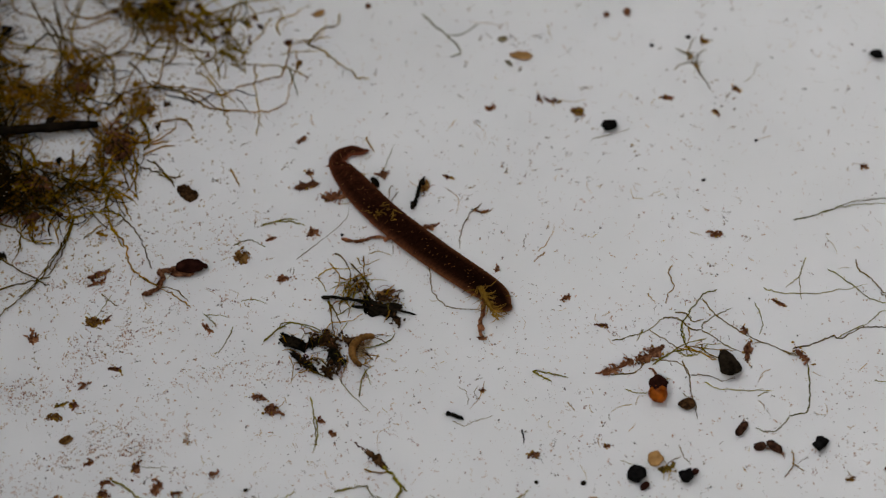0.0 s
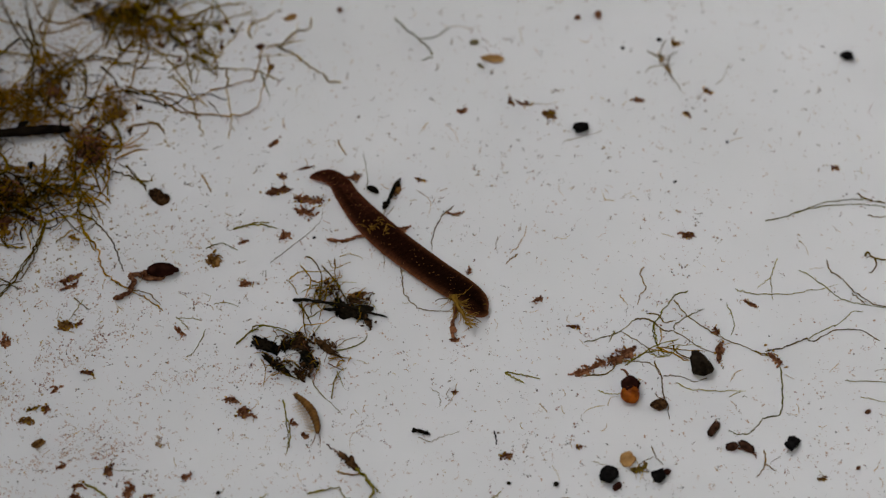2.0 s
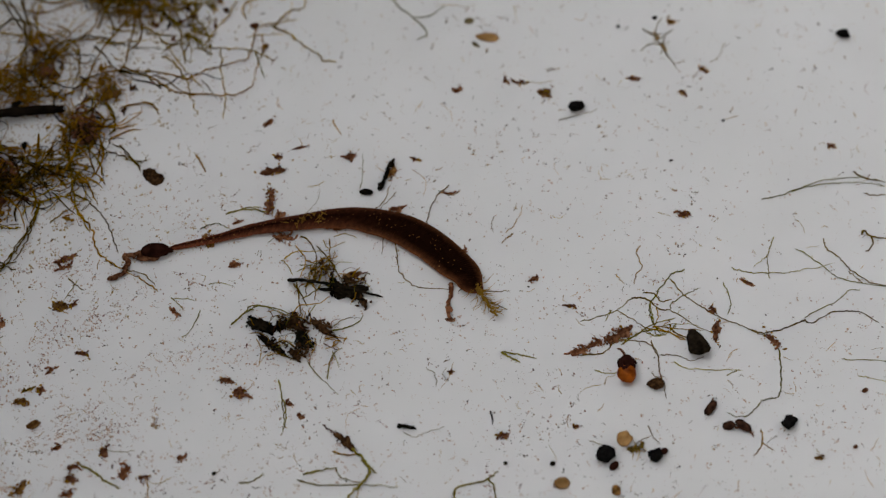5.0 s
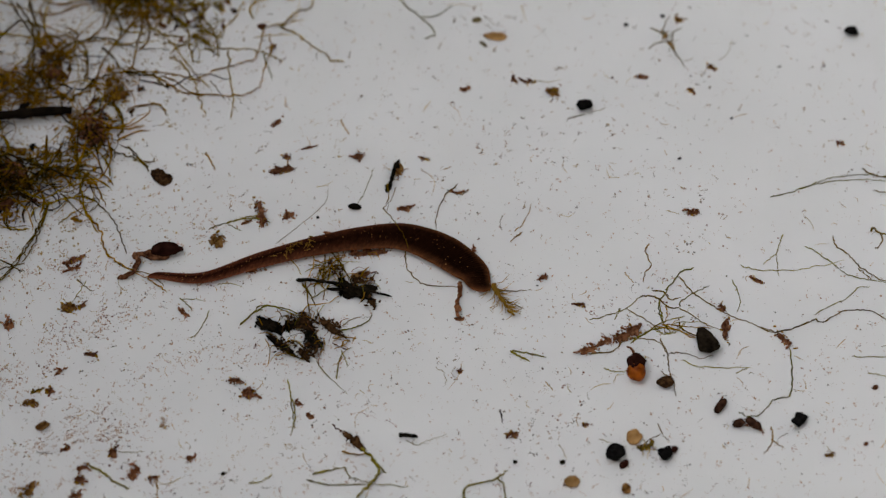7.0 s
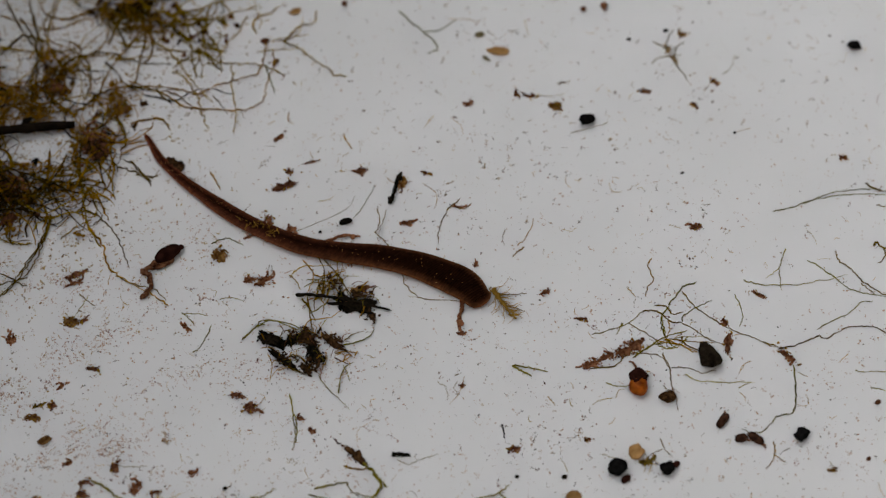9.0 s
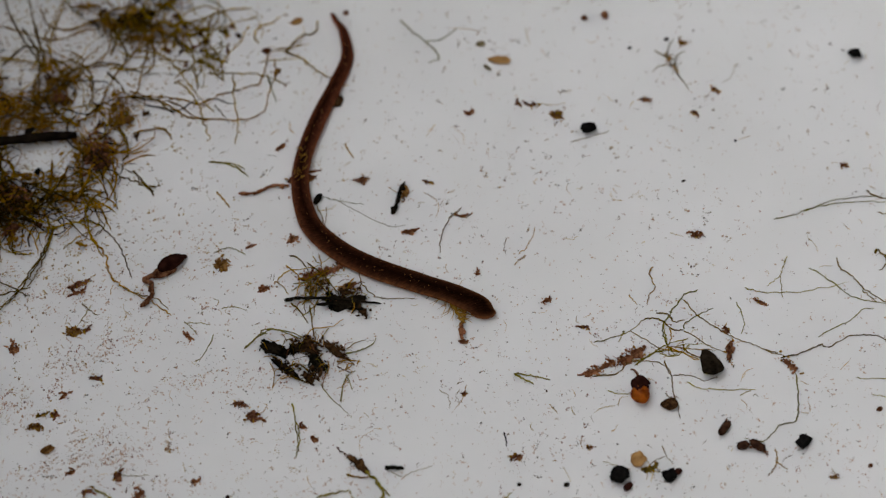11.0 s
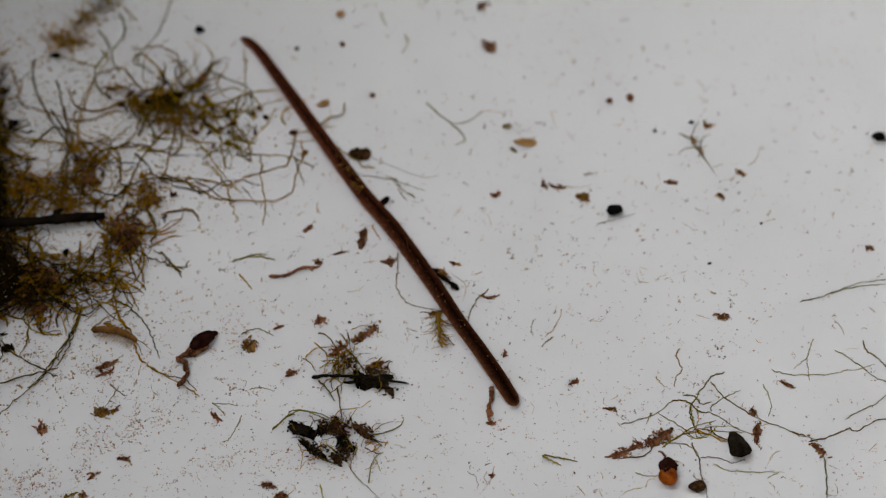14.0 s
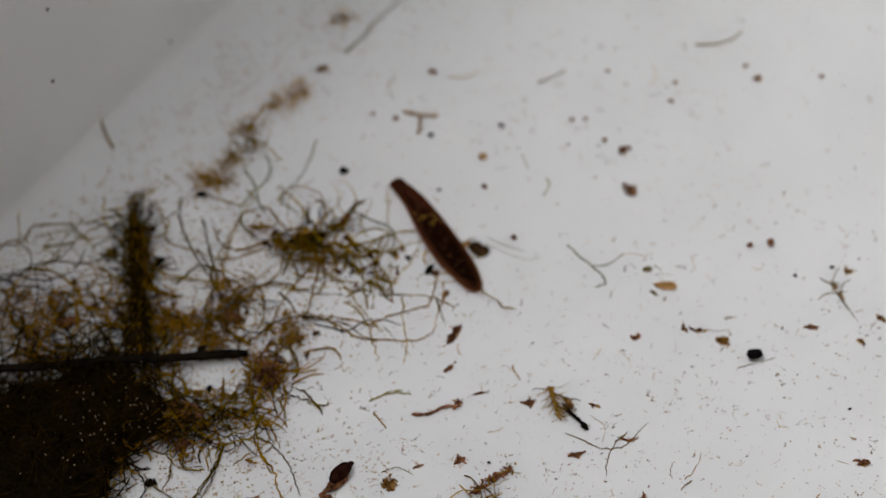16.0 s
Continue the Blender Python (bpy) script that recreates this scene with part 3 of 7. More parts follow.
for gx, gy in ((-6.4, 65.2), (-1.4, 61.4), (9.3, 72.6), (-1.0, 74.8), (-4.3, 65.4), (-36.6, 66.1), (-33.1, 65.3), (8.6, 69.0), (31.5, 74.0), (20.1, 76.0)):
    pebble((gx, gy), rnd.uniform(0.6, 0.9), rnd.uniform(0.5, 0.8), 0.4, rnd.uniform(0, 90), detritus_tan, "tiny pale tan grain on the tray", name="grain")
for gx, gy, gz in ((-82.7, 60.3, 14.3), (-68.6, 77.6, 3.0), (-82.1, 64.2, 25.8)):
    lone("grain", ball(0.6, 0.6, 0.6, 0.2, gx), stone_grey, gx, gy, "tiny grey grain stuck to the tray's wall", "stone", z=gz)
wall_stalk = [Vector((-75.6, 58.9, 0.2)), Vector((-77.0, 61.4, 0.3)), Vector((-77.9, 63.6, 1.3)), Vector((-77.8, 64.5, 3.8))]
lone("plant_stem", tube([(p - Vector((-77, 62, 0))) * MM for p in spline(wall_stalk, 6)], 0.2 * MM, 0.1 * MM, 6, 0.4, 3.0), fibre_olive, -77, 62, "thin olive stalk leaning on the tray's wall", "stem")


def amber_seed(at, turn):
    """A round amber seed with a dark cap."""
    ob = thing("amber_seed", at[0], at[1], turn)
    part("seed_body", moved(ball(2.5, 3.0, 2.1, 0.16, 4, 12, 18), 0.05, -0.75), amber, ob, "glossy amber seed body")
    rg = random.Random(17)
    lobes = [moved(ball(rg.uniform(0.5, 1.0), rg.uniform(0.7, 1.5), 0.9, 0.4, k, 6, 9), -0.9 + 0.3 * k, rg.uniform(-0.5, 0.3), 1.0 + 0.3 * math.sin(0.52 * k)) for k in range(7)]
    part("cap", merge(moved(ball(2.4, 2.0, 2.2, 0.3, 8, 10, 16), 0, 0.6), *lobes), seed_shell, ob, "dark brown cap")
    part("stalk", tube(path_mm([(0, 1.2), (-0.2, 2.2), (-0.6, 2.9), (-1.1, 3.1)], 0.5, 5, 0.1, 2.2), 0.22 * MM, 0.12 * MM, 6, 0.5), detritus, ob)
    return tagged(ob, "glossy amber seed with a dark brown cap", "seed", "seeds")


amber_seed((25.4, -18.3), 0)
flake((24.7, -28.4), 2.2, 2.0, 10, flake_tan, "round tan translucent seed husk", 0.3, "seed_husk")
flake((16.6, -34.7), 2.0, 1.7, 10, flake_tan, "round tan translucent seed husk", 0.3, "seed_husk")
pebble((-19.6, 58.0), 1.3, 1.2, 0.5, 30, flake_tan, "small round tan husk", "seed husk", "seed_husk", 0.2, "seeds")
flake((7.5, 34.8), 3.3, 1.5, -6, flake_tan, "tan leaf-shaped flake lying on the tray")
flake((4.8, 37.6), 1.5, 0.9, 10, fibre_pale, "small pale flake on the tray")
flake((-52.1, -26.7), 2.0, 1.2, 25, detritus_tan, "small tan brown flake on the tray")
flake((23.5, -35.7), 1.3, 1.4, 25, detritus_tan, "small tan curled flake on the tray")
flake((-21.7, 41.7), 2.0, 1.0, 25, flake_tan, "pale tan flake among the strands")
flake((5.7, 33.5), 1.4, 0.5, -40, fibre_pale, "narrow pale flake on the tray")

# ---------------------------------------------------------------- brown crumbs
CR = "ragged brown crumb of rotted leaf on the tray"
cx, cy = (-38.6, 11.4)
chunk = lone("detritus_crumb", rag(2.8, 2.3, 1.0, 0.2, 12.0, 0.4, 64, 0.4), detritus_dark, cx, cy, "thick brown heart-shaped crumb of rotted leaf", "detritus", -20, "detritus crumbs on the tray")
crumb((34.3, 5.7), 2.0, 0.9, 10, detritus, CR, 4, 0.7)
crumb((55.2, 16.9), 1.2, 0.6, -15, detritus, CR, 3, 0.5)
pebble((32.7, 14.4), 0.6, 0.35, 0.25, 20, stone_grey, "tiny grey grain on the tray", name="grain")
crumb((27.8, 28.1), 1.1, 0.7, 10, detritus, CR, 3, 0.5)
crumb((15.3, 25.4), 1.5, 1.3, -20, detritus_tan, "yellowish tan crumb with fine fibres", 4, 0.5, 3, fibre_olive, reach=1.8)
crumb((11.5, 27.4), 2.2, 0.5, -20, detritus, "chain of small brown crumbs on the tray", 5, 0.4, bend=0.3)
crumb((10.0, 27.5), 0.8, 0.8, -20, detritus, CR, 3, 0.4)
crumb((3.3, 26.0), 1.3, 0.8, 40, detritus_red, CR, 3, 0.4)
crumb((37.9, 29.7), 1.2, 0.7, -30, detritus, CR, 3, 0.4)
crumb((34.8, 25.8), 1.0, 0.5, -40, detritus, CR, 3, 0.4)
pebble((26.1, 36.9), 0.6, 0.5, 0.3, 0, stone_grey, "tiny grey grain on the tray", name="grain")
pebble((31.4, 38.4), 0.7, 0.5, 0.3, 0, stone_grey, "tiny grey grain on the tray", name="grain")
crumb((33.8, 37.7), 1.3, 0.7, 20, detritus_tan, "pale brown crumb on the white tray", 3, 0.4)
crumb((-11.5, 14.9), 1.5, 1.1, 30, detritus, CR, 4, 0.6)
crumb((-2.5, 14.4), 1.4, 0.4, -10, detritus, CR, 3, 0.3)
crumb((4.1, -0.1), 1.1, 0.6, 60, detritus_red, CR, 3, 0.3)
crumb((13.5, -4.5), 1.7, 0.7, 20, detritus_red, CR, 4, 0.25)
crumb((18.4, -8.6), 0.9, 0.7, 0, detritus, CR, 3, 0.3)
drift_crumb = crumb((45.3, -13.9), 2.7, 1.1, -50, detritus, "dark brown ragged crumb on a thin strand", 5, 0.8, name="strand_crumb")
MAT = "reddish brown ragged crumb in a row"
crumb((19.1, -15.4), 2.4, 1.0, 20, detritus_red, MAT, 5, 0.7, 5, detritus, reach=1.5)
crumb((21.3, -14.3), 2.6, 0.8, 28, detritus_red, MAT, 5, 0.7, 6, detritus_red, reach=1.6)
crumb((23.6, -13.4), 2.4, 1.4, 25, detritus_red, MAT, 5, 0.9, 6, detritus, reach=1.6)
crumb((25.4, -12.4), 2.0, 1.3, 20, detritus, MAT, 5, 0.9, 5, detritus_red, reach=1.4)
crumb((37.6, -12.3), 3.0, 1.1, 75, detritus, "brown forked crumb at a strand's joint", 5, 0.7)
crumb((37.3, -9.1), 1.6, 0.7, -65, detritus, "brown stub at a strand's joint", 3, 0.6)
crumb((42.2, -4.9), 2.6, 0.5, -31, detritus, "thin brown splinter of stem", 5, 0.35)
crumb((26.0, -29.7), 2.0, 1.0, 15, detritus_olive, "yellowish green ragged crumb with fibres", 5, 0.6, 5, fibre_olive, reach=2.0)
crumb((-27.4, -20.1), 2.2, 0.75, -15, detritus, "curved brown crumb on the tray", 6, 0.5, bend=-0.35)
crumb((-25.5, -21.8), 1.7, 1.6, 0, detritus, "round brown crumb with a thin stalk", 5, 0.8, 2, fibre_brown, reach=2.4)
crumb((-46.7, -16.1), 1.9, 0.6, -12, detritus, CR, 4, 0.45)
crumb((-51.6, -21.5), 1.0, 0.8, 30, detritus, CR, 3, 0.4)
crumb((-53.2, -21.5), 2.2, 0.35, 25, detritus_olive, "thin olive brown splinter on the white tray", 4, 0.25)
crumb((-54.1, -23.3), 2.3, 0.9, 0, detritus_tan, "pale tan crumb on the white tray", 5, 0.3)
crumb((-50.6, -18.8), 1.5, 0.5, 40, detritus_red, CR, 4, 0.25)
crumb((-42.8, -30.5), 1.0, 1.5, 10, detritus, CR, 4, 0.5, 1, fibre_pale, reach=3.0)
crumb((-46.5, -32.6), 1.5, 0.7, 12, detritus, CR, 3, 0.5)
crumb((-46.7, -34.3), 1.1, 1.2, 12, detritus, CR, 3, 0.5)
crumb((-39.9, -33.4), 2.1, 1.1, 35, detritus_red, CR, 4, 0.6)
crumb((-37.4, -34.0), 1.4, 0.6, 10, detritus, CR, 3, 0.4)
crumb((-46.9, -36.5), 1.6, 0.8, 10, detritus_red, CR, 3, 0.4)
crumb((-53.2, -35.7), 2.2, 1.2, 50, detritus_tan, "yellowish brown crumb on the white tray", 4, 0.5)
crumb((-48.8, -29.9), 1.2, 0.5, 30, detritus_red, CR, 3, 0.3)
crumb((-32.7, -31.3), 1.2, 1.0, 30, detritus_red, CR, 3, 0.25)
crumb((-18.8, -23.4), 1.15, 0.6, -15, detritus, CR, 3, 0.45)
crumb((-17.3, -25.1), 1.1, 0.7, -25, detritus_red, CR, 3, 0.4)
crumb((9.1, -27.8), 1.5, 0.8, 5, detritus, CR, 4, 0.4)
stem((7.4, -24.3), (7.7, -26.2), 0.2, detritus_black, "thin black splinter on the white tray", "plant_stem", 0)
crumb((2.3, -18.6), 0.6, 0.5, 0, detritus, CR, 2, 0.3)
crumb((18.5, -26.5), 1.1, 0.4, 15, detritus, CR, 3, 0.3)
crumb((49.9, -30.8), 1.5, 0.4, -5, detritus_tan, CR, 3, 0.3)
pebble((9.3, -31.8), 0.6, 0.5, 0.3, 0, stone_grey, "tiny grey grain on the tray", name="grain")
crumb((-36.2, -26.7), 0.9, 0.8, 0, silt, "tiny pale grey crumb on the white tray", 2, 0.25)
crumb((-21.0, 5.4), 1.5, 0.9, 30, detritus_red, CR, 4, 0.3)
crumb((-30.6, 1.4), 2.0, 1.6, 30, detritus_tan, "faint tan crumbs on the white tray", 6, 0.2)
crumb((-26.9, 4.1), 1.5, 0.4, 15, detritus_red, CR, 4, 0.2)
crumb((-49.9, -1.7), 3.9, 0.8, 24, detritus, "crooked brown crumb of root", 9, 0.5, 2, fibre_brown, reach=1.2, bend=0.3)
crumb((-49.9, -9.1), 2.5, 1.4, 10, detritus_tan, "faint tan crumbs on the white tray", 6, 0.2)
crumb((-48.3, -8.7), 0.9, 0.6, 10, detritus, CR, 3, 0.3)
crumb((-49.8, -3.0), 1.6, 0.9, 10, detritus_red, CR, 4, 0.2)
crumb((-57.9, -11.6), 1.6, 1.2, 10, detritus_red, CR, 5, 0.3)
crumb((-34.6, -9.9), 1.8, 0.5, -35, detritus_red, CR, 4, 0.3)
pushed_bit = crumb((-27.0, -2.5), 2.0, 0.8, 10, detritus_red, CR, 5, 0.45)
crumb((-23.2, 20.3), 2.0, 0.5, 50, detritus_red, CR, 4, 0.2)
crumb((-18.7, 16.2), 2.6, 0.35, 14, detritus, CR, 6, 0.25)
crumb((2.2, 52.0), 1.9, 1.7, 30, detritus, CR, 5, 0.7)
crumb((1.2, 59.6), 1.1, 1.3, 30, detritus, CR, 4, 0.4)
crumb((21.9, 73.6), 1.0, 1.2, 30, detritus_tan, CR, 3, 0.4)
crumb((-5.2, 6.4), 2.0, 0.9, 10, detritus_red, CR, 5, 0.3)
crumb((-31.8, 40.0), 0.9, 1.4, 10, detritus_olive, CR, 4, 0.5)
crumb((2.1, 9.0), 2.2, 0.4, 5, detritus_red, "thin reddish brown splinter", 5, 0.25, bend=0.2)
crumb((-45.0, 75.1), 1.6, 1.0, 25, detritus_tan, "pale brown crumb on the white tray", 4, 0.4)
crumb((-28.0, 74.6), 0.9, 0.8, 0, detritus_red, CR, 3, 0.3)
stem((-32.2, 66.6), (-26.6, 65.7), 0.45, flake_tan, "pale tan T-shaped bit of stem", crumbs=2)
stem((-29.2, 65.7), (-29.5, 62.5), 0.4, flake_tan, "short pale tan bit of stem", crumbs=1)

# ---------------------------------------------------------------- strands on the open floor
DK, OL, PALE = "thin dark thread of root on the tray", "thin olive green strand of alga", "thin pale thread on the tray"
strand([(17.3, 20.9), (19.8, 21.7), (22.8, 22.8)], fibre_pale, "pale thread under a black stone", 0.16)
strand([(-6.8, 42.1), (-5.0, 39.9), (-3.2, 38.2), (-1.6, 36.4), (-1.3, 35.2), (-2.6, 34.6)], fibre_green, "hooked grey green strand with a fork", 0.26, 0.9, branches=[[(-3.2, 38.2), (-0.7, 38.6), (1.3, 40.4)]])
strand([(29.7, 36.4), (31.2, 35.4), (32.2, 33.5), (34.2, 29.6)], fibre_pale, "pale straw-coloured rotted stalk on the white tray", 0.3, branches=[[(31.2, 35.2), (31.8, 37.4), (32.5, 38.6)], [(31.8, 34.0), (30.2, 33.7), (29.2, 32.7)], [(32.2, 33.5), (32.8, 35.4), (33.9, 36.4)]])
crumb((32.4, 33.5), 1.2, 0.5, -55, flake_tan, "straw-coloured crumb on a stalk", 4, 0.3, 4, fibre_pale)
crumb((31.5, 35.2), 1.4, 0.5, -70, flake_tan, "straw-coloured crumb on a stalk", 4, 0.3, 4, fibre_pale)
strand([(39.0, 30.8), (40.4, 32.0), (41.2, 34.4)], fibre_pale, PALE, 0.16)
strand([(1.9, 10.3), (0.1, 8.1), (-0.8, 5.4), (-0.9, 3.0)], fibre_dark, DK, 0.25, branches=[[(0.8, 9.2), (2.4, 8.6), (3.6, 9.5)]])
strand([(10.8, 2.5), (9.8, 1.9), (9.1, 1.0)], fibre_brown, "thin brown thread with crumbs", 0.28)
strand([(8.2, 5.4), (7.8, 3.8), (8.1, 2.8)], fibre_dark, DK, 0.14)
strand([(27.8, 0.8), (27.4, -0.6), (28.1, -2.5), (27.2, -3.7), (26.9, -5.2)], fibre_brown, DK, 0.26)
strand([(24.4, -3.7), (24.9, -4.3), (25.6, -5.2)], fibre_brown, DK, 0.2)
tail_thread = strand([(-5.7, 2.3), (-5.0, -1.2), (-4.7, -3.2), (-3.0, -5.2), (-0.7, -5.8), (2.6, -6.0)], fibre_dark, "long thin dark thread by the leech's tail", 0.24)
strand([(-31.8, 3.1), (-30.5, 3.8), (-29.4, 3.9), (-27.4, 2.8)], fibre_green, DK, 0.22, name="loose_thread")
strand([(-49.3, -4.6), (-48.1, -5.8), (-46.9, -6.6)], fibre_dark, DK, 0.22)
strand([(-48.0, -5.1), (-48.8, -6.7), (-49.8, -8.6)], fibre_olive, OL, 0.16)
strand([(-31.2, -9.5), (-31.8, -11.2), (-32.6, -12.9), (-33.5, -13.6)], fibre_green, OL, 0.2)
strand([(-35.3, -7.6), (-34.3, -8.5), (-33.5, -9.5)], fibre_olive, OL, 0.18, branches=[[(-35.3, -7.8), (-33.2, -7.8), (-31.7, -8.1)]])
strand([(-30.3, -5.6), (-28.8, -5.3), (-26.9, -5.9)], fibre_olive, OL, 0.16)
strand([(-45.6, -32.4), (-43.6, -33.5), (-42.1, -34.7), (-40.3, -35.7)], fibre_olive, "stout olive yellow stalk on the white tray", 0.45)
strand([(-43.4, -30.3), (-40.5, -30.4), (-38.6, -30.3)], fibre_pale, PALE, 0.16)
strand([(-37.0, -34.3), (-36.6, -35.5), (-36.6, -37.5)], fibre_brown, "thin brown stalk on the white tray", 0.25)
strand([(-25.0, -34.9), (-23.5, -34.6), (-21.8, -33.5)], fibre_olive, OL, 0.28)
strand([(-20.5, -19.8), (-19.8, -22.6), (-19.3, -25.0), (-19.8, -27.9)], fibre_olive, "pair of olive yellow stalks", 0.28, branches=[[(-20.0, -22.6), (-19.5, -25.0), (-19.3, -27.1)]])
strand([(2.6, -37.6), (2.7, -35.7), (3.7, -35.0), (6.6, -34.3), (8.3, -33.0)], fibre_olive, "olive forked stalk on the white tray", 0.42, branches=[[(7.1, -34.1), (7.8, -35.3), (7.8, -37.9)]])
strand([(9.0, -15.6), (10.2, -16.5), (11.5, -17.2)], fibre_olive, "olive brown bit of twig with a thread", 0.42, branches=[[(9.0, -15.6), (11.3, -16.0), (13.5, -16.5)]])
strand([(13.4, -20.1), (13.9, -20.7), (14.4, -21.5)], fibre_brown, DK, 0.18)
strand([(-1.0, -18.0), (-0.1, -18.6), (0.4, -19.6), (0.2, -20.6)], fibre_pale, PALE, 0.14)
strand([(1.6, -18.0), (1.2, -18.8), (1.6, -19.8)], fibre_pale, PALE, 0.12)
strand([(-44.9, 61.1), (-45.4, 58.2), (-46.6, 54.4), (-49.2, 50.7)], fibre_green, OL, 0.3)
strand([(-10.0, 54.3), (-9.5, 52.7), (-10.4, 50.9)], fibre_green, OL, 0.3)
strand([(-13.7, 58.5), (-13.4, 57.4), (-12.8, 55.8)], fibre_green, OL, 0.22)
strand([(-41.7, 78.1), (-39.3, 81.0), (-37.3, 84.5), (-33.5, 89.2)], fibre_olive, "stout olive stalk lying near the wall", 0.5)
strand([(12.4, 80.3), (15.5, 80.3), (18.1, 81.4), (19.9, 83.2)], fibre_wan, OL, 0.5)
strand([(-25.7, 73.7), (-22.7, 73.4), (-20.6, 74.9)], fibre_wan, OL, 0.35)
strand([(-11.8, 72.4), (-9.7, 73.3), (-7.5, 75.0)], fibre_wan, OL, 0.35)
strand([(-33.6, 73.3), (-34.5, 71.8), (-33.6, 68.6)], fibre_wan, OL, 0.3)
strand([(-16.1, 87.6), (-16.5, 85.8), (-16.2, 84.1)], fibre_wan, OL, 0.3)
strand([(5.4, 71.8), (6.3, 74.0), (5.9, 76.8)], fibre_wan, PALE, 0.3)
strand([(-14.4, 20.8), (-13.8, 19.7), (-13.1, 18.3)], fibre_brown, "thin brown thread with crumbs", 0.3)
strand([(-32.9, 27.3), (-31.9, 26.2), (-30.7, 24.2)], fibre_dark, DK, 0.18)
strand([(9.6, 2.7), (11.0, 4.0), (12.2, 7.2)], fibre_brown, DK, 0.2)
strand([(-0.0, 12.5), (1.1, 13.1)], fibre_brown, DK, 0.2)

# the net of fine roots by the grey pebble
NET = "fine dark root thread in a loose net"
strand([(33.8, -2.9), (32.0, -3.7), (30.4, -5.9), (29.0, -8.2), (28.8, -9.7), (29.6, -11.9), (30.2, -12.7)], fibre_green, NET, 0.28, group="net of root threads")
strand([(31.9, -4.3), (33.2, -6.5), (34.9, -7.9), (36.7, -9.3), (38.5, -10.4), (41.1, -11.5), (42.9, -12.5), (45.1, -13.1)], fibre_dark, NET, 0.24, group="net of root threads")
drift_b = strand([(44.1, -12.9), (47.1, -12.1), (49.4, -10.9), (50.5, -11.2), (53.3, -9.7), (55.5, -9.4), (57.6, -9.8), (59.5, -11.2)], fibre_dark, NET, 0.27, group="net of root threads")
strand([(49.4, -10.2), (52.2, -8.6), (53.8, -7.8), (55.8, -6.0), (57.4, -5.9)], fibre_green, NET, 0.2, group="net of root threads")
strand([(26.4, -7.4), (27.7, -7.3), (29.0, -7.9), (30.3, -9.1), (31.6, -9.1)], fibre_dark, NET, 0.34, group="net of root threads")
strand([(31.6, -9.1), (31.8, -8.2), (34.2, -6.5), (35.7, -5.9)], fibre_green, NET, 0.22, group="net of root threads")
strand([(28.0, -6.6), (29.6, -6.7), (30.3, -7.8), (31.8, -7.7)], fibre_dark, NET, 0.3, group="net of root threads")
strand([(19.4, -11.0), (22.7, -10.0), (24.6, -9.1), (26.6, -7.3)], fibre_olive, NET, 0.22, group="net of root threads")
strand([(24.6, -9.2), (26.4, -10.5), (27.9, -11.7), (29.1, -13.1)], fibre_dark, NET, 0.2, group="net of root threads")
strand([(31.6, -9.1), (33.2, -10.2), (35.0, -11.6), (37.4, -12.6)], fibre_dark, NET, 0.2, group="net of root threads")
strand([(29.0, -9.3), (29.4, -10.8), (29.7, -12.9), (32.4, -11.6)], fibre_olive, NET, 0.18, group="net of root threads")
strand([(22.6, -13.3), (25.6, -13.6), (28.6, -12.1), (32.4, -11.2), (35.4, -11.6)], fibre_olive, NET, 0.16, group="net of root threads")
strand([(38.9, -4.8), (39.6, -6.6), (39.7, -8.2), (39.3, -9.7)], fibre_green, NET, 0.2, group="net of root threads")
strand([(28.8, -13.6), (29.7, -16.1), (29.8, -18.0), (30.3, -20.5), (30.5, -22.3)], fibre_dark, NET, 0.24, group="net of root threads", branches=[[(28.7, -18.6), (29.4, -19.2), (30.3, -19.8)]])
strand([(19.1, -16.1), (22.5, -15.6), (24.1, -14.0), (25.9, -13.8), (28.5, -14.2), (29.8, -16.3)], fibre_dark, NET, 0.24, group="net of root threads")
strand([(21.1, -18.1), (22.4, -18.6), (24.4, -18.6)], fibre_olive, NET, 0.22, group="net of root threads")
strand([(29.8, -16.0), (31.8, -15.9), (34.0, -16.7), (35.7, -16.1)], fibre_dark, NET, 0.18, group="net of root threads")
strand([(31.6, -16.9), (33.2, -17.8), (36.2, -18.1), (40.7, -18.1)], fibre_olive, NET, 0.2, group="net of root threads", branches=[[(38.6, -19.0), (39.5, -18.4), (40.3, -18.1)]])
strand([(29.0, -11.6), (31.2, -12.5), (33.4, -13.8)], fibre_brown, NET, 0.3, group="net of root threads")
strand([(42.2, -12.1), (42.7, -12.3), (44.0, -12.7)], fibre_dark, NET, 0.3, group="net of root threads")
GOLD = "fine golden olive thread in a loose net"
strand([(28.9, -7.9), (29.1, -9.6), (29.2, -10.8), (29.9, -12.4)], fibre_olive, GOLD, 0.26, group="net of root threads")
strand([(29.8, -8.8), (29.9, -10), (29.5, -11.4)], fibre_brown, GOLD, 0.24, group="net of root threads")
strand([(24.8, -14.5), (27.1, -12.8), (29.5, -11.2), (32.2, -10.4)], fibre_olive, GOLD, 0.28, group="net of root threads")
strand([(29.7, -11.6), (32.2, -11.9), (35.9, -12.2)], fibre_brown, GOLD, 0.22, group="net of root threads")
strand([(28.2, -11.9), (31.2, -12.5), (33.4, -13.6)], fibre_brown, GOLD, 0.26, group="net of root threads")
strand([(28.2, -12.6), (29.5, -13.1), (31.2, -12.6), (32.3, -11.2)], fibre_olive, GOLD, 0.24, group="net of root threads")
strand([(23.8, -9.2), (23.3, -9.9), (22.8, -10.9)], fibre_olive, GOLD, 0.20, group="net of root threads")
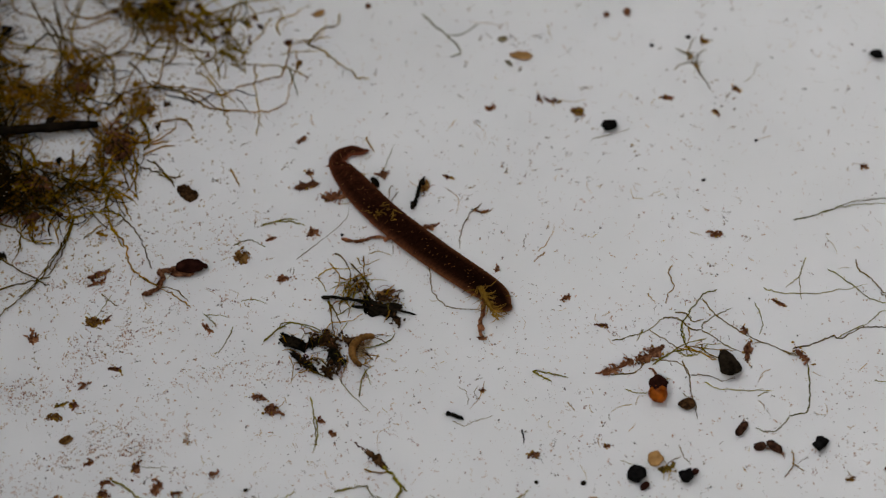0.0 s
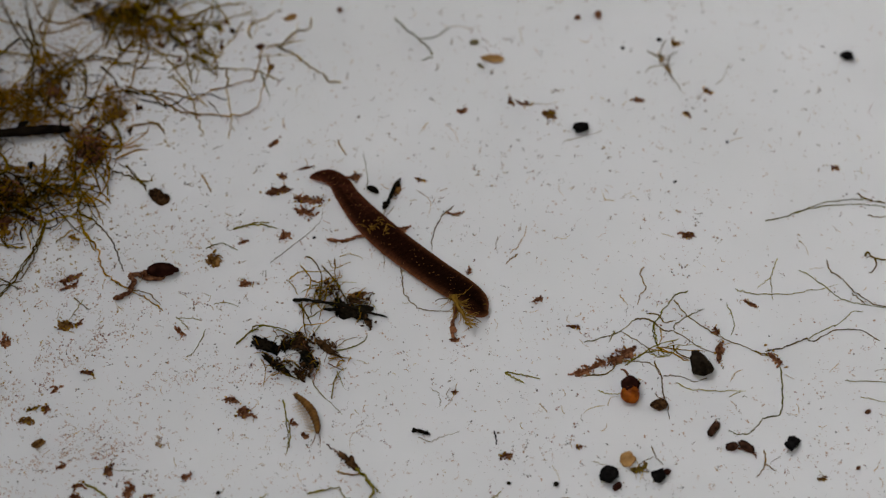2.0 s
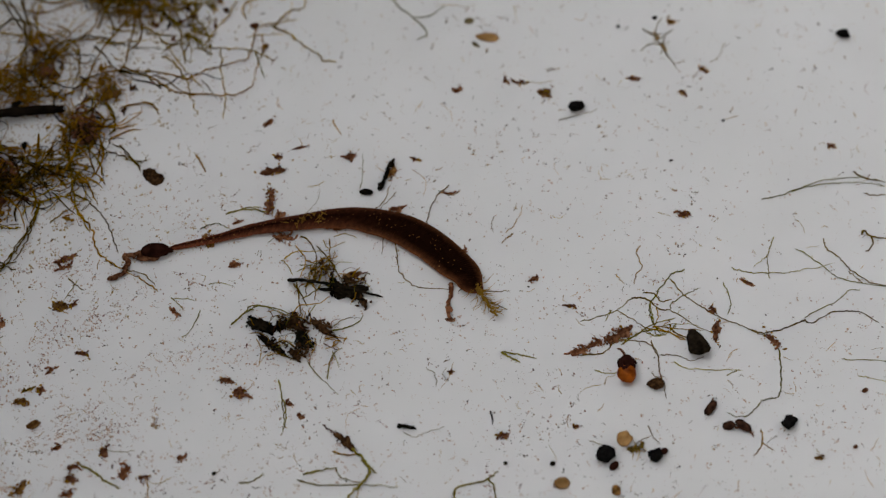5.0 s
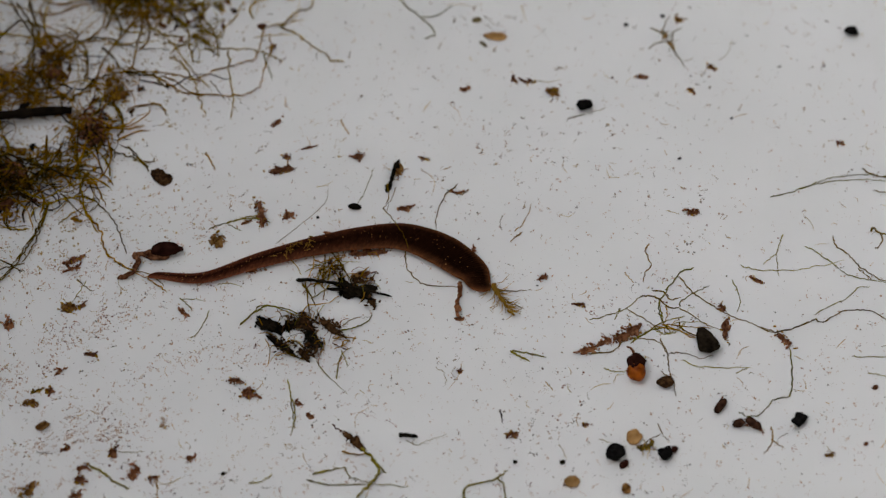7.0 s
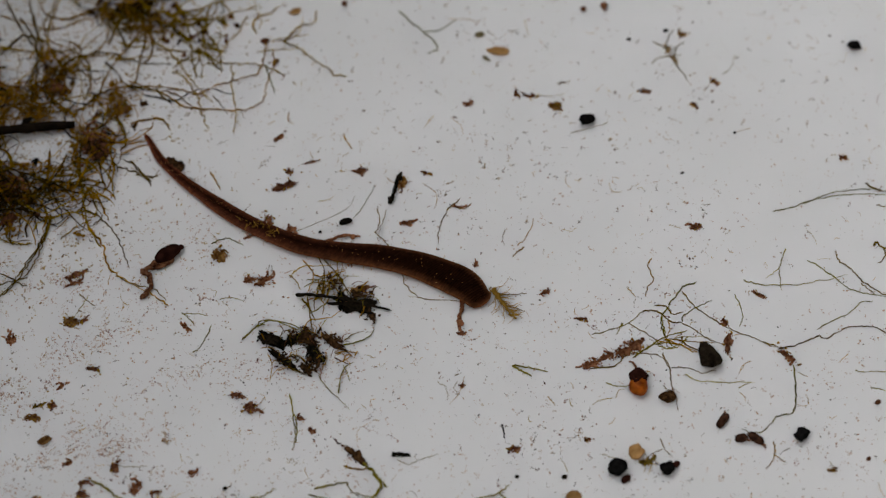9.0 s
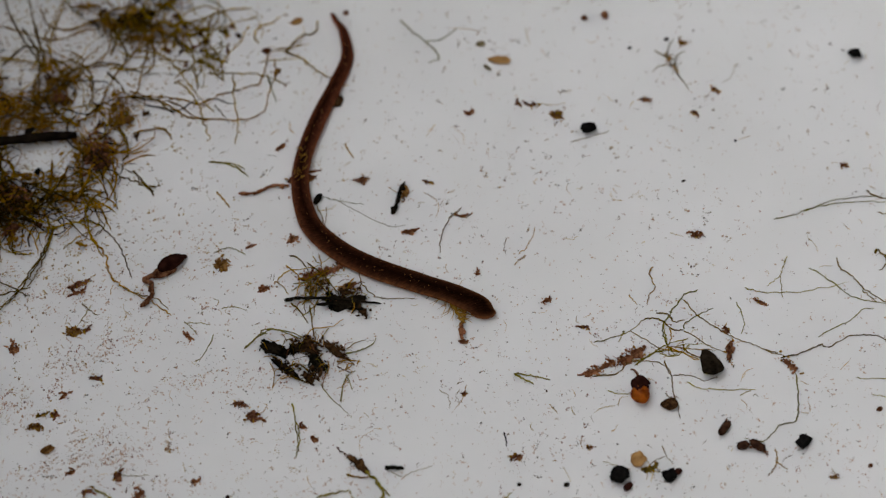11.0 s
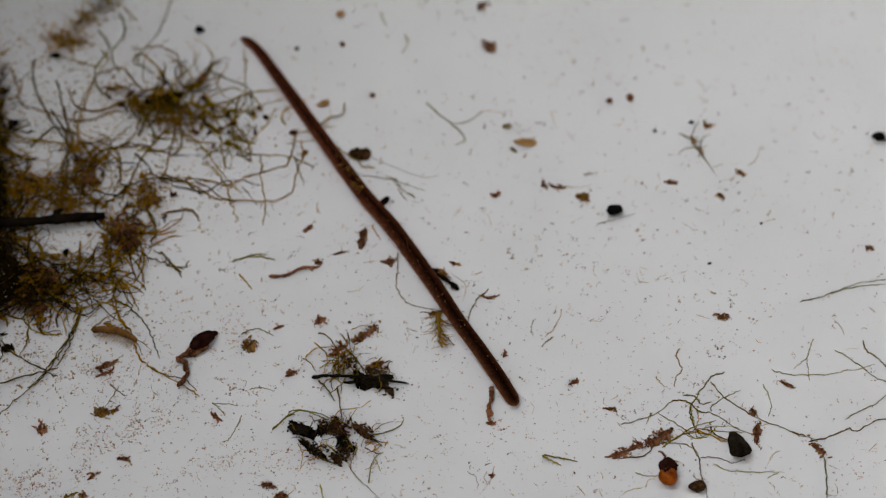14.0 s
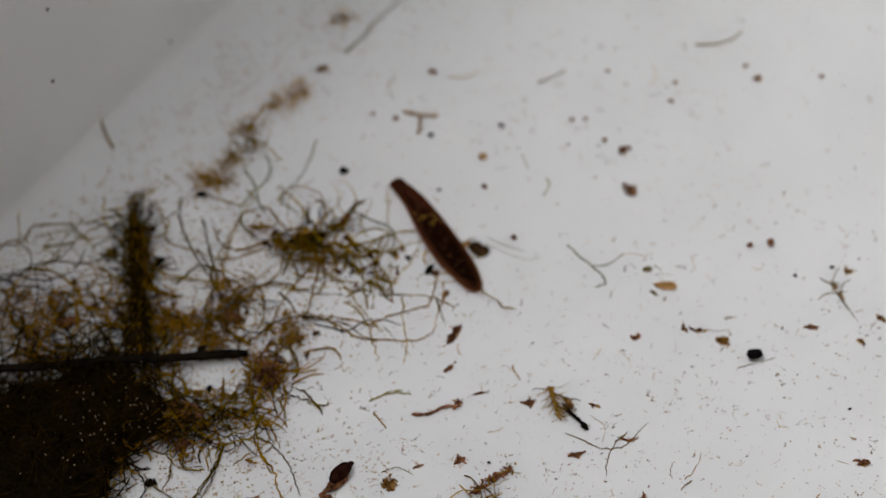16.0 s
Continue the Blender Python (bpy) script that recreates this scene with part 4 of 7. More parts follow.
strand([(31.2, -11.4), (32.1, -12.6), (33.6, -13.4)], fibre_dark, GOLD, 0.34, group="net of root threads")
strand([(26.0, -13.6), (27.4, -12.6), (29.2, -12.2)], fibre_olive, GOLD, 0.30, group="net of root threads")
hang = strand([(45.8, -15.1), (46.0, -18.0), (45.8, -20.9), (45.3, -22.4), (43.5, -22.7), (42.5, -23.8), (41.3, -25.0), (39.9, -25.2), (38.5, -24.7)], fibre_green, "long curved green thread hanging from a crumb", 0.27)
strand([(42.7, -26.7), (42.7, -28.7), (42.1, -29.9), (41.5, -30.6)], fibre_brown, "small forked bit of root", 0.26, branches=[[(42.7, -28.5), (43.4, -29.3), (44.1, -29.6)]])
strand([(20.1, -28.5), (22.0, -29.1), (23.9, -29.7)], fibre_pale, PALE, 0.16)
strand([(28.0, -26.2), (28.5, -27.9), (29.4, -28.9)], fibre_dark, DK, 0.2, branches=[[(28.2, -27.9), (26.8, -28.5), (25.7, -29.5)]])
strand([(44.8, 8.2), (47.4, 8.9), (49.7, 9.7), (52.2, 10.9), (54.9, 11.5), (57.7, 11.8), (61.5, 11.4)], fibre_green, "long thin green strand reaching in", 0.22)
strand([(49.0, 9.6), (52.5, 10.5), (55.7, 10.9), (58.8, 11.0), (61.9, 10.5)], fibre_green, "long thin green strand reaching in", 0.2)
strand([(57.8, 12.7), (59.2, 11.8), (62.3, 11.0)], fibre_dark, "thick dark root reaching in", 0.35)
strand([(59.0, 9.3), (60.2, 9.0), (62.1, 9.0)], fibre_dark, "dark root reaching in on the white tray", 0.26)
strand([(58.1, 2.8), (58.6, 3.2), (59.4, 2.4), (61.9, 2.0)], fibre_dark, "thick dark forked root on the white tray", 0.42, branches=[[(59.4, 2.4), (59.6, 1.2), (58.5, -0.1)]])
strand([(52.9, 2.1), (53.3, 0.5), (54.9, -1.0), (55.9, -2.5), (57.5, -3.9), (59.0, -4.9), (61.2, -5.3)], fibre_dark, "long dark strand reaching in", 0.28)
strand([(49.0, 0.4), (50.5, -0.5), (52.7, -2.4), (54.5, -4.0), (57.1, -4.8), (61.2, -5.4)], fibre_green, "long thin green strand reaching in", 0.22)
strand([(55.8, -3.1), (56.8, -3.8), (57.8, -5.0)], fibre_dark, "short dark strand on the white tray", 0.22)
strand([(40.1, -2.6), (41.2, -3.0), (43.1, -3.4), (47.7, -3.3), (50.4, -2.7), (54.3, -1.8)], fibre_olive, "long pale green strand on the white tray", 0.2)
strand([(46.1, 2.3), (45.5, 0.3), (45.1, -0.8), (45.1, -2.5), (45.2, -4.3)], fibre_olive, "pale green forked strand", 0.2, branches=[[(45.1, -0.8), (44.0, -1.7), (43.2, -2.4)]])
strand([(54.1, -16.4), (56.1, -16.5), (60.2, -16.6)], fibre_olive, OL, 0.2)
strand([(55.9, -18.8), (57.7, -19.2), (59.9, -19.8)], fibre_olive, OL, 0.16)

# ---------------------------------------------------------------- clump of black leaf in the middle
def leaf_clump(at, upper):
    """Rotted black leaf scraps held together by roots and threads: the upper one drifts, the lower one lies still."""
    ob = thing("leaf_clump", at[0], at[1])
    ox, oy = at

    def scrap(a, b, wide, lumps, material, high, bend=0.0, label=""):
        mid, L, turn = at_turn(a, b)
        m = pose((mid[0] - ox) * MM, (mid[1] - oy) * MM, 0, 0, 0, turn)
        sd = rnd.random() * 90
        v, f = merge(torn(L * 1.05, wide * 1.05, high, sd, lumps + 2), gritty(L * 1.05, wide * 0.95, high * 0.7, bend, sd, 34))
        part("leaf_scrap", ([m @ Vector(p) for p in v], f), material, ob, label)

    def thread(pts, width, material, arch=0.3):
        part("thread", tube(path_mm([(a - ox, b - oy) for a, b in pts], width / 2, 7, 0.13, rnd.random() * 60, arch), width * 0.36 * MM, width * 0.2 * MM, 5, 0.6, rnd.random() * 9), material, ob)

    if upper:
        scrap((-14.9, -5.9), (-8.5, -7.5), 2.6, 9, detritus_black, 0.9, 0.0, "ragged black scrap of rotted leaf")
        scrap((-14.0, -4.7), (-13.1, -6.0), 1.6, 3, detritus_black, 1.0)
        scrap((-10.2, -6.9), (-9.0, -9.3), 0.9, 4, detritus_dark, 0.6)
        scrap((-12.6, -4.5), (-9.8, -3.6), 1.0, 5, detritus_tan, 0.5, 0.0, "tan scrap of leaf")
        thread([(-19.8, -5.0), (-17.4, -5.2), (-14.0, -5.8), (-10.5, -6.6), (-6.9, -7.6)], 0.75, detritus_black)
        thread([(-16.0, 0.5), (-14.0, -2.5), (-12.3, -5.2)], 0.28, fibre_dark, 0.8)
        thread([(-15.4, -1.2), (-14.8, -3.4), (-13.6, -5.2)], 0.3, fibre_brown, 0.6)
        thread([(-18.6, -3.6), (-15.6, -2.5), (-11.0, -2.1)], 0.18, strand_olive, 0.6)
        thread([(-18.2, -2.5), (-15.5, -3.2), (-13.2, -4.3)], 0.18, strand_olive, 0.6)
        thread([(-15.5, -5.2), (-14.8, -2.5), (-13.1, -1.2)], 0.3, fibre_brown, 0.6)
        thread([(-17.4, -6.0), (-15.9, -4.7), (-14.8, -2.1)], 0.25, fibre_brown, 0.6)
        thread([(-11.0, -4.5), (-9.8, -4.0), (-8.9, -3.6)], 0.35, detritus, 0.2)
        thread([(-17.7, -7.8), (-15.8, -6.5), (-14.4, -5.2)], 0.22, strand_olive)
        for pts, width, material in (
                                    ([(-18.8, 0.5), (-17.5, -1.6), (-17.5, -3.3), (-18.5, -5.3)], 0.26, fibre_brown),
                                    ([(-20.4, -1.7), (-18.7, -0.8), (-16.7, -0.8), (-14.3, -0.3)], 0.24, fibre_olive),
                                    ([(-18.2, 1.9), (-17.0, 0.8), (-15.9, -0.9)], 0.36, fibre_dark),
                                    ([(-15.9, -0.9), (-15.9, -3.3), (-16.3, -5.9)], 0.30, fibre_dark),
                                    ([(-13.8, -2.2), (-13.3, -3.7), (-12.6, -5.0)], 0.30, fibre_dark),
                                    ([(-14.3, 1.6), (-14.1, -0.6), (-14.2, -3.5)], 0.28, fibre_brown),
                                    ([(-15.1, 1.4), (-14.3, -0.3), (-12.0, 1.2)], 0.20, fibre_olive),
                                    ([(-20.7, -1.8), (-19.8, -2.9), (-19.1, -4.0)], 0.24, fibre_olive),
                                    ([(-17.5, -1.7), (-16.3, -2.5), (-15.2, -2.0), (-14.1, -1.0)], 0.30, fibre_brown),
                                    ([(-18.9, -5.5), (-17.8, -7.4), (-17.0, -9.0)], 0.36, fibre_dark),
                                    ([(-13.6, 1.9), (-12.2, 2.0), (-10.4, 1.7)], 0.20, fibre_olive),
                                    ([(-11.3, -5.2), (-10.7, -4.1), (-10.0, -2.9)], 0.36, fibre_brown),
                                    ):
            thread(pts, width, material, 0.7)
        fuzz = (((-15.2, -3.4), (3.2, 2.2), 30), ((-10.9, -5.2), (3.0, 1.6), 18), ((-15.9, -5.2), (2.5, 1.6), 16))
        clods = (((-14.6, -3.6), (2.0, 1.8), 40), ((-11.0, -5.0), (2.4, 0.9), 40), ((-9.4, -8.4), (1.0, 0.9), 16))
    else:
        scrap((-25.2, -10.9), (-21.3, -12.9), 2.5, 6, detritus_black, 0.9, 0.0, "ragged black scrap of rotted leaf")
        scrap((-23.6, -13.1), (-19.2, -16.6), 1.1, 7, detritus_black, 0.7)
        scrap((-21.3, -12.5), (-19.1, -11.2), 1.5, 4, detritus_black, 0.8)
        scrap((-18.0, -12.7), (-16.6, -15.9), 2.7, 5, detritus_black, 1.2)
        scrap((-19.7, -11.0), (-16.8, -12.9), 1.7, 6, detritus_dark, 1.0, 0.0, "brown scrap of rotted leaf")
        scrap((-16.9, -10.5), (-12.9, -13.8), 0.75, 8, detritus_dark, 0.7, 0.6)
        scrap((-19.4, -15.6), (-17.6, -16.6), 1.2, 4, detritus_dark, 0.7)
        scrap((-18.8, -9.7), (-18.0, -11.6), 0.9, 4, detritus_tan, 0.6)
        thread([(-18.5, -5.2), (-18.1, -7.8), (-17.8, -10.4)], 0.35, fibre_dark)
        thread([(-15.8, -8.6), (-16.5, -9.9), (-17.0, -11.2)], 0.2, strand_olive)
        thread([(-27.0, -11.8), (-25.5, -10.5), (-24.3, -9.3), (-22.2, -9.4), (-19.9, -10.0), (-17.8, -11.2)], 0.35, strand_olive, 0.8)
        thread([(-25.2, -9.8), (-23.3, -9.2), (-21.0, -9.9), (-18.4, -10.8)], 0.25, fibre_green, 0.6)
        thread([(-21.3, -14.8), (-20.2, -14.2), (-19.0, -14.8), (-18.2, -16.1), (-19.0, -17.1)], 0.3, fibre_dark)
        thread([(-22.0, -14.2), (-20.5, -16.1), (-18.2, -17.1)], 0.35, fibre_dark)
        thread([(-23.6, -13.8), (-22.9, -15.5), (-23.1, -18.0)], 0.2, fibre_brown)
        thread([(-16.7, -17.1), (-15.9, -18.4), (-14.4, -20.1), (-12.5, -22.0)], 0.2, strand_olive, 0.0)
        thread([(-14.0, -19.8), (-13.7, -17.1), (-12.9, -15.6), (-12.1, -15.1)], 0.24, strand_olive, 0.1)
        thread([(-13.5, -15.5), (-12.8, -17.1), (-12.5, -18.0)], 0.2, strand_olive, 0.1)
        thread([(-13.8, -12.7), (-11.6, -12.1), (-10.2, -11.4), (-9.4, -10.2)], 0.3, fibre_green, 0.1)
        thread([(-13.5, -11.9), (-12.0, -10.8), (-10.9, -10.5)], 0.2, fibre_dark, 0.1)
        thread([(-14.6, -13.8), (-13.1, -13.6), (-11.4, -13.8)], 0.3, fibre_brown, 0.1)
        thread([(-19.1, -10.4), (-18.1, -9.1), (-15.4, -8.6), (-13.9, -7.3)], 0.25, fibre_brown, 0.5)
        fuzz = (((-19.1, -11.2), (4.0, 1.8), 30), ((-13.8, -14.6), (2.6, 3.0), 12), ((-21.3, -14.6), (2.2, 2.0), 12), ((-17.5, -14.6), (2.0, 2.0), 14))
        clods = (((-18.6, -11.4), (3.0, 1.2), 70), ((-15.0, -11.8), (2.2, 1.0), 40), ((-17.6, -15.6), (1.4, 1.6), 30), ((-21.2, -15.0), (2.2, 1.6), 30))
    for centre, spread, count in clods:
        bits = [moved(ball(rnd.uniform(0.2, 0.7), rnd.uniform(0.15, 0.4), rnd.uniform(0.15, 0.4), 0.8, rnd.random() * 60, 5, 7, 4.0), centre[0] - ox + rnd.gauss(0, 0.4) * spread[0],
                      centre[1] - oy + rnd.gauss(0, 0.4) * spread[1], rnd.uniform(0, 0.8), rnd.uniform(0, 180)) for _ in range(count)]
        part("crumbly_fringe", merge(*bits), detritus_dark, ob, "dark brown crumbly fringe", "stuff")
    for centre, spread, count in fuzz:
        for _ in range(count):
            x, y, a, L = centre[0] + rnd.gauss(0, 0.45) * spread[0], centre[1] + rnd.gauss(0, 0.45) * spread[1], rnd.uniform(0, 2 * math.pi), rnd.uniform(0.8, 2.8)
            b = a + rnd.uniform(-0.9, 0.9)
            pts = [(x, y), (x + 0.5 * L * math.cos(a), y + 0.5 * L * math.sin(a)), (x + 0.5 * L * (math.cos(a) + math.cos(b)), y + 0.5 * L * (math.sin(a) + math.sin(b)))]
            thread(pts, rnd.uniform(0.12, 0.27), rnd.choice((strand_olive, fibre_brown, floc_brown, floc_brown, detritus, fibre_dark)), rnd.uniform(0.1, 0.8))
    return tagged(ob, "ragged black rotted leaf clump bound by thin olive roots", "leaf clump")


leaf_clump((-16.9, -10.4), False)
black_scrap = leaf_clump((-13.2, -5.6), True)


def stalk_clump(at):
    """A brown tuft with a curved olive stalk."""
    ob = thing("stalk_tuft", at[0], at[1])
    ox, oy = at
    mid, L, turn = at_turn((-13.3, -27.1), (-9.9, -30.5))
    part("tuft", moved(gritty(L, 1.3, 0.7, 0.0, 31.0, 40), mid[0] - ox, mid[1] - oy, 0, turn), detritus_dark, ob, "brown ragged tuft")
    for pts, w, m in (([(-10.5, -29.9), (-9.2, -31.3), (-8.3, -32.9), (-8.9, -34.5), (-10.1, -35.7), (-11.3, -37.5)], 0.6, strand_olive),
                      ([(-9.1, -31.5), (-8.2, -32.6), (-7.3, -33.4)], 0.45, strand_olive), ([(-14.3, -26.4), (-13.4, -27.4), (-12.4, -27.9)], 0.3, detritus),
                      ([(-13.1, -30.3), (-11.6, -30.8), (-9.8, -30.5)], 0.4, fibre_brown), ([(-16.7, -33.5), (-14.5, -33.0), (-12.7, -32.6)], 0.4, strand_olive),
                      ([(-12.7, -32.6), (-11.6, -34.2), (-9.0, -34.8)], 0.25, strand_olive), ([(-17.4, -34.4), (-14.1, -35.1), (-9.7, -35.0), (-4.6, -35.3)], 0.3, strand_olive)):
        part("stalk", tube(path_mm([(a - ox, b - oy) for a, b in pts], w / 2, 6, 0.25, rnd.random() * 40, 0.1), w * 0.36 * MM, w * 0.22 * MM, 6, 0.8, rnd.random() * 9), m, ob)
    return tagged(ob, "brown ragged tuft with a curved olive stalk", "plant tuft")


stalk_clump((-10.5, -31.1))
stem((2.2, -5.2), (2.0, -10.6), 0.62, detritus_red, "upright reddish brown stem with a crumbly foot", "plant_stem", 1)
crumb((2.1, -10.7), 1.3, 0.6, 0, detritus_red, "reddish brown crumbs at a stem's foot", 4, 0.4)

# ---------------------------------------------------------------- grit and silt over the floor
def chip(verts, faces, rg, x, y, s, squash):
    """One small uneven chip, added to a growing mesh; mm."""
    L, w, a = s * rg.uniform(0.9, 1.8), s * rg.uniform(0.6, 1.0), rg.uniform(0, math.pi)
    c, sn, k = math.cos(a), math.sin(a), len(verts)
    for u, v, h in ((-0.5, 0, 0), (-0.15, 0.5, 0), (0.25, 0.42, 0), (0.5, -0.05, 0), (0.1, -0.5, 0), (-0.35, -0.35, 0),
                    (-0.2, 0.05, 1), (0.2, 0.05, 0.8)):
        u, v = u * rg.uniform(0.7, 1.3) * L, v * rg.uniform(0.7, 1.3) * w
        verts.append(((x + u * c - v * sn) * MM, (y + u * sn + v * c) * MM, h * s * squash * MM))
    faces += [(k + i, k + (i + 1) % 6, k + top) for i, top in ((0, 6), (1, 7), (2, 7), (3, 7), (4, 6), (5, 6))]
    faces += [(k + 1, k + 7, k + 6), (k + 4, k + 6, k + 7)]


def scatter(name, count, material, label, size, inside, seed, squash=0.45, trail=(1, 1)):
    """Uncountable grains, single or in crooked trails of several."""
    rg = random.Random(seed)
    verts, faces, left = [], [], count
    while left > 0:
        x, y = rg.uniform(-112, 76), rg.uniform(-52, 106)
        if rg.random() > inside(x, y):
            continue
        a = rg.uniform(0, 2 * math.pi)
        for _ in range(rg.randint(*trail)):
            left -= 1
            s = size[0] * (size[1] / size[0]) ** (rg.random() ** 1.8)
            chip(verts, faces, rg, x, y, s, squash)
            a += rg.uniform(-1.1, 1.1)
            d = s * rg.uniform(0.4, 1.6) + 0.05
            x, y = x + math.cos(a) * d + rg.gauss(0, 0.07), y + math.sin(a) * d + rg.gauss(0, 0.07)
    ob = new(name, mesh_of(name, verts, faces, material, False))
    return tagged(ob, label, "grit", kind="stuff")


def on_floor(x, y):
    """How far inside the wall's foot, in mm."""
    return (x + 91) * 0.819 - (y - 46) * 0.574


def patchy(x, y, k, s):
    return min(1.0, max(0.0, 0.5 + 1.3 * noise.noise(Vector((x * s, y * s, k)))))


def grit_density(x, y):
    if on_floor(x, y) < 9:
        return 0
    d = 0.06 + 0.94 * patchy(x, y, 3.3, 0.07) * patchy(x, y, 1.1, 0.25) * patchy(x, y, 2.7, 0.9) ** 2
    d *= 1.0 if y < 0 else max(0.07, 1 - y / 50)
    return d * (0.45 if x > 40 else 1.0) * (1.3 if x < -15 and y < 10 else 1.0)


def red_density(x, y):
    return max(0.1, min(1.0, (-x - 5) / 60)) * max(0.12, min(1.0, (18 - y) / 40)) * patchy(x * 0.5 + y * 0.3, y * 1.6 - x * 0.5, 8.8, 0.11) ** 2 * patchy(x, y, 4.7, 0.8) * 1.6 if on_floor(x, y) > 9 else 0


def far_density(x, y):
    """Pale bits that thicken towards the far side of the tray's floor."""
    if on_floor(x, y) < 9 or y < 0:
        return 0
    near = math.exp(-((x - 32) ** 2 + (y - 30) ** 2) / 420) + 0.8 * math.exp(-((x - 12) ** 2 + (y - 27) ** 2) / 300) + 0.8 * math.exp(-((x + 2) ** 2 + (y - 66) ** 2) / 420)
    return min(1.0, 0.1 + near) * patchy(x, y, 7.7, 0.22) * patchy(x, y, 2.2, 0.6)


def wisps(x, y):
    """Bands of reddish trails, thickest over the near left of the floor."""
    return min(1.0, red_density(x, y) * 1.5 + 0.03 * grit_density(x, y))


scatter("brown_grit", 7600, grit, "fine brown and black grit strewn over the white tray", (0.045, 0.22), grit_density, 5)
scatter("brown_grit", 4400, grit, "small trails of brown grit strewn over the white tray", (0.05, 0.28), grit_density, 15, 0.4, (2, 7))
scatter("red_grit", 4000, grit_red, "fine reddish brown grit strewn over the white tray", (0.05, 0.22), red_density, 6)
scatter("red_grit", 6200, grit_red, "crooked trails of reddish brown grit on the white tray", (0.045, 0.28), wisps, 16, 0.35, (3, 16))
scatter("red_silt", 20000, silt_red, "faint pale reddish silt on the white tray", (0.06, 0.3), lambda x, y: wisps(x, y) + 0.04 * (x < -5 and y < 5 and on_floor(x, y) > 9), 46, 0.12, (1, 6))
scatter("tan_grit", 2000, grit_tan, "pale tan and olive bits strewn over the white tray", (0.08, 0.36), far_density, 26, 0.3, (1, 7))
def dust_density(x, y):
    """Ochre specks that stand in for shade round the algae and along the wall's foot."""
    if on_floor(x, y) < 4:
        return 0
    near = math.exp(-(((x + 74) / 24) ** 2 + ((y - 20) / 24) ** 2)) + 0.55 * math.exp(-(((x + 48) / 13) ** 2 + ((y - 38) / 9) ** 2)) + 0.35 * math.exp(-((on_floor(x, y) - 14) / 9) ** 2)
    return min(1.0, near) * (0.35 + 0.65 * patchy(x, y, 9.1, 0.16))



def ochre_density(x, y):
    """Drifts of ochre silt, thickest over the near left of the floor."""
    if on_floor(x, y) < 9 or x > 10 or y > 22:
        return 0
    return min(1.0, max(0.0, (10 - x) / 60)) * patchy(x * 0.7 + y * 0.3, y, 11.2, 0.12) ** 3 * patchy(x, y, 12.6, 0.5)


# these chips darken and yellow the floor where the corner is shaded
scatter("algal_shade_dust", 22000, dust, "fine ochre specks that stand in for shade round the algae", (0.07, 0.34), dust_density, 36, 0.2, (1, 5))
scatter("ochre_silt", 4500, dust, "faint ochre silt in drifts on the white tray", (0.045, 0.17), ochre_density, 56, 0.1, (4, 20))
scatter("pale_silt", 9000, silt, "faint pale silt specks on the white tray", (0.06, 0.26), lambda x, y: 0.9 * patchy(x, y, 5.1, 0.05) * patchy(x, y, 6.3, 0.6) ** 2 if on_floor(x, y) > 7 else 0, 9, 0.12)


def fine_fibres(count, material, label, seed, longest=1.0):
    """Uncountable hair-fine bits of fibre."""
    rg, geos = random.Random(seed), []
    while len(geos) < count:
        x, y = rg.uniform(-112, 76), rg.uniform(-52, 106)
        if on_floor(x, y) < 9 or rg.random() > grit_density(x, y) * 1.6:
            continue
        a, L = rg.uniform(0, 2 * math.pi), rg.uniform(0.4, 1.0 + rg.random() ** 3 * 1.6) * longest
        b = a + rg.uniform(-1.3, 1.3)
        pts = [(x, y), (x + 0.5 * L * math.cos(a), y + 0.5 * L * math.sin(a)), (x + 0.5 * L * (math.cos(a) + math.cos(b)), y + 0.5 * L * (math.sin(a) + math.sin(b)))]
        geos.append(tube(path_mm(pts, 0.06, 4, 0.1, rg.random() * 40), rg.uniform(0.025, 0.055) * MM, 0.02 * MM, 4))
    tagged(new("fine_fibre", mesh_of("fine_fibre", *merge(*geos), material)), label, "fibre", kind="stuff")


fine_fibres(240, fibre_brown, "hair-fine brown fibres strewn over the tray", 51)
fine_fibres(170, fibre_olive, "hair-fine olive fibres strewn over the tray", 52)
fine_fibres(70, fibre_brown, "long hair-fine brown threads strewn over the tray", 54, 2.6)
fine_fibres(40, fibre_olive, "long hair-fine olive threads strewn over the tray", 55, 2.6)
fine_fibres(70, fibre_dark, "hair-fine dark fibres strewn over the tray", 53)

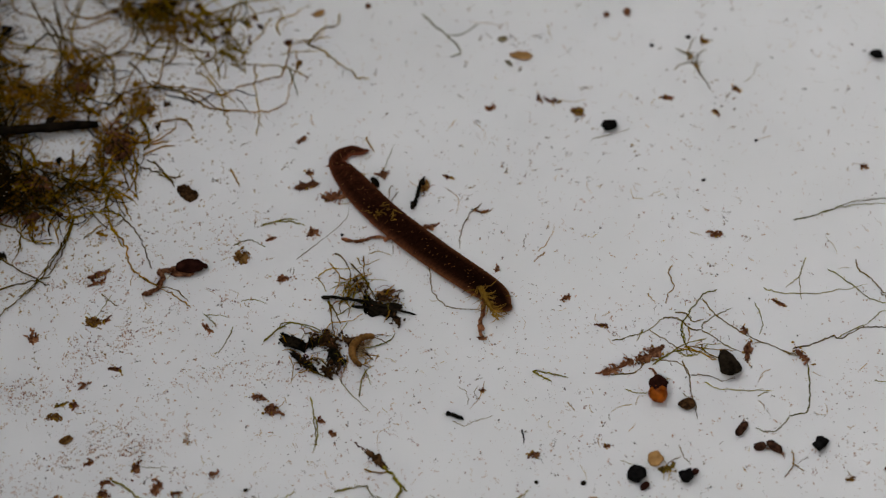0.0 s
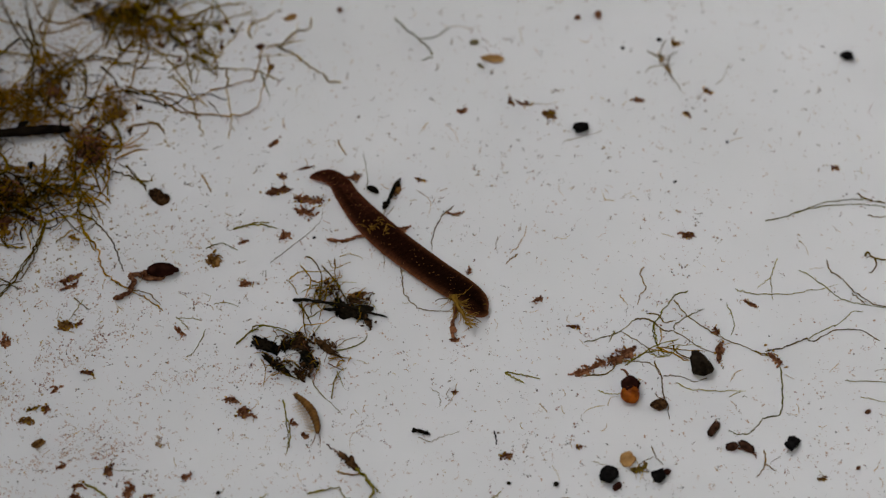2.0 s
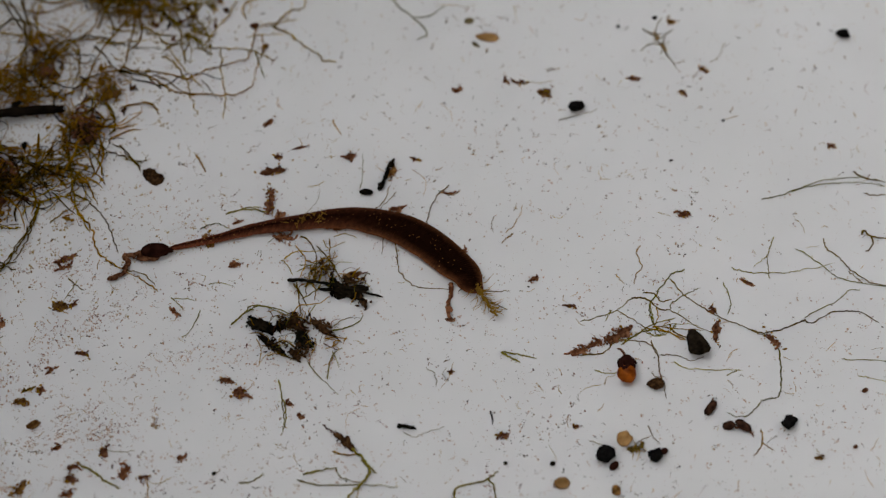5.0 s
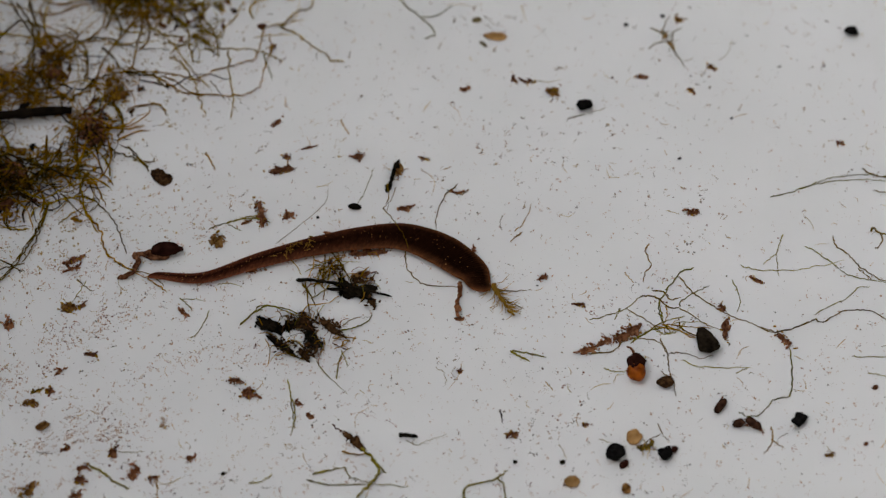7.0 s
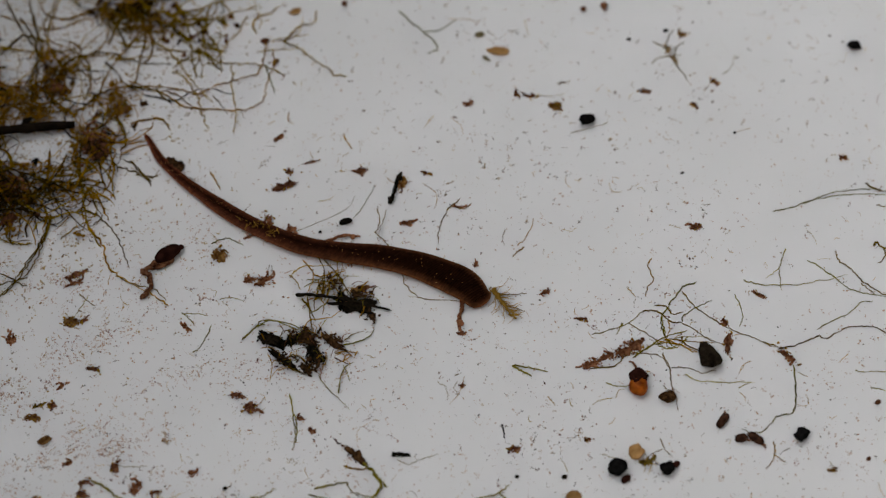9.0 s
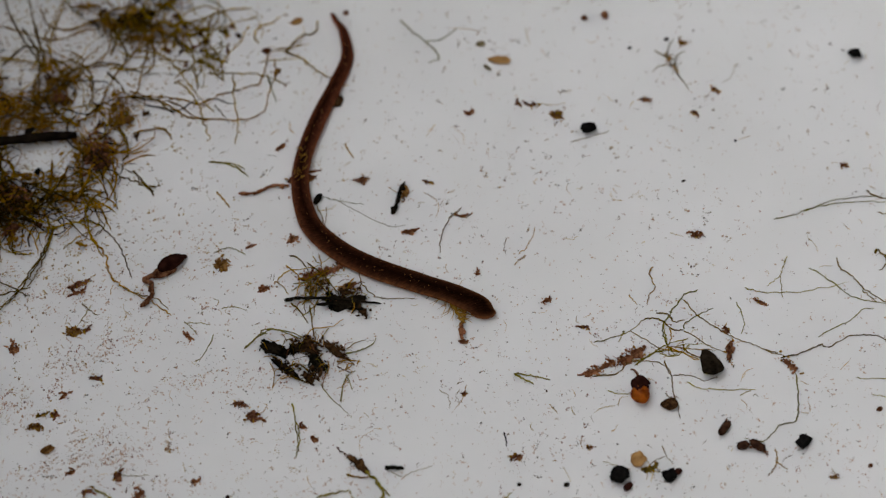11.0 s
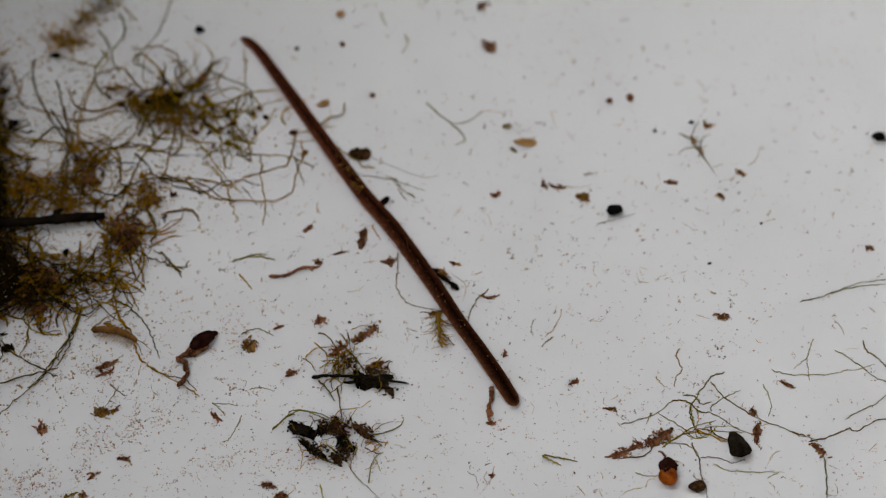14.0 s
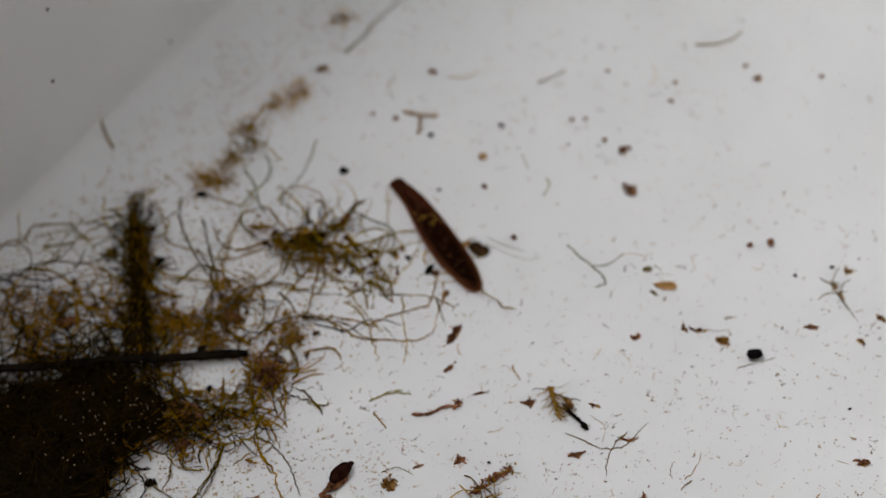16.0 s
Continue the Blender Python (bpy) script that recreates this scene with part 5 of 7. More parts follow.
# ---------------------------------------------------------------- mat of filamentous algae by the wall
def curly(rg, x, y, heading, length, z0, z1, swing, r, sides=4):
    """A wandering filament that starts at a plan point; mm."""
    n = max(7, int(length / 0.75))
    step, turn, pts = length / n, rg.uniform(-1, 1) * swing, []
    for k in range(n + 1):
        u = k / n
        pts.append(Vector((x, y, max(r, z0 + (z1 - z0) * u + 0.35 * math.sin(k * 0.8 + heading)))) * MM)
        turn += rg.uniform(-1, 1) * swing * 0.55
        turn *= 0.9
        heading += turn * step + (rg.uniform(-0.9, 0.9) if rg.random() < 0.14 else 0.0)
        x, y = x + math.cos(heading) * step, y + math.sin(heading) * step
    pts = [p + Vector((rg.uniform(-0.06, 0.06), rg.uniform(-0.06, 0.06), 0)) * MM for p in pts]
    geos = [tube(pts, r * MM, r * 0.55 * MM, sides, 0.6, rg.random() * 30)]
    for p in pts[2:]:                      # short side shoots
        if rg.random() < 0.11:
            a, L = heading + rg.uniform(-1.6, 1.6), rg.uniform(0.5, 1.7)
            q = p + Vector((math.cos(a) * L * 0.5, math.sin(a) * L * 0.5, 0.05)) * MM
            a += rg.uniform(-0.8, 0.8)
            geos.append(tube([p, q, q + Vector((math.cos(a) * L * 0.5, math.sin(a) * L * 0.5, 0)) * MM], r * 0.7 * MM, r * 0.4 * MM, 3))
    return merge(*geos)


OPEN_WATER = ((-56.4, 18.2, 4.6, 2.5), (-53.5, 37.6, 3.2, 2.4), (-61.2, 32.9, 2.8, 2.6), (-42.4, 31.2, 3.4, 1.8), (-50.4, 28.4, 1.8, 1.8), (-52.4, 22.6, 1.4, 1.2))


def in_open_water(x, y):
    """Bare floor between the heaps of the mat and in front of it; mm."""
    if (x > -66 and y < 5.2) or (x > -45.5 and y < 16):
        return True
    return any(((x - a) / c) ** 2 + ((y - b) / d) ** 2 < 1 for a, b, c, d in OPEN_WATER)


def tangle(name, parent, seed, count, centre, spread, turn, length, thick, high, swing, material, label, outward=0.0):
    """Many filaments in an elliptic heap: centre and half-widths in mm, turn in degrees."""
    rg = random.Random(seed)
    geos, c, s = [], math.cos(radians(turn)), math.sin(radians(turn))
    for _ in range(count):
        a, q = rg.uniform(0, 2 * math.pi), math.sqrt(rg.random())
        u, v = spread[0] * q * math.cos(a), spread[1] * q * math.sin(a)
        x, y = centre[0] + u * c - v * s, centre[1] + u * s + v * c
        head = math.atan2(y - centre[1], x - centre[0]) + rg.uniform(-0.8, 0.8) if rg.random() < outward else rg.uniform(0, 2 * math.pi)
        top = high * max(0.05, 1 - q * q)
        one = curly(rg, x - ox_mat, y - oy_mat, head, rg.uniform(*length), rg.uniform(0.05, 1) * top, rg.uniform(0.0, 0.8) * top, swing, thick * 0.92 * rg.uniform(0.5, 1.5))
        if sum(in_open_water(v[0] / MM + ox_mat, v[1] / MM + oy_mat) for v in one[0]) < 0.22 * len(one[0]):
            geos.append(one)
    return part(name, merge(*geos), material, parent, label, "stuff")


ox_mat, oy_mat = (-72.1, 15.0)
algae = thing("algae_mat", ox_mat, oy_mat)
tagged(algae, "dense tangled mat of brown and olive filamentous algae", "algae")


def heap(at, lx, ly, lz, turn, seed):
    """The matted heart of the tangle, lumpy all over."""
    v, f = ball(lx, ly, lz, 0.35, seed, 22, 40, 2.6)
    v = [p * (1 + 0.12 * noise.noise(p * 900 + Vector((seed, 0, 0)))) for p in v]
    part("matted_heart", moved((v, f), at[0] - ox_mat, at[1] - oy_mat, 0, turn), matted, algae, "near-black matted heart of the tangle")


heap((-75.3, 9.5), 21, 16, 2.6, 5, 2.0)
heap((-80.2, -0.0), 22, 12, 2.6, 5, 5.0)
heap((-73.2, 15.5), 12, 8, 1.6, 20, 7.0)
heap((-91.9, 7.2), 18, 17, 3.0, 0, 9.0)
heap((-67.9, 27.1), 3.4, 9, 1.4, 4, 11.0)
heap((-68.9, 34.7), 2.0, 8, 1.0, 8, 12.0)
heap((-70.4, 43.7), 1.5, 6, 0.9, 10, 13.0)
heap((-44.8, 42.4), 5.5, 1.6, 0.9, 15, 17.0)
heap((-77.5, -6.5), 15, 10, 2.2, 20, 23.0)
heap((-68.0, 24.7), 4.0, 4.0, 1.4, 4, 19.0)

B = "brown algal filaments"
O = "olive algal filaments"
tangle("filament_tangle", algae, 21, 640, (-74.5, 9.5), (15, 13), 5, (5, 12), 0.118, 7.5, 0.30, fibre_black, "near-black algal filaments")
tangle("filament_tangle", algae, 22, 96, (-67.0, 9.3), (7, 10), 5, (5, 13), 0.141, 3.2, 0.30, fibre_brown, B)
tangle("filament_tangle", algae, 23, 36, (-61.9, 9.6), (10, 9), 10, (5, 14), 0.126, 3.0, 0.27, fibre_olive, O)
tangle("filament_tangle", algae, 24, 38, (-60.2, 12.4), (11, 10), 10, (5, 13), 0.126, 3.0, 0.27, fibre_brown, B)
tangle("filament_tangle", algae, 25, 45, (-77.5, 26.0), (19, 6), 6, (7.2, 18.0), 0.141, 2.5, 0.36, fibre_brown, B)
tangle("filament_tangle", algae, 26, 18, (-76.2, 28.5), (17, 7), 6, (7.2, 18.0), 0.152, 2.5, 0.30, fibre_dark, "dark algal filaments")
tangle("filament_tangle", algae, 27, 29, (-52.3, 27.8), (13, 6), 14, (5.8, 18.0), 0.141, 1.6, 0.32, fibre_brown, B)
tangle("filament_tangle", algae, 28, 12, (-53.8, 25.8), (12, 6), 14, (7.2, 19.5), 0.141, 1.6, 0.30, fibre_olive, O)
tangle("filament_tangle", algae, 29, 14, (-45.7, 42.4), (7.0, 3.6), 10, (4.5, 14.5), 0.152, 2.2, 0.40, fibre_olive, O)
tangle("filament_tangle", algae, 91, 15, (-45.7, 42.4), (7.0, 3.6), 10, (4.5, 14.5), 0.152, 2.2, 0.40, fibre_brown, B)
tangle("filament_tangle", algae, 30, 23, (-45.2, 42.0), (5.5, 2.4), 12, (3.0, 8.0), 0.165, 2.2, 0.36, fibre_dark, "dark algal filaments")
tangle("filament_tangle", algae, 31, 12, (-37.7, 41.0), (8, 5), 0, (5.8, 18.0), 0.127, 1.0, 0.27, fibre_olive, O)
tangle("filament_tangle", algae, 32, 60, (-69.3, 36.5), (2.2, 11), 2, (2.0, 6.0), 0.121, 2.2, 0.24, fibre_black, "dark algal filaments")
tangle("filament_tangle", algae, 33, 6, (-72.4, 41.6), (5, 7), 2, (5.8, 15.0), 0.141, 1.8, 0.30, fibre_olive, O)
tangle("filament_tangle", algae, 34, 3, (-51.9, 52.2), (3.5, 9), -12, (7.2, 16.5), 0.141, 1.2, 0.22, fibre_olive, O)
tangle("filament_tangle", algae, 35, 29, (-48.7, 17.8), (4, 5), 0, (2.9, 9.0), 0.152, 1.8, 0.49, fibre_brown, B)
tangle("filament_tangle", algae, 36, 23, (-51.7, 11.6), (11, 5), 15, (5.8, 16.5), 0.127, 1.5, 0.30, fibre_olive, O)
tangle("filament_tangle", algae, 37, 46, (-35.4, 35.4), (1.6, 2.0), 15, (1.6, 5.5), 0.101, 0.9, 0.30, fibre_olive, O, 0.7)
tangle("filament_tangle", algae, 38, 5, (-26.3, 36.1), (2.4, 3), 15, (2.9, 7.5), 0.112, 0.9, 0.42, fibre_olive, O, 0.7)
tangle("filament_tangle", algae, 39, 3, (-87.2, 36.3), (10, 5), 25, (7.2, 16.5), 0.127, 1.0, 0.22, fibre_olive, O)
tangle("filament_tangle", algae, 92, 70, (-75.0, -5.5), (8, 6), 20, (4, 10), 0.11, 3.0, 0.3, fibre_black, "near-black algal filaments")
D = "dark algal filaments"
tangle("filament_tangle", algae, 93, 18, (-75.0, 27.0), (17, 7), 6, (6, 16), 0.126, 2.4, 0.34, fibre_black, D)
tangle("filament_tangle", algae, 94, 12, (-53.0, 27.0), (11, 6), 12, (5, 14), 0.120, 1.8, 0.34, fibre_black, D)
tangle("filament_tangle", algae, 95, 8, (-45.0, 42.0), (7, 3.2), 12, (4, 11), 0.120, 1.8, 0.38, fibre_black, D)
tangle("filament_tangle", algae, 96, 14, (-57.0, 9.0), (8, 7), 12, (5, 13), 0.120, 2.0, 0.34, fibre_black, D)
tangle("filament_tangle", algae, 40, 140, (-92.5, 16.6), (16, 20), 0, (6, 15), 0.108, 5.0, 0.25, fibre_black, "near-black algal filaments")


def bundle(seed, a, b, wide, count, thick, material, label):
    """Filaments that run side by side from a to b, loosely twisted; mm."""
    rg, geos = random.Random(seed), []
    mid, L, turn = at_turn(a, b)
    for _ in range(count):
        u, side, back = rg.random(), rg.gauss(0, 0.5) * wide, rg.random() < 0.5
        side *= 0.55 + 0.6 * u
        x, y = a[0] + (b[0] - a[0]) * u - side * math.sin(radians(turn)), a[1] + (b[1] - a[1]) * u + side * math.cos(radians(turn))
        far = min(rg.uniform(3, 9), 1.5 + (u if back else 1 - u) * L)
        geos.append(curly(rg, x - ox_mat, y - oy_mat, radians(turn) + (math.pi if back else 0) + rg.gauss(0, 0.17), far, rg.uniform(0.1, 1.8), rg.uniform(0.1, 1.8), 0.08, thick * rg.uniform(0.7, 1.3)))
    part("filament_tangle", merge(*geos), material, algae, label, "stuff")


def floc(at, spread, count, seed, material=None):
    """A soft brown patch of rotted bits that hangs among the filaments; mm."""
    rg, bits = random.Random(seed * 11), []
    for _ in range(count):
        s = rg.uniform(0.12, 0.55)
        bits.append(moved(ball(s * rg.uniform(0.8, 2.2), s * rg.uniform(0.4, 1.0), s * 0.3, 1.0, rg.random() * 60, 4, 7, 4.0),
                          at[0] - ox_mat + rg.gauss(0, 0.42) * spread[0], at[1] - oy_mat + rg.gauss(0, 0.42) * spread[1], rg.uniform(0.05, 1.2), rg.uniform(0, 180)))
    part("floc", merge(*bits), material or floc_brown, algae, "soft brown patch of rotted bits", "stuff")


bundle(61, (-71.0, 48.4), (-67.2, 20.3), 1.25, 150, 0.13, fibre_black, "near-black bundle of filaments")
bundle(62, (-71.1, 48.9), (-66.9, 22.3), 1.8, 70, 0.1, fibre_dark, "dark brown bundle of filaments")
bundle(63, (-71.2, 47.8), (-66.9, 22.7), 2.6, 44, 0.085, fibre_brown, "brown bundle of filaments")
tangle("filament_tangle", algae, 58, 52, (-83.2, 25.4), (10, 5), 5, (3, 9), 0.126, 2.8, 0.4, fibre_brown, B)
tangle("filament_tangle", algae, 59, 29, (-61.4, 28.7), (7, 5), 10, (3, 9), 0.126, 1.8, 0.4, fibre_brown, B)
for seed, at, spread in ((51, (-56.2, 29.6), (3.5, 2.6)), (52, (-46.5, 27.2), (3.6, 2.8)), (53, (-51.1, 19.1), (2.6, 3.0)), (54, (-62.0, 27.2), (4, 3)), (56, (-68.0, 28.6), (2.6, 5)), (57, (-69.6, 39.6), (2.0, 5)), (55, (-42.8, 39.3), (5, 2.2))):
    tangle("filament_tangle", algae, seed, 30, at, spread, 0, (1.2, 4), 0.08, 1.6, 0.55, floc_brown, B)
    floc(at, spread, 60, seed)
for seed, at, spread, count in ((101, (-60.4, 11.4), (4.6, 2.6), 190), (102, (-48.8, 19.4), (2.6, 3.2), 190), (103, (-53.5, 24.6), (6.0, 1.3), 50), (104, (-45.6, 24.4), (2.4, 1.8), 60), (105, (-58.5, 25.0), (3.2, 2.6), 45),
                                (106, (-57.0, 15.0), (5.0, 1.0), 60), (107, (-51.6, 11.4), (5.0, 2.2), 70), (108, (-63.5, 8.0), (4.0, 2.5), 120), (109, (-55.0, 28.0), (1.0, 1.6), 40)):
    floc(at, spread, count, seed, detritus if seed in (101, 102, 108, 109) else floc_brown)
tangle("filament_tangle", algae, 111, 30, (-48.8, 19.0), (2.6, 3.4), 0, (2.5, 7), 0.11, 2.0, 0.5, fibre_black, D)
tangle("filament_tangle", algae, 112, 60, (-58.5, 11.6), (6.5, 3.6), 6, (3, 9), 0.105, 3.0, 0.45, fibre_black, D)
tangle("filament_tangle", algae, 113, 46, (-55.0, 12.2), (8.5, 3.4), 4, (3, 10), 0.12, 2.4, 0.42, fibre_dark, D)
rg = random.Random(80)
for k in range(16):
    c, sp = rg.choice((((-60, 20), (11, 8)), ((-50, 29), (8, 4)), ((-45, 42), (7, 3)), ((-60, 8), (8, 6)), ((-80, 27), (10, 5)), ((-39, 37), (7, 4)), ((-64, 31), (8, 4))))
    at = (c[0] + rg.gauss(0, 0.6) * sp[0], c[1] + rg.gauss(0, 0.6) * sp[1])
    spread = (rg.uniform(0.8, 3.0), rg.uniform(0.7, 1.8))
    floc(at, spread, int(14 + 9 * spread[0] * spread[1]), 81 + k)
    tangle("filament_tangle", algae, 81 + k, 12, at, spread, 0, (0.8, 3.0), 0.06, 1.2, 0.6, floc_brown, "fine brown hairs among the filaments")
for at, lx, ly, m in (((-48.4, 18.0), 3.4, 3.0, detritus), ((-54.5, 28.6), 1.5, 2.6, detritus), ((-60.0, 6.9), 4.0, 2.2, detritus), ((-56.9, 16.2), 1.6, 1.0, detritus_black),
                      ((-39.7, 46.1), 2.6, 1.2, detritus), ((-35.2, 35.0), 1.0, 0.7, detritus_olive), ((-25.9, 36.6), 0.8, 1.2, detritus), ((-24.1, 33.1), 1.2, 0.8, detritus_tan),
                      ((-74.2, 39.5), 2.4, 2.0, detritus_olive), ((-78.5, 27.4), 3.6, 2.0, detritus), ((-62.0, 11.0), 4, 2.6, detritus), ((-45.6, 25.0), 3.0, 1.8, detritus_tan),
                      ((-63.7, 0.9), 2.0, 1.3, detritus_black)):
    part("trapped_crumb", moved(gritty(lx, ly, 0.8, 0.0, rnd.random() * 80, 30), at[0] - ox_mat, at[1] - oy_mat, 0, rnd.uniform(0, 60)), m, algae, "brown crumb caught in the filaments")

for k in range(95):                       # small rotted bits held in the tangle
    c, sp = rnd.choice((((-76.1, 27.5), (17, 6)), ((-52.3, 26.8), (12, 6)), ((-45.3, 42.4), (8, 4)), ((-62.1, 11.4), (12, 10)), ((-76.2, 9.4), (20, 12)), ((-36.7, 39.0), (8, 5)), ((-70.3, 41.6), (5, 9)), ((-79.2, 19.7), (20, 5))))
    x, y = c[0] + rnd.gauss(0, 0.5) * sp[0], c[1] + rnd.gauss(0, 0.5) * sp[1]
    size = rnd.uniform(0.4, 1.3)
    part("trapped_crumb", moved(gritty(size, size * rnd.uniform(0.4, 0.8), 0.4, 0.0, rnd.random() * 80, 12), x - ox_mat, y - oy_mat, rnd.uniform(0, 0.6), rnd.uniform(0, 180)),
         rnd.choice((detritus, detritus_dark, detritus_dark, detritus_olive)), algae, "brown crumb caught in the filaments")
grains = []
rg = random.Random(77)
for k in range(150):                       # pale grains on the filaments that imitate small bright glints
    c, sp = (((-67.2, 11.8), (9, 8)), ((-70.8, 8.1), (12, 10)))[k % 2]
    s = rg.uniform(0.08, 0.2)
    grains.append(moved(ball(s * 1.3, s, s, 0.3, rg.random() * 40, 4, 6), c[0] - ox_mat + rg.gauss(0, 0.5) * sp[0], c[1] - oy_mat + rg.gauss(0, 0.5) * sp[1], rg.uniform(2.0, 5.0)))
part("painted_glints", merge(*grains), silt, algae, "pale specks on the filaments in place of wet glints", "stuff")
LOOSE = "long loose filament"


def loose(pts, w, m):
    """One long filament that strays from the mat; mm."""
    r = w * 0.46
    part("loose_filament", tube(path_mm([(a - ox_mat, b - oy_mat) for a, b in pts], r, 8, 0.3, rnd.random() * 70, 0.3), r * MM, r * 0.65 * MM, 5, 0.8, rnd.random() * 30),
         m, algae, LOOSE)


loose([(-41.0, 28.3), (-38.5, 26.7), (-37.0, 25.4), (-34.8, 25.0), (-30.5, 24.6), (-27.3, 25.0), (-25.6, 26.7), (-25.1, 29.8), (-24.4, 32.5), (-24.8, 35.4)], 0.26, fibre_brown)
loose([(-30.4, 33.0), (-30.0, 27.7), (-29.4, 24.4), (-29.6, 20.9)], 0.22, fibre_olive)
loose([(-38.8, 31.5), (-36.7, 29.8), (-34.9, 26.7), (-34.2, 23.9), (-33.1, 21.5)], 0.22, fibre_olive)
loose([(-23.7, 36.9), (-20.9, 35.2), (-18.8, 33.3), (-16.5, 31.5), (-15.8, 30.6), (-14.2, 30.6)], 0.28, fibre_olive)
loose([(-22.9, 36.6), (-21.0, 38.9), (-19.1, 39.6), (-18.5, 41.8)], 0.28, fibre_olive)
loose([(-34.0, 32.7), (-30.8, 32.7), (-27.2, 32.5), (-24.3, 31.5), (-22.7, 30.6)], 0.22, fibre_olive)
loose([(-52.6, 23.4), (-50.4, 25.8), (-48.1, 27.7), (-45.0, 28.6), (-41.6, 28.3), (-38.4, 25.8)], 0.3, fibre_dark)
loose([(-55.7, 23.4), (-55.0, 29.6), (-53.2, 32.0), (-50.9, 33.5), (-47.7, 34.0), (-46.1, 33.0)], 0.32, fibre_brown)
loose([(-51.7, 33.0), (-50.2, 29.6), (-50.0, 26.7)], 0.24, fibre_brown)
loose([(-48.5, 33.0), (-46.7, 31.1), (-45.4, 29.1), (-42.9, 27.7)], 0.3, fibre_dark)
loose([(-50.2, 22.9), (-47.9, 23.9), (-45.8, 22.9), (-44.6, 20.6), (-44.6, 19.0), (-45.4, 18.0)], 0.26, fibre_dark)
loose([(-44.2, 22.5), (-41.9, 23.1), (-39.9, 23.1), (-38.4, 21.5)], 0.28, fibre_brown)
loose([(-61.2, 40.8), (-58.8, 36.9), (-57.9, 33.0), (-58.1, 27.7), (-58.5, 23.9)], 0.32, fibre_dark)
loose([(-59.2, 41.3), (-58.3, 37.4), (-57.3, 33.0)], 0.28, fibre_dark)
loose([(-47.7, 39.9), (-49.0, 35.4), (-51.3, 33.5), (-53.9, 30.6)], 0.26, fibre_brown)
loose([(-46.7, 36.4), (-43.4, 35.4), (-40.6, 36.4), (-36.0, 39.4)], 0.24, fibre_olive)
loose([(-47.4, 34.5), (-43.6, 32.7), (-38.8, 32.7)], 0.22, fibre_pale)
loose([(-44.6, 16.6), (-43.0, 15.5), (-41.7, 13.8), (-40.5, 13.0)], 0.22, fibre_dark)
loose([(-42.9, 14.1), (-40.1, 13.6), (-39.7, 14.9)], 0.2, fibre_dark)
loose([(-49.9, 8.1), (-48.1, 5.0), (-46.6, 2.8), (-45.9, 0.1), (-44.2, -2.1), (-41.4, -3.9), (-39.0, -5.2), (-37.1, -6.6)], 0.26, fibre_brown)
loose([(-44.6, -2.1), (-41.4, -3.6), (-39.3, -4.1), (-37.5, -5.8)], 0.2, fibre_dark)
loose([(-54.1, 6.8), (-55.1, 3.2), (-56.2, 0.1), (-57.6, -2.5), (-59.0, -4.5), (-60.3, -5.4)], 0.28, fibre_dark)
loose([(-56.2, 5.0), (-55.8, 6.2), (-53.3, 7.2), (-49.9, 8.1), (-47.5, 7.4)], 0.26, fibre_olive)
loose([(-60.7, 8.0), (-58.3, 7.4), (-54.5, 7.2), (-51.4, 8.0)], 0.24, fibre_brown)
loose([(-59.8, 6.8), (-59.8, 4.5), (-59.2, 3.4), (-56.6, 3.5)], 0.22, fibre_dark)
loose([(-52.3, 3.8), (-50.5, 5.4), (-48.6, 6.8)], 0.2, fibre_olive)
loose([(-50.8, 10.0), (-48.1, 10.9), (-45.7, 9.8)], 0.26, fibre_brown)
loose([(-50.8, 15.5), (-50.1, 11.8), (-49.0, 6.3), (-46.8, 2.3)], 0.3, fibre_olive)
loose([(-77.1, -6.7), (-70.2, -5.8), (-64.2, -4.7), (-59.2, -3.2), (-56.4, -2.3)], 0.3, fibre_dark)
loose([(-76.5, -8.7), (-71.7, -7.1), (-67.9, -6.1), (-64.9, -5.0)], 0.28, fibre_black)
loose([(-74.4, -10.6), (-72.3, -8.2), (-69.3, -7.1), (-66.2, -7.8), (-63.7, -10.2)], 0.24, fibre_dark)
loose([(-68.3, 6.3), (-65.6, 2.6), (-64.2, -0.1), (-65.1, -2.7)], 0.28, fibre_black)
loose([(-64.8, 2.2), (-62.2, -0.5), (-58.1, -2.8), (-56.3, -3.8)], 0.26, fibre_dark)
loose([(-61.6, 7.1), (-60.6, 3.9), (-58.6, 3.0), (-56.4, 3.1)], 0.24, fibre_olive)
loose([(-64.7, 6.2), (-61.5, 4.9), (-61.0, 2.1), (-61.8, -0.1)], 0.28, fibre_dark)
loose([(-54.0, 7.8), (-54.7, 3.5), (-56.8, -0.1), (-58.6, -3.8), (-61.6, -7.2), (-64.4, -10.1)], 0.24, fibre_dark)
loose([(-90.2, 34.0), (-86.3, 35.8), (-83.6, 37.1), (-81.1, 37.8), (-77.4, 37.6), (-74.1, 38.5), (-72.1, 39.3)], 0.26, fibre_dark)
loose([(-86.7, 41.9), (-85.4, 44.3), (-79.1, 44.6), (-75.4, 45.7), (-71.7, 46.5)], 0.3, fibre_olive)
loose([(-83.8, 40.6), (-79.9, 41.1), (-77.2, 43.4), (-74.9, 45.1)], 0.28, fibre_olive)
loose([(-83.8, 36.1), (-82.1, 38.9), (-80.8, 42.0), (-79.1, 44.6)], 0.2, fibre_olive)
loose([(-75.6, 47.2), (-73.1, 47.6), (-71.6, 49.4), (-69.4, 50.5), (-68.2, 51.8)], 0.3, fibre_olive)
loose([(-75.9, 49.9), (-75.7, 46.2), (-73.9, 43.6), (-71.4, 40.6)], 0.26, fibre_olive)
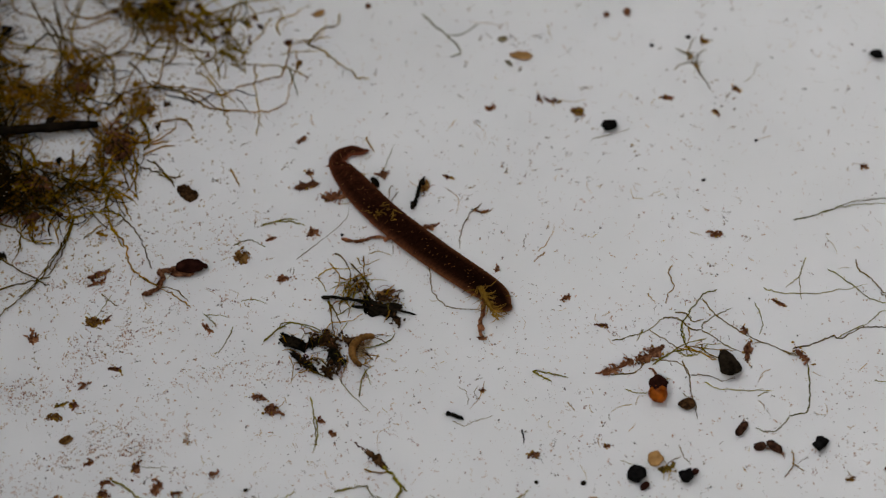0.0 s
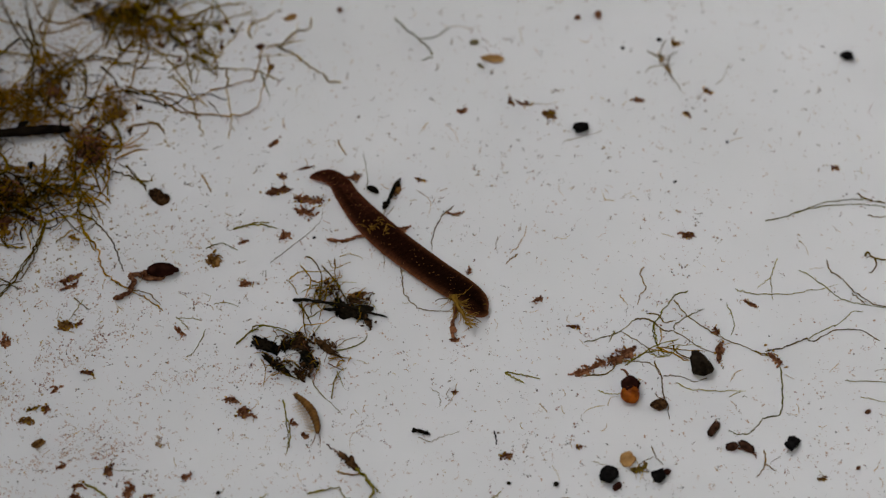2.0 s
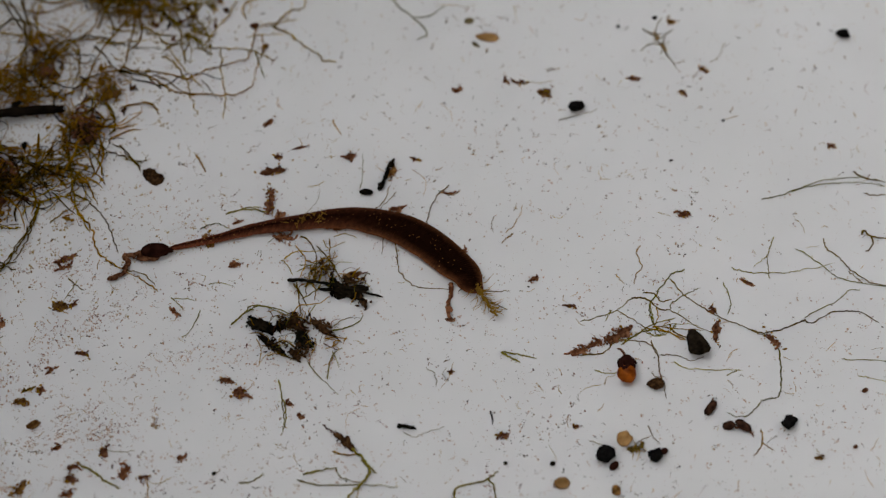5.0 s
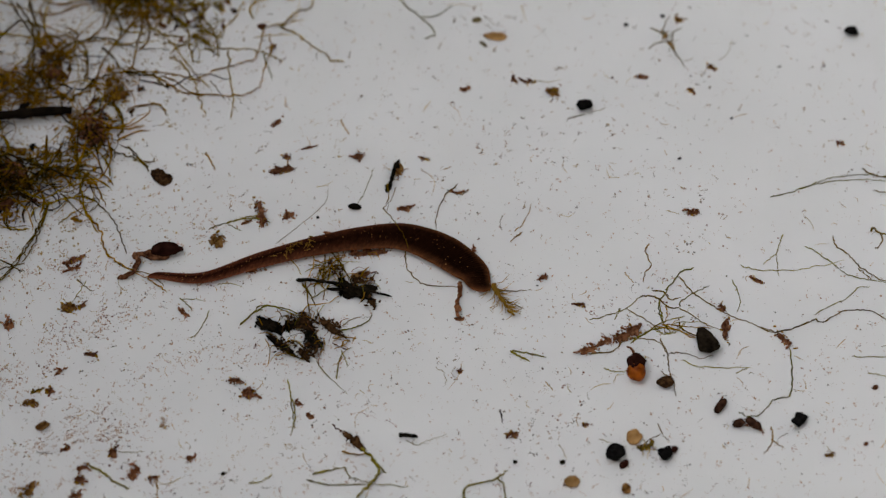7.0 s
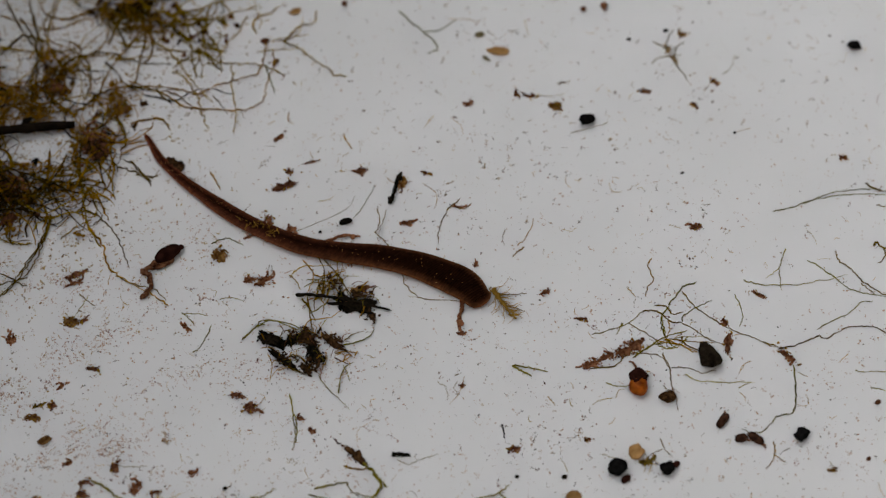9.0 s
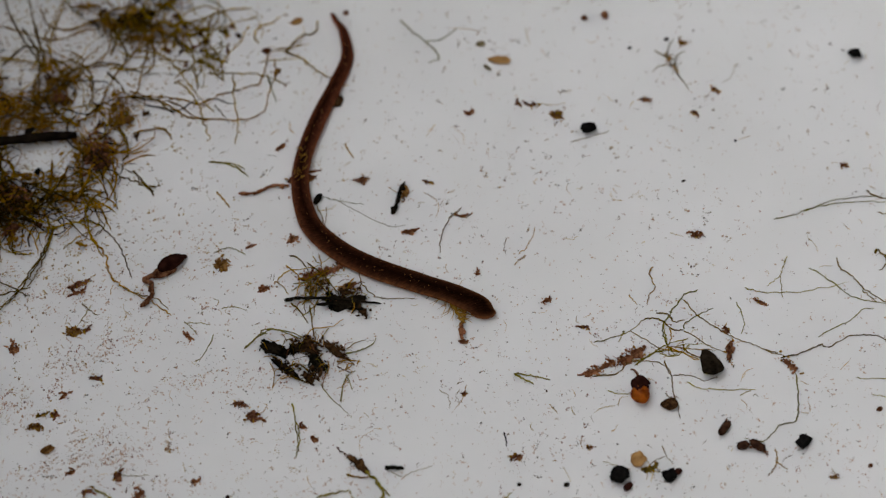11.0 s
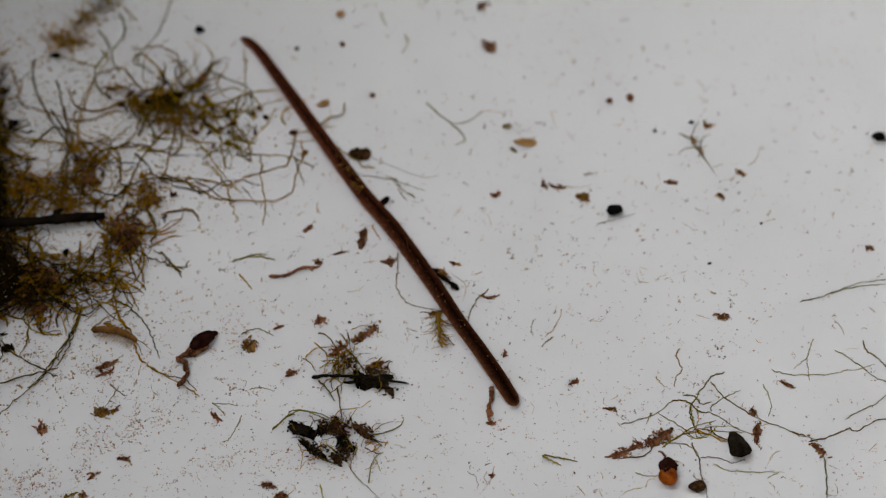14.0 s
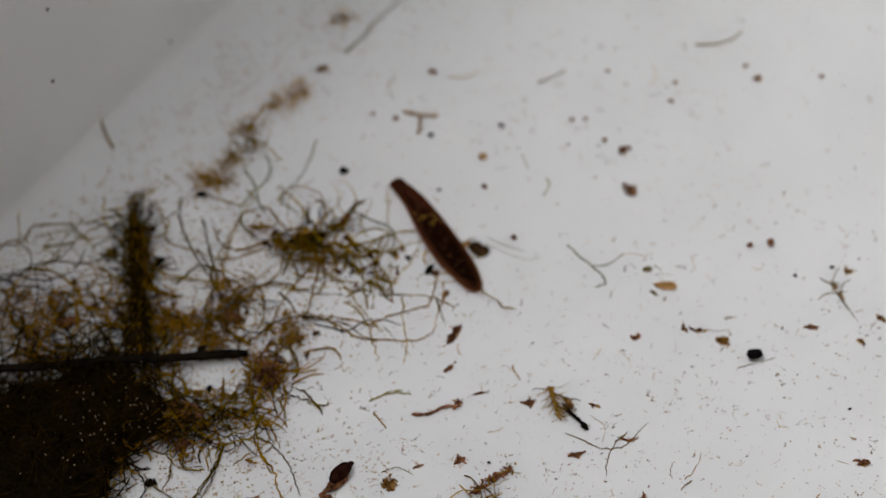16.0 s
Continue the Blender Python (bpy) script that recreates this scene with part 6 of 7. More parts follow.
loose([(-64.3, 50.0), (-64.3, 46.8), (-63.4, 43.7), (-61.8, 40.2), (-59.6, 36.9), (-57.8, 33.7), (-56.5, 32.5)], 0.32, fibre_dark)
loose([(-69.2, 48.7), (-67.7, 48.4), (-66.3, 44.7), (-65.5, 41.7), (-63.0, 40.5), (-59.6, 39.2), (-55.8, 38.5), (-52.6, 40.0), (-49.3, 40.8)], 0.26, fibre_brown)
loose([(-60.8, 46.0), (-59.9, 42.8), (-59.0, 39.2), (-57.6, 35.7), (-58.4, 31.7), (-58.4, 26.7)], 0.28, fibre_dark)
loose([(-57.7, 39.7), (-56.8, 36.7), (-53.8, 35.2), (-50.3, 32.8)], 0.22, fibre_brown)
loose([(-55.4, 25.8), (-55.0, 30.2), (-53.6, 32.7), (-50.4, 34.2), (-47.1, 34.3), (-45.4, 32.8)], 0.32, fibre_dark)
loose([(-51.7, 34.2), (-50.4, 31.8), (-50.1, 28.8), (-51.0, 25.9)], 0.26, fibre_dark)
loose([(-55.2, 55.4), (-53.6, 51.7), (-55.1, 48.0), (-54.7, 44.9), (-52.3, 42.3)], 0.28, fibre_green)
loose([(-52.4, 58.6), (-51.4, 54.4), (-53.1, 50.6), (-51.5, 47.0)], 0.28, fibre_green)
loose([(-49.2, 50.7), (-48.7, 48.6), (-46.4, 47.1)], 0.26, fibre_green)
loose([(-38.9, 48.0), (-35.9, 46.1), (-32.9, 44.6), (-32.1, 42.6), (-32.6, 40.0)], 0.24, fibre_green)
loose([(-40.2, 41.0), (-36.1, 41.8), (-32.0, 43.6), (-28.3, 44.2)], 0.34, fibre_olive)
loose([(-44.4, 36.8), (-40.6, 35.7), (-38.0, 32.9), (-36.2, 30.0), (-32.7, 26.1)], 0.24, fibre_olive)
loose([(-47.9, 33.6), (-44.6, 33.4), (-40.9, 34.1)], 0.24, fibre_olive)
loose([(-42.6, 28.9), (-38.5, 28.5), (-36.0, 27.6), (-34.8, 27.3), (-32.0, 28.9), (-28.4, 30.1), (-26.5, 31.1), (-25.9, 33.6), (-25.5, 37.1)], 0.26, fibre_brown)
loose([(-28.6, 41.1), (-29.6, 38.0), (-31.6, 35.5), (-32.7, 33.0)], 0.22, fibre_olive)
loose([(-25.7, 32.6), (-24.9, 30.2), (-23.9, 27.7)], 0.2, fibre_green)
loose([(-42.2, 23.1), (-39.8, 23.3), (-38.8, 22.0)], 0.26, fibre_brown)
loose([(-47.1, 23.5), (-45.4, 22.1), (-44.5, 19.2), (-45.2, 18.1)], 0.3, fibre_dark)
loose([(-45.7, 15.4), (-43.2, 14.4), (-40.3, 13.5)], 0.28, fibre_dark)
loose([(-43.7, 16.4), (-42.4, 14.6), (-40.5, 12.3)], 0.24, fibre_dark)
loose([(-54.9, 7.0), (-52.2, 7.5), (-49.5, 8.4)], 0.24, fibre_olive)
loose([(-54.1, 7.0), (-54.6, 3.8), (-55.4, 0.6), (-56.7, -2.1)], 0.26, fibre_dark)
loose([(-49.9, 8.9), (-47.4, 7.1), (-45.2, 4.8), (-43.9, 2.2), (-42.8, -0.9)], 0.24, fibre_dark)
loose([(-59.5, 6.0), (-59.2, 3.2), (-58.0, 2.8), (-56.5, 3.0)], 0.24, fibre_dark)
loose([(-69.0, 38.0), (-64.6, 35.6), (-57.9, 34.5), (-53.0, 35.2)], 0.3, fibre_olive)


def fluff(at, lx, ly, turn, count, material, label):
    """Loose fluff of rotted filaments with a few clods, lying on the floor."""
    rg = random.Random(int(at[0] * 7 + at[1] * 13))
    ob = thing("rotted_fluff", at[0], at[1], turn)
    hairs = [curly(rg, rg.gauss(0, 0.32) * lx, rg.gauss(0, 0.32) * ly, rg.uniform(0, 6.3), rg.uniform(1.2, 3.4), 0.1, rg.uniform(0.1, 0.9), 0.5, rg.uniform(0.06, 0.11)) for _ in range(count)]
    part("filament_tangle", merge(*hairs), material, ob, kind="stuff")
    clods = [moved(ball(rg.uniform(0.3, 0.9), rg.uniform(0.25, 0.6), 0.4, 0.5, rg.random() * 50, 5, 8), rg.gauss(0, 0.28) * lx, rg.gauss(0, 0.28) * ly, 0, rg.uniform(0, 180)) for _ in range(count // 4)]
    part("clods", merge(*clods), moss_gold, ob, kind="stuff")
    return tagged(ob, label, "detritus")


fluff((-48.6, 69.9), 2.6, 2.2, 30, 26, fibre_orange, "orange brown fluff of rotted alga")
fluff((-51.5, 67.9), 4.5, 1.2, 35, 22, fibre_orange, "orange brown streak of rotted fluff")
fluff((-55.4, 63.2), 3.4, 1.6, 25, 26, fibre_orange, "orange brown fluff of rotted alga")
fluff((-55.1, 59.9), 3.0, 2.6, 60, 20, fibre_olive, "pale olive fluff of rotted alga")
fluff((-57.6, 57.0), 3.6, 1.4, 50, 24, fibre_orange, "orange brown streak of rotted fluff")
fluff((-61.2, 53.4), 3.4, 1.7, -25, 30, fibre_orange, "orange brown fluff of rotted alga")
fluff((-58.8, 52.7), 1.8, 2.8, 0, 26, fibre_orange, "orange brown fluff of rotted alga")
fluff((-42.6, 84.9), 3.0, 1.6, 10, 16, fibre_olive, "pale olive fluff of rotted alga")


def twig(a, b, width):
    """A black twig that lies on the algae, with a side bud and a frayed end."""
    mid, L, turn = at_turn(a, b)
    ob = thing("twig", mid[0], mid[1], turn)
    z = 3.2
    pts = [Vector((-L / 2 + L * k / 30, 0.15 * math.sin(k * 0.5), z - 2.4 * (k / 30) ** 2)) * MM for k in range(31)]
    part("shaft", tube(pts, width / 2 * MM, width / 2 * MM, 9, 0.35, 3.3, 0.9), bark, ob, "rough black bark")
    part("bud", tube([Vector((L * 0.32, 0.2, z - 1.7)) * MM, Vector((L * 0.335, 0.9, z - 1.3)) * MM, Vector((L * 0.36, 1.2, z - 1.1)) * MM], 0.55 * MM, 0.4 * MM, 7, 0.5), bark, ob)
    for k in range(4):
        part("splinter", tube([Vector((L * 0.47, (k - 1.5) * 0.22, z - 2.2)) * MM, Vector((L * 0.5 + 0.4, (k - 1.5) * 0.26, z - 2.2)) * MM], 0.2 * MM, 0.08 * MM, 5), bark, ob)
    return tagged(ob, "straight black twig lying on the algae mat", "twig")


twig((-91.7, 16.4), (-51.8, 21.8), 1.3)


# ---------------------------------------------------------------- what the animals push about
def moss_tuft(at, turn):
    """A golden tuft of moss: a bent shoot with pointed leaves along it and two thin dark threads."""
    ob = thing("moss_tuft", at[0], at[1], turn)
    part("shoot", tube(path_mm([(-2.6, 0.5), (-1.2, 0.2), (0.4, 0.1), (2.0, -0.2), (3.0, 0.1)], 0.5, 5, 0.2, 3.1), 0.34 * MM, 0.15 * MM, 6, 0.6, 2.0), moss_gold, ob, "golden bent shoot")
    for k in range(60):
        u = k / 59
        x, side = -2.6 + 5.2 * u ** 1.4 + rnd.uniform(-0.4, 0.4), rnd.choice((1, 1, -1))
        a = radians(rnd.uniform(8, 85)) * side
        L = rnd.uniform(1.0, 2.9) * (1 - 0.45 * u)
        L *= 1.25
        tip = Vector((x + math.cos(a) * L, math.sin(a) * L, 0.5 + rnd.uniform(-0.3, 0.5)))
        mid = Vector((x + math.cos(a * 0.7) * L * 0.5, math.sin(a * 0.8) * L * 0.5, 0.5 + rnd.uniform(0, 0.3)))
        part("leaf", tube([Vector((x, 0, 0.5)) * MM, mid * MM, tip * MM], 0.075 * MM, 0.03 * MM, 5), moss_gold, ob)
    for pts in ([(-1.4, 0.4), (-0.6, 1.6), (0.3, 2.8), (0.9, 3.6)], [(-2.2, 0), (-2.9, -1.0), (-3.0, -2.2)], [(0.6, 0), (1.6, 1.0), (2.9, 1.6)]):
        part("thread", tube(path_mm(pts, 0.3, 5, 0.15, rnd.random() * 40), 0.09 * MM, 0.05 * MM, 5), fibre_dark, ob, "thin dark thread")
    return tagged(ob, "golden ragged tuft of moss with pointed leaves", "moss")


yellow_tuft = moss_tuft((7.6, -8.8), -60)
splinter = stem((-18.7, 1.9), (-11.7, 2.6), 0.5, detritus_red, "thin knotty reddish brown splinter", "splinter", 1)
cx, cy = (-12.1, 6.2)
black_chip = lone("black_chip", ball(1.9, 0.95, 0.7, 0.2, 3.0, 10, 16), detritus_black, cx, cy, "small black oval chip with a thin thread", "chip", -12)
chip_thread = strand([(-11.9, 6.5), (-10.6, 9.5), (-9.7, 12.4)], fibre_green, "thin pale green thread", 0.16, name="fine_thread")
hook = stem((-7.4, 9.0), (-6.3, 14.4), 0.62, detritus_black, "black crooked bit of root with brown shreds", "root_hook", 2)
shreds = crumb((-5.9, 12.7), 2.6, 1.0, 70, detritus_tan, "pale brown shreds on a black root", 6, 0.4, 3, detritus)
hook_thread = strand([(-7.8, 9.5), (-7.6, 7.2), (-8.3, 5.4), (-7.2, 3.8), (-6.1, 1.7), (-5.2, -1.0)], fibre_dark, "thin forked green thread", 0.22, branches=[[(-6.5, 8.9), (-7.4, 6.8), (-8.0, 5.0)]], name="fine_thread")
two_bits = crumb((-22.1, 12.5), 3.9, 1.2, 8, detritus, "long lumpy brown crumb", 8, 0.8, name="brown_crumb")
small_bit = crumb((-21.6, 14.7), 1.1, 1.0, 0, detritus, "small round brown crumb", 3, 0.6, name="brown_crumb")
forked_bit = crumb((-24.5, 5.4), 4.6, 1.2, 100, detritus, "forked brown crumb of rotted root", 8, 0.6, 5, detritus, "forked_crumb", 1.5)
low_bit = crumb((-24.3, -3.4), 3.0, 1.4, 30, detritus_red, "ragged reddish brown crumb by the leech", 6, 0.5, name="brown_crumb")
under_bit = crumb((-10.3, -0.4), 6.5, 1.0, 4, detritus_red, "long ragged reddish brown crumb beside the leech", 12, 0.5, 4, fibre_brown, name="brown_crumb")
dash = strand([(-32.9, 15.4), (-32.2, 14.2), (-31.4, 12.5)], fibre_brown, "short crooked brown thread", 0.36, name="loose_thread")
y_twig = strand([(-33.3, 17.8), (-31.2, 17.6), (-29.2, 16.8), (-27.6, 15.4)], fibre_olive, "small forked olive twig", 0.36, name="forked_twig", branches=[[(-31.2, 17.6), (-29.6, 17.4), (-28.2, 16.6)]])
bar = stem((-5.7, -27.6), (-3.2, -28.0), 0.6, detritus_black, "small smooth black splinter", "black_splinter", 0)
bar_thread = strand([(-5.1, -28.4), (-3.6, -29.1), (-2.1, -28.4), (0.4, -27.5)], fibre_pale, "thin pale wavy thread", 0.16, name="fine_thread")
curve_thread = strand([(-22.7, 0.8), (-19.5, 3.6), (-16.5, 6.8), (-15.7, 9.5)], fibre_pale, "thin pale curved thread", 0.12, name="fine_thread")


def seed_with_root(at):
    """A dark shiny seed that drags a crooked root."""
    ob = thing("sprouted_seed", at[0], at[1])
    part("seed_body", moved(ball(4.0, 2.1, 1.7, 0.14, 3.0, 12, 18), 0.3, 0), seed_shell, ob, "dark glossy seed body")
    part("tip", moved(ball(0.9, 0.8, 0.8, 0.2, 6.0), 2.3, 0.0, 0.3), seed_shell, ob)
    part("root", tube(path_mm([(-1.2, -0.2), (-2.6, -0.5), (-3.9, -0.5), (-3.4, -1.6), (-4.0, -2.9), (-5.0, -3.7), (-6.2, -4.2)], 0.45, 5, 0.25, 5.5), 0.42 * MM, 0.3 * MM, 7, 0.7, 4.0), detritus, ob, "crooked brown root")
    part("husk", moved(ball(3.0, 1.0, 0.6, 0.45, 9.0), -0.8, -0.9), detritus, ob, "ragged brown husk")
    return tagged(ob, "dark glossy sprouted seed with a crooked brown root", "seed", "seeds")


sprout = seed_with_root((-37.8, -0.5))


SHRIMP_RINGS = 11


def shrimp_ring(k, radius):
    """Where a ring of the shrimp lies, in the shrimp's space, when its back is bent to a radius (mm)."""
    a = (k / (SHRIMP_RINGS - 1) - 0.5) * 5.7 / radius
    return pose(radius * math.sin(a) * MM, (radius * (math.cos(a) - 1) + 2.6 / radius) * MM, 0.2 * MM, 0, 0, -math.degrees(a))


def shrimp(at):
    """A small freshwater shrimp on its side: overlapping rings, a head with feelers, and feet."""
    ob = thing("freshwater_shrimp", at[0], at[1])
    rings = []
    for k in range(SHRIMP_RINGS):
        u = k / (SHRIMP_RINGS - 1)
        size = 1.15 * (0.35 + 0.65 * math.sin(math.pi * min(1, 0.12 + u * 0.74)))
        ring = part("head" if k == SHRIMP_RINGS - 1 else "ring", ball(1.25, size, 1.2, 0.14, k, 8, 12), shell_skin, ob)
        ring.matrix_local = shrimp_ring(k, 6.2)
        rings.append(ring)
        if k > 0:
            for reach, way in ((1.0, -0.35), (1.5, 0.05), (1.1, 0.4)):
                part("foot", tube([Vector((0, -size * 0.4, 0.5)) * MM, Vector((0.1 + way * 0.5, -size * 0.4 - reach * 0.5, 0.4)) * MM, Vector((way - 0.2, -size * 0.4 - reach, 0.15)) * MM], 0.055 * MM, 0.025 * MM, 5), shell_pale, ring)
        if k == SHRIMP_RINGS - 1:
            for q in (-1, 1):
                part("feeler", tube([Vector((0.4, 0.15 * q, 0.6)) * MM, Vector((1.5, 0.4 * q - 0.1, 0.7)) * MM, Vector((2.6, 0.7 * q - 0.5, 0.4)) * MM], 0.1 * MM, 0.04 * MM, 5), shell_skin, ring)
    return tagged(ob, "small tan arched freshwater shrimp on the tray floor", "shrimp"), rings


amphipod, amphipod_rings = shrimp((-13.4, -12.4))

# ---------------------------------------------------------------- the leech
RINGS = 175
POSTURES = []


def posture(t, *stations):
    """The body's line at a time: x, y and width in mm, from the tail sucker to the head."""
    POSTURES.append((t, stations))


posture(0, (4.5, -6.1, 2.85), (2.8, -3.8, 4.05), (-3.2, 0.8, 4.40), (-8.2, 4.9, 4.48), (-12.2, 8.6, 4.37), (-15.8, 12.9, 4.04), (-17.9, 16.3, 2.77), (-16.7, 17.9, 1.90), (-14.8, 18.1, 0.93))
posture(0.5, (4.7, -6.2, 2.86), (3.0, -4.3, 3.91), (-2.6, 0.2, 4.38), (-8.0, 4.7, 4.38), (-12.0, 9.0, 4.17), (-14.7, 13.3, 3.06), (-14.4, 16.2, 2.52), (-11.9, 17.7, 1.65), (-8.7, 18.9, 0.65))
posture(1, (4.9, -6.4, 2.83), (3.5, -4.5, 3.89), (-1.7, -0.2, 4.38), (-7.3, 4.6, 4.50), (-10.9, 9.0, 4.11), (-12.8, 13.1, 3.15), (-12.1, 16.1, 2.53), (-9.5, 17.8, 1.83), (-6.3, 18.5, 0.74))
posture(1.5, (5.1, -6.4, 2.81), (3.7, -4.2, 4.04), (-1.7, 0.1, 4.38), (-6.8, 4.5, 4.51), (-10.3, 8.7, 4.28), (-12.5, 12.6, 3.43), (-12.1, 15.5, 2.97), (-11.2, 17.3, 2.74), (-10.9, 18.4, 1.95))
posture(2, (5.1, -6.5, 2.79), (3.8, -4.3, 4.04), (-1.3, -0.3, 4.40), (-6.3, 3.9, 4.53), (-9.9, 7.7, 4.19), (-12.5, 11.3, 3.33), (-13.9, 13.6, 2.82), (-15.5, 14.7, 2.41), (-17.1, 14.9, 1.47))
posture(2.5, (4.7, -6.2, 2.80), (3.3, -4.0, 4.17), (-1.3, -0.1, 4.52), (-6.0, 4.1, 4.67), (-9.7, 7.9, 4.11), (-12.8, 10.9, 3.04), (-15.1, 11.9, 2.26), (-17.0, 11.0, 1.40), (-17.8, 9.4, 0.82))
posture(3, (4.6, -6.3, 2.77), (3.3, -3.9, 4.13), (-1.3, 0.2, 4.50), (-6.0, 4.2, 4.67), (-9.9, 7.9, 3.74), (-13.4, 10.0, 2.23), (-16.5, 8.9, 2.02), (-18.0, 7.1, 1.68), (-19.1, 5.3, 0.83))
posture(3.5, (4.9, -6.1, 2.78), (3.5, -3.8, 4.14), (-0.9, 0.3, 4.52), (-5.5, 4.0, 4.58), (-9.1, 6.5, 3.50), (-12.2, 7.9, 2.67), (-16.4, 7.1, 1.88), (-20.6, 6.2, 1.44), (-24.6, 6.7, 0.80))
posture(4, (5.1, -6.0, 2.78), (3.6, -3.4, 4.26), (-0.6, 0.7, 4.68), (-4.8, 3.7, 4.48), (-8.7, 5.9, 3.41), (-13.0, 6.9, 2.39), (-18.0, 6.8, 1.62), (-23.4, 7.3, 0.99), (-28.2, 8.0, 0.63))
posture(5.2, (4.9, -6.0, 2.92), (3.4, -3.5, 4.65), (-1.2, 0.7, 5.12), (-6.2, 3.3, 4.64), (-11.6, 4.2, 3.41), (-17.7, 3.4, 2.54), (-24.6, 1.9, 1.85), (-30.6, -0.3, 1.34), (-35.8, -2.1, 0.75))
posture(6.5, (5.0, -5.8, 2.90), (3.6, -3.6, 4.47), (-0.0, 0.1, 5.12), (-5.0, 2.3, 4.50), (-10.0, 2.2, 3.72), (-16.1, 1.3, 3.02), (-23.6, -1.1, 2.33), (-31.8, -4.6, 1.81), (-38.7, -8.0, 1.81))
posture(7, (4.8, -5.9, 2.89), (3.5, -3.6, 4.51), (-0.3, -0.5, 5.00), (-5.3, 1.5, 4.18), (-11.0, 1.3, 3.54), (-17.1, 0.1, 2.85), (-24.7, -2.1, 2.33), (-32.2, -4.6, 1.66), (-38.6, -4.3, 0.99))
posture(7.5, (5.3, -6.1, 2.94), (4.3, -4.8, 4.39), (0.6, -1.7, 4.97), (-4.0, 0.6, 4.30), (-8.6, 1.2, 3.72), (-14.7, 0.7, 3.07), (-20.8, -0.6, 2.69), (-26.9, -2.0, 2.18), (-31.4, -2.1, 1.82), (-33.8, -0.5, 1.67), (-34.4, 1.5, 1.02))
posture(8, (4.8, -6.1, 3.11), (3.2, -4.1, 4.72), (-1.3, -0.9, 4.87), (-6.7, 0.9, 4.17), (-12.1, 1.1, 3.55), (-18.2, 0.3, 2.69), (-25.1, -0.1, 2.18), (-30.4, 0.5, 2.16), (-34.3, 2.1, 1.80), (-37.5, 3.6, 1.33), (-40.2, 4.1, 0.84))
posture(8.5, (4.5, -5.9, 3.46), (2.1, -3.6, 4.90), (-2.1, -1.0, 4.41), (-7.4, 0.5, 3.52), (-14.3, 0.7, 3.02), (-21.9, 0.9, 2.52), (-28.1, 1.8, 2.33), (-34.3, 3.8, 1.97), (-39.5, 6.8, 1.62), (-43.0, 9.2, 0.97))
posture(9.3, (4.7, -6.0, 3.45), (2.0, -3.3, 4.92), (-2.9, -1.1, 4.34), (-8.3, 0.5, 3.85), (-14.4, 2.0, 3.32), (-20.7, 4.6, 2.76), (-27.0, 9.2, 2.36), (-32.7, 15.1, 1.98), (-37.0, 21.6, 1.29), (-38.8, 26.4, 0.72))
posture(10.1, (4.9, -6.5, 3.33), (2.3, -4.3, 4.26), (-3.0, -2.0, 3.81), (-8.4, -0.4, 3.64), (-13.8, 2.3, 3.56), (-18.1, 6.8, 3.09), (-21.4, 13.2, 2.69), (-23.7, 21.5, 2.21), (-24.9, 29.2, 1.59), (-25.2, 37.0, 0.81))
posture(10.8, (5.7, -6.3, 2.79), (4.5, -5.3, 3.30), (1.4, -3.4, 3.04), (-3.1, -2.1, 2.91), (-7.7, -0.3, 2.90), (-12.3, 2.1, 3.04), (-16.6, 4.8, 3.16), (-19.8, 8.0, 2.72), (-21.6, 12.1, 2.32), (-21.9, 16.7, 2.20), (-21.3, 22.3, 2.26), (-19.8, 28.0, 2.20), (-16.9, 33.0, 2.15), (-13.4, 37.5, 1.85), (-11.4, 40.5, 1.01))
posture(11, (4.8, -6.6, 2.91), (3.7, -5.4, 3.30), (0.7, -3.8, 3.04), (-3.9, -2.1, 3.06), (-9.3, -0.0, 3.22), (-13.9, 2.5, 3.17), (-17.7, 5.9, 3.05), (-19.5, 9.5, 2.76), (-20.3, 14.1, 2.47), (-19.8, 18.8, 2.40), (-18.1, 24.4, 2.47), (-15.9, 30.1, 2.18), (-14.3, 35.0, 1.89), (-14.8, 39.4, 1.37), (-16.2, 42.1, 0.64))
posture(11.5, (4.6, -6.5, 3.14), (1.9, -4.7, 3.17), (-2.7, -2.5, 3.03), (-8.1, 0.3, 3.18), (-12.7, 3.6, 3.12), (-15.7, 7.2, 2.86), (-17.6, 11.3, 2.62), (-18.1, 15.9, 2.48), (-17.5, 21.5, 2.38), (-16.5, 27.2, 2.25), (-16.1, 32.0, 2.08), (-17.0, 36.4, 1.71), (-18.9, 38.9, 1.23), (-21.0, 38.7, 0.74))
posture(12, (4.8, -6.5, 2.97), (2.7, -5.1, 3.15), (-1.4, -2.5, 3.16), (-6.0, 0.6, 3.12), (-9.5, 4.7, 2.89), (-11.9, 8.7, 2.69), (-13.9, 13.3, 2.65), (-15.2, 18.9, 2.49), (-16.1, 24.5, 2.37), (-17.5, 30.3, 2.11), (-19.6, 35.7, 1.86), (-21.8, 40.3, 1.68), (-25.0, 41.4, 1.18), (-27.7, 42.6, 0.72))
posture(12.5, (4.9, -6.3, 2.74), (3.6, -4.8, 3.07), (0.4, -1.6, 3.08), (-3.0, 2.4, 3.05), (-5.3, 6.5, 3.02), (-8.1, 11.0, 2.76), (-11.3, 15.6, 2.63), (-14.5, 20.8, 2.62), (-17.8, 27.0, 2.46), (-20.3, 33.3, 2.13), (-22.1, 39.7, 1.72), (-25.6, 44.7, 1.46), (-28.4, 49.3, 0.82))
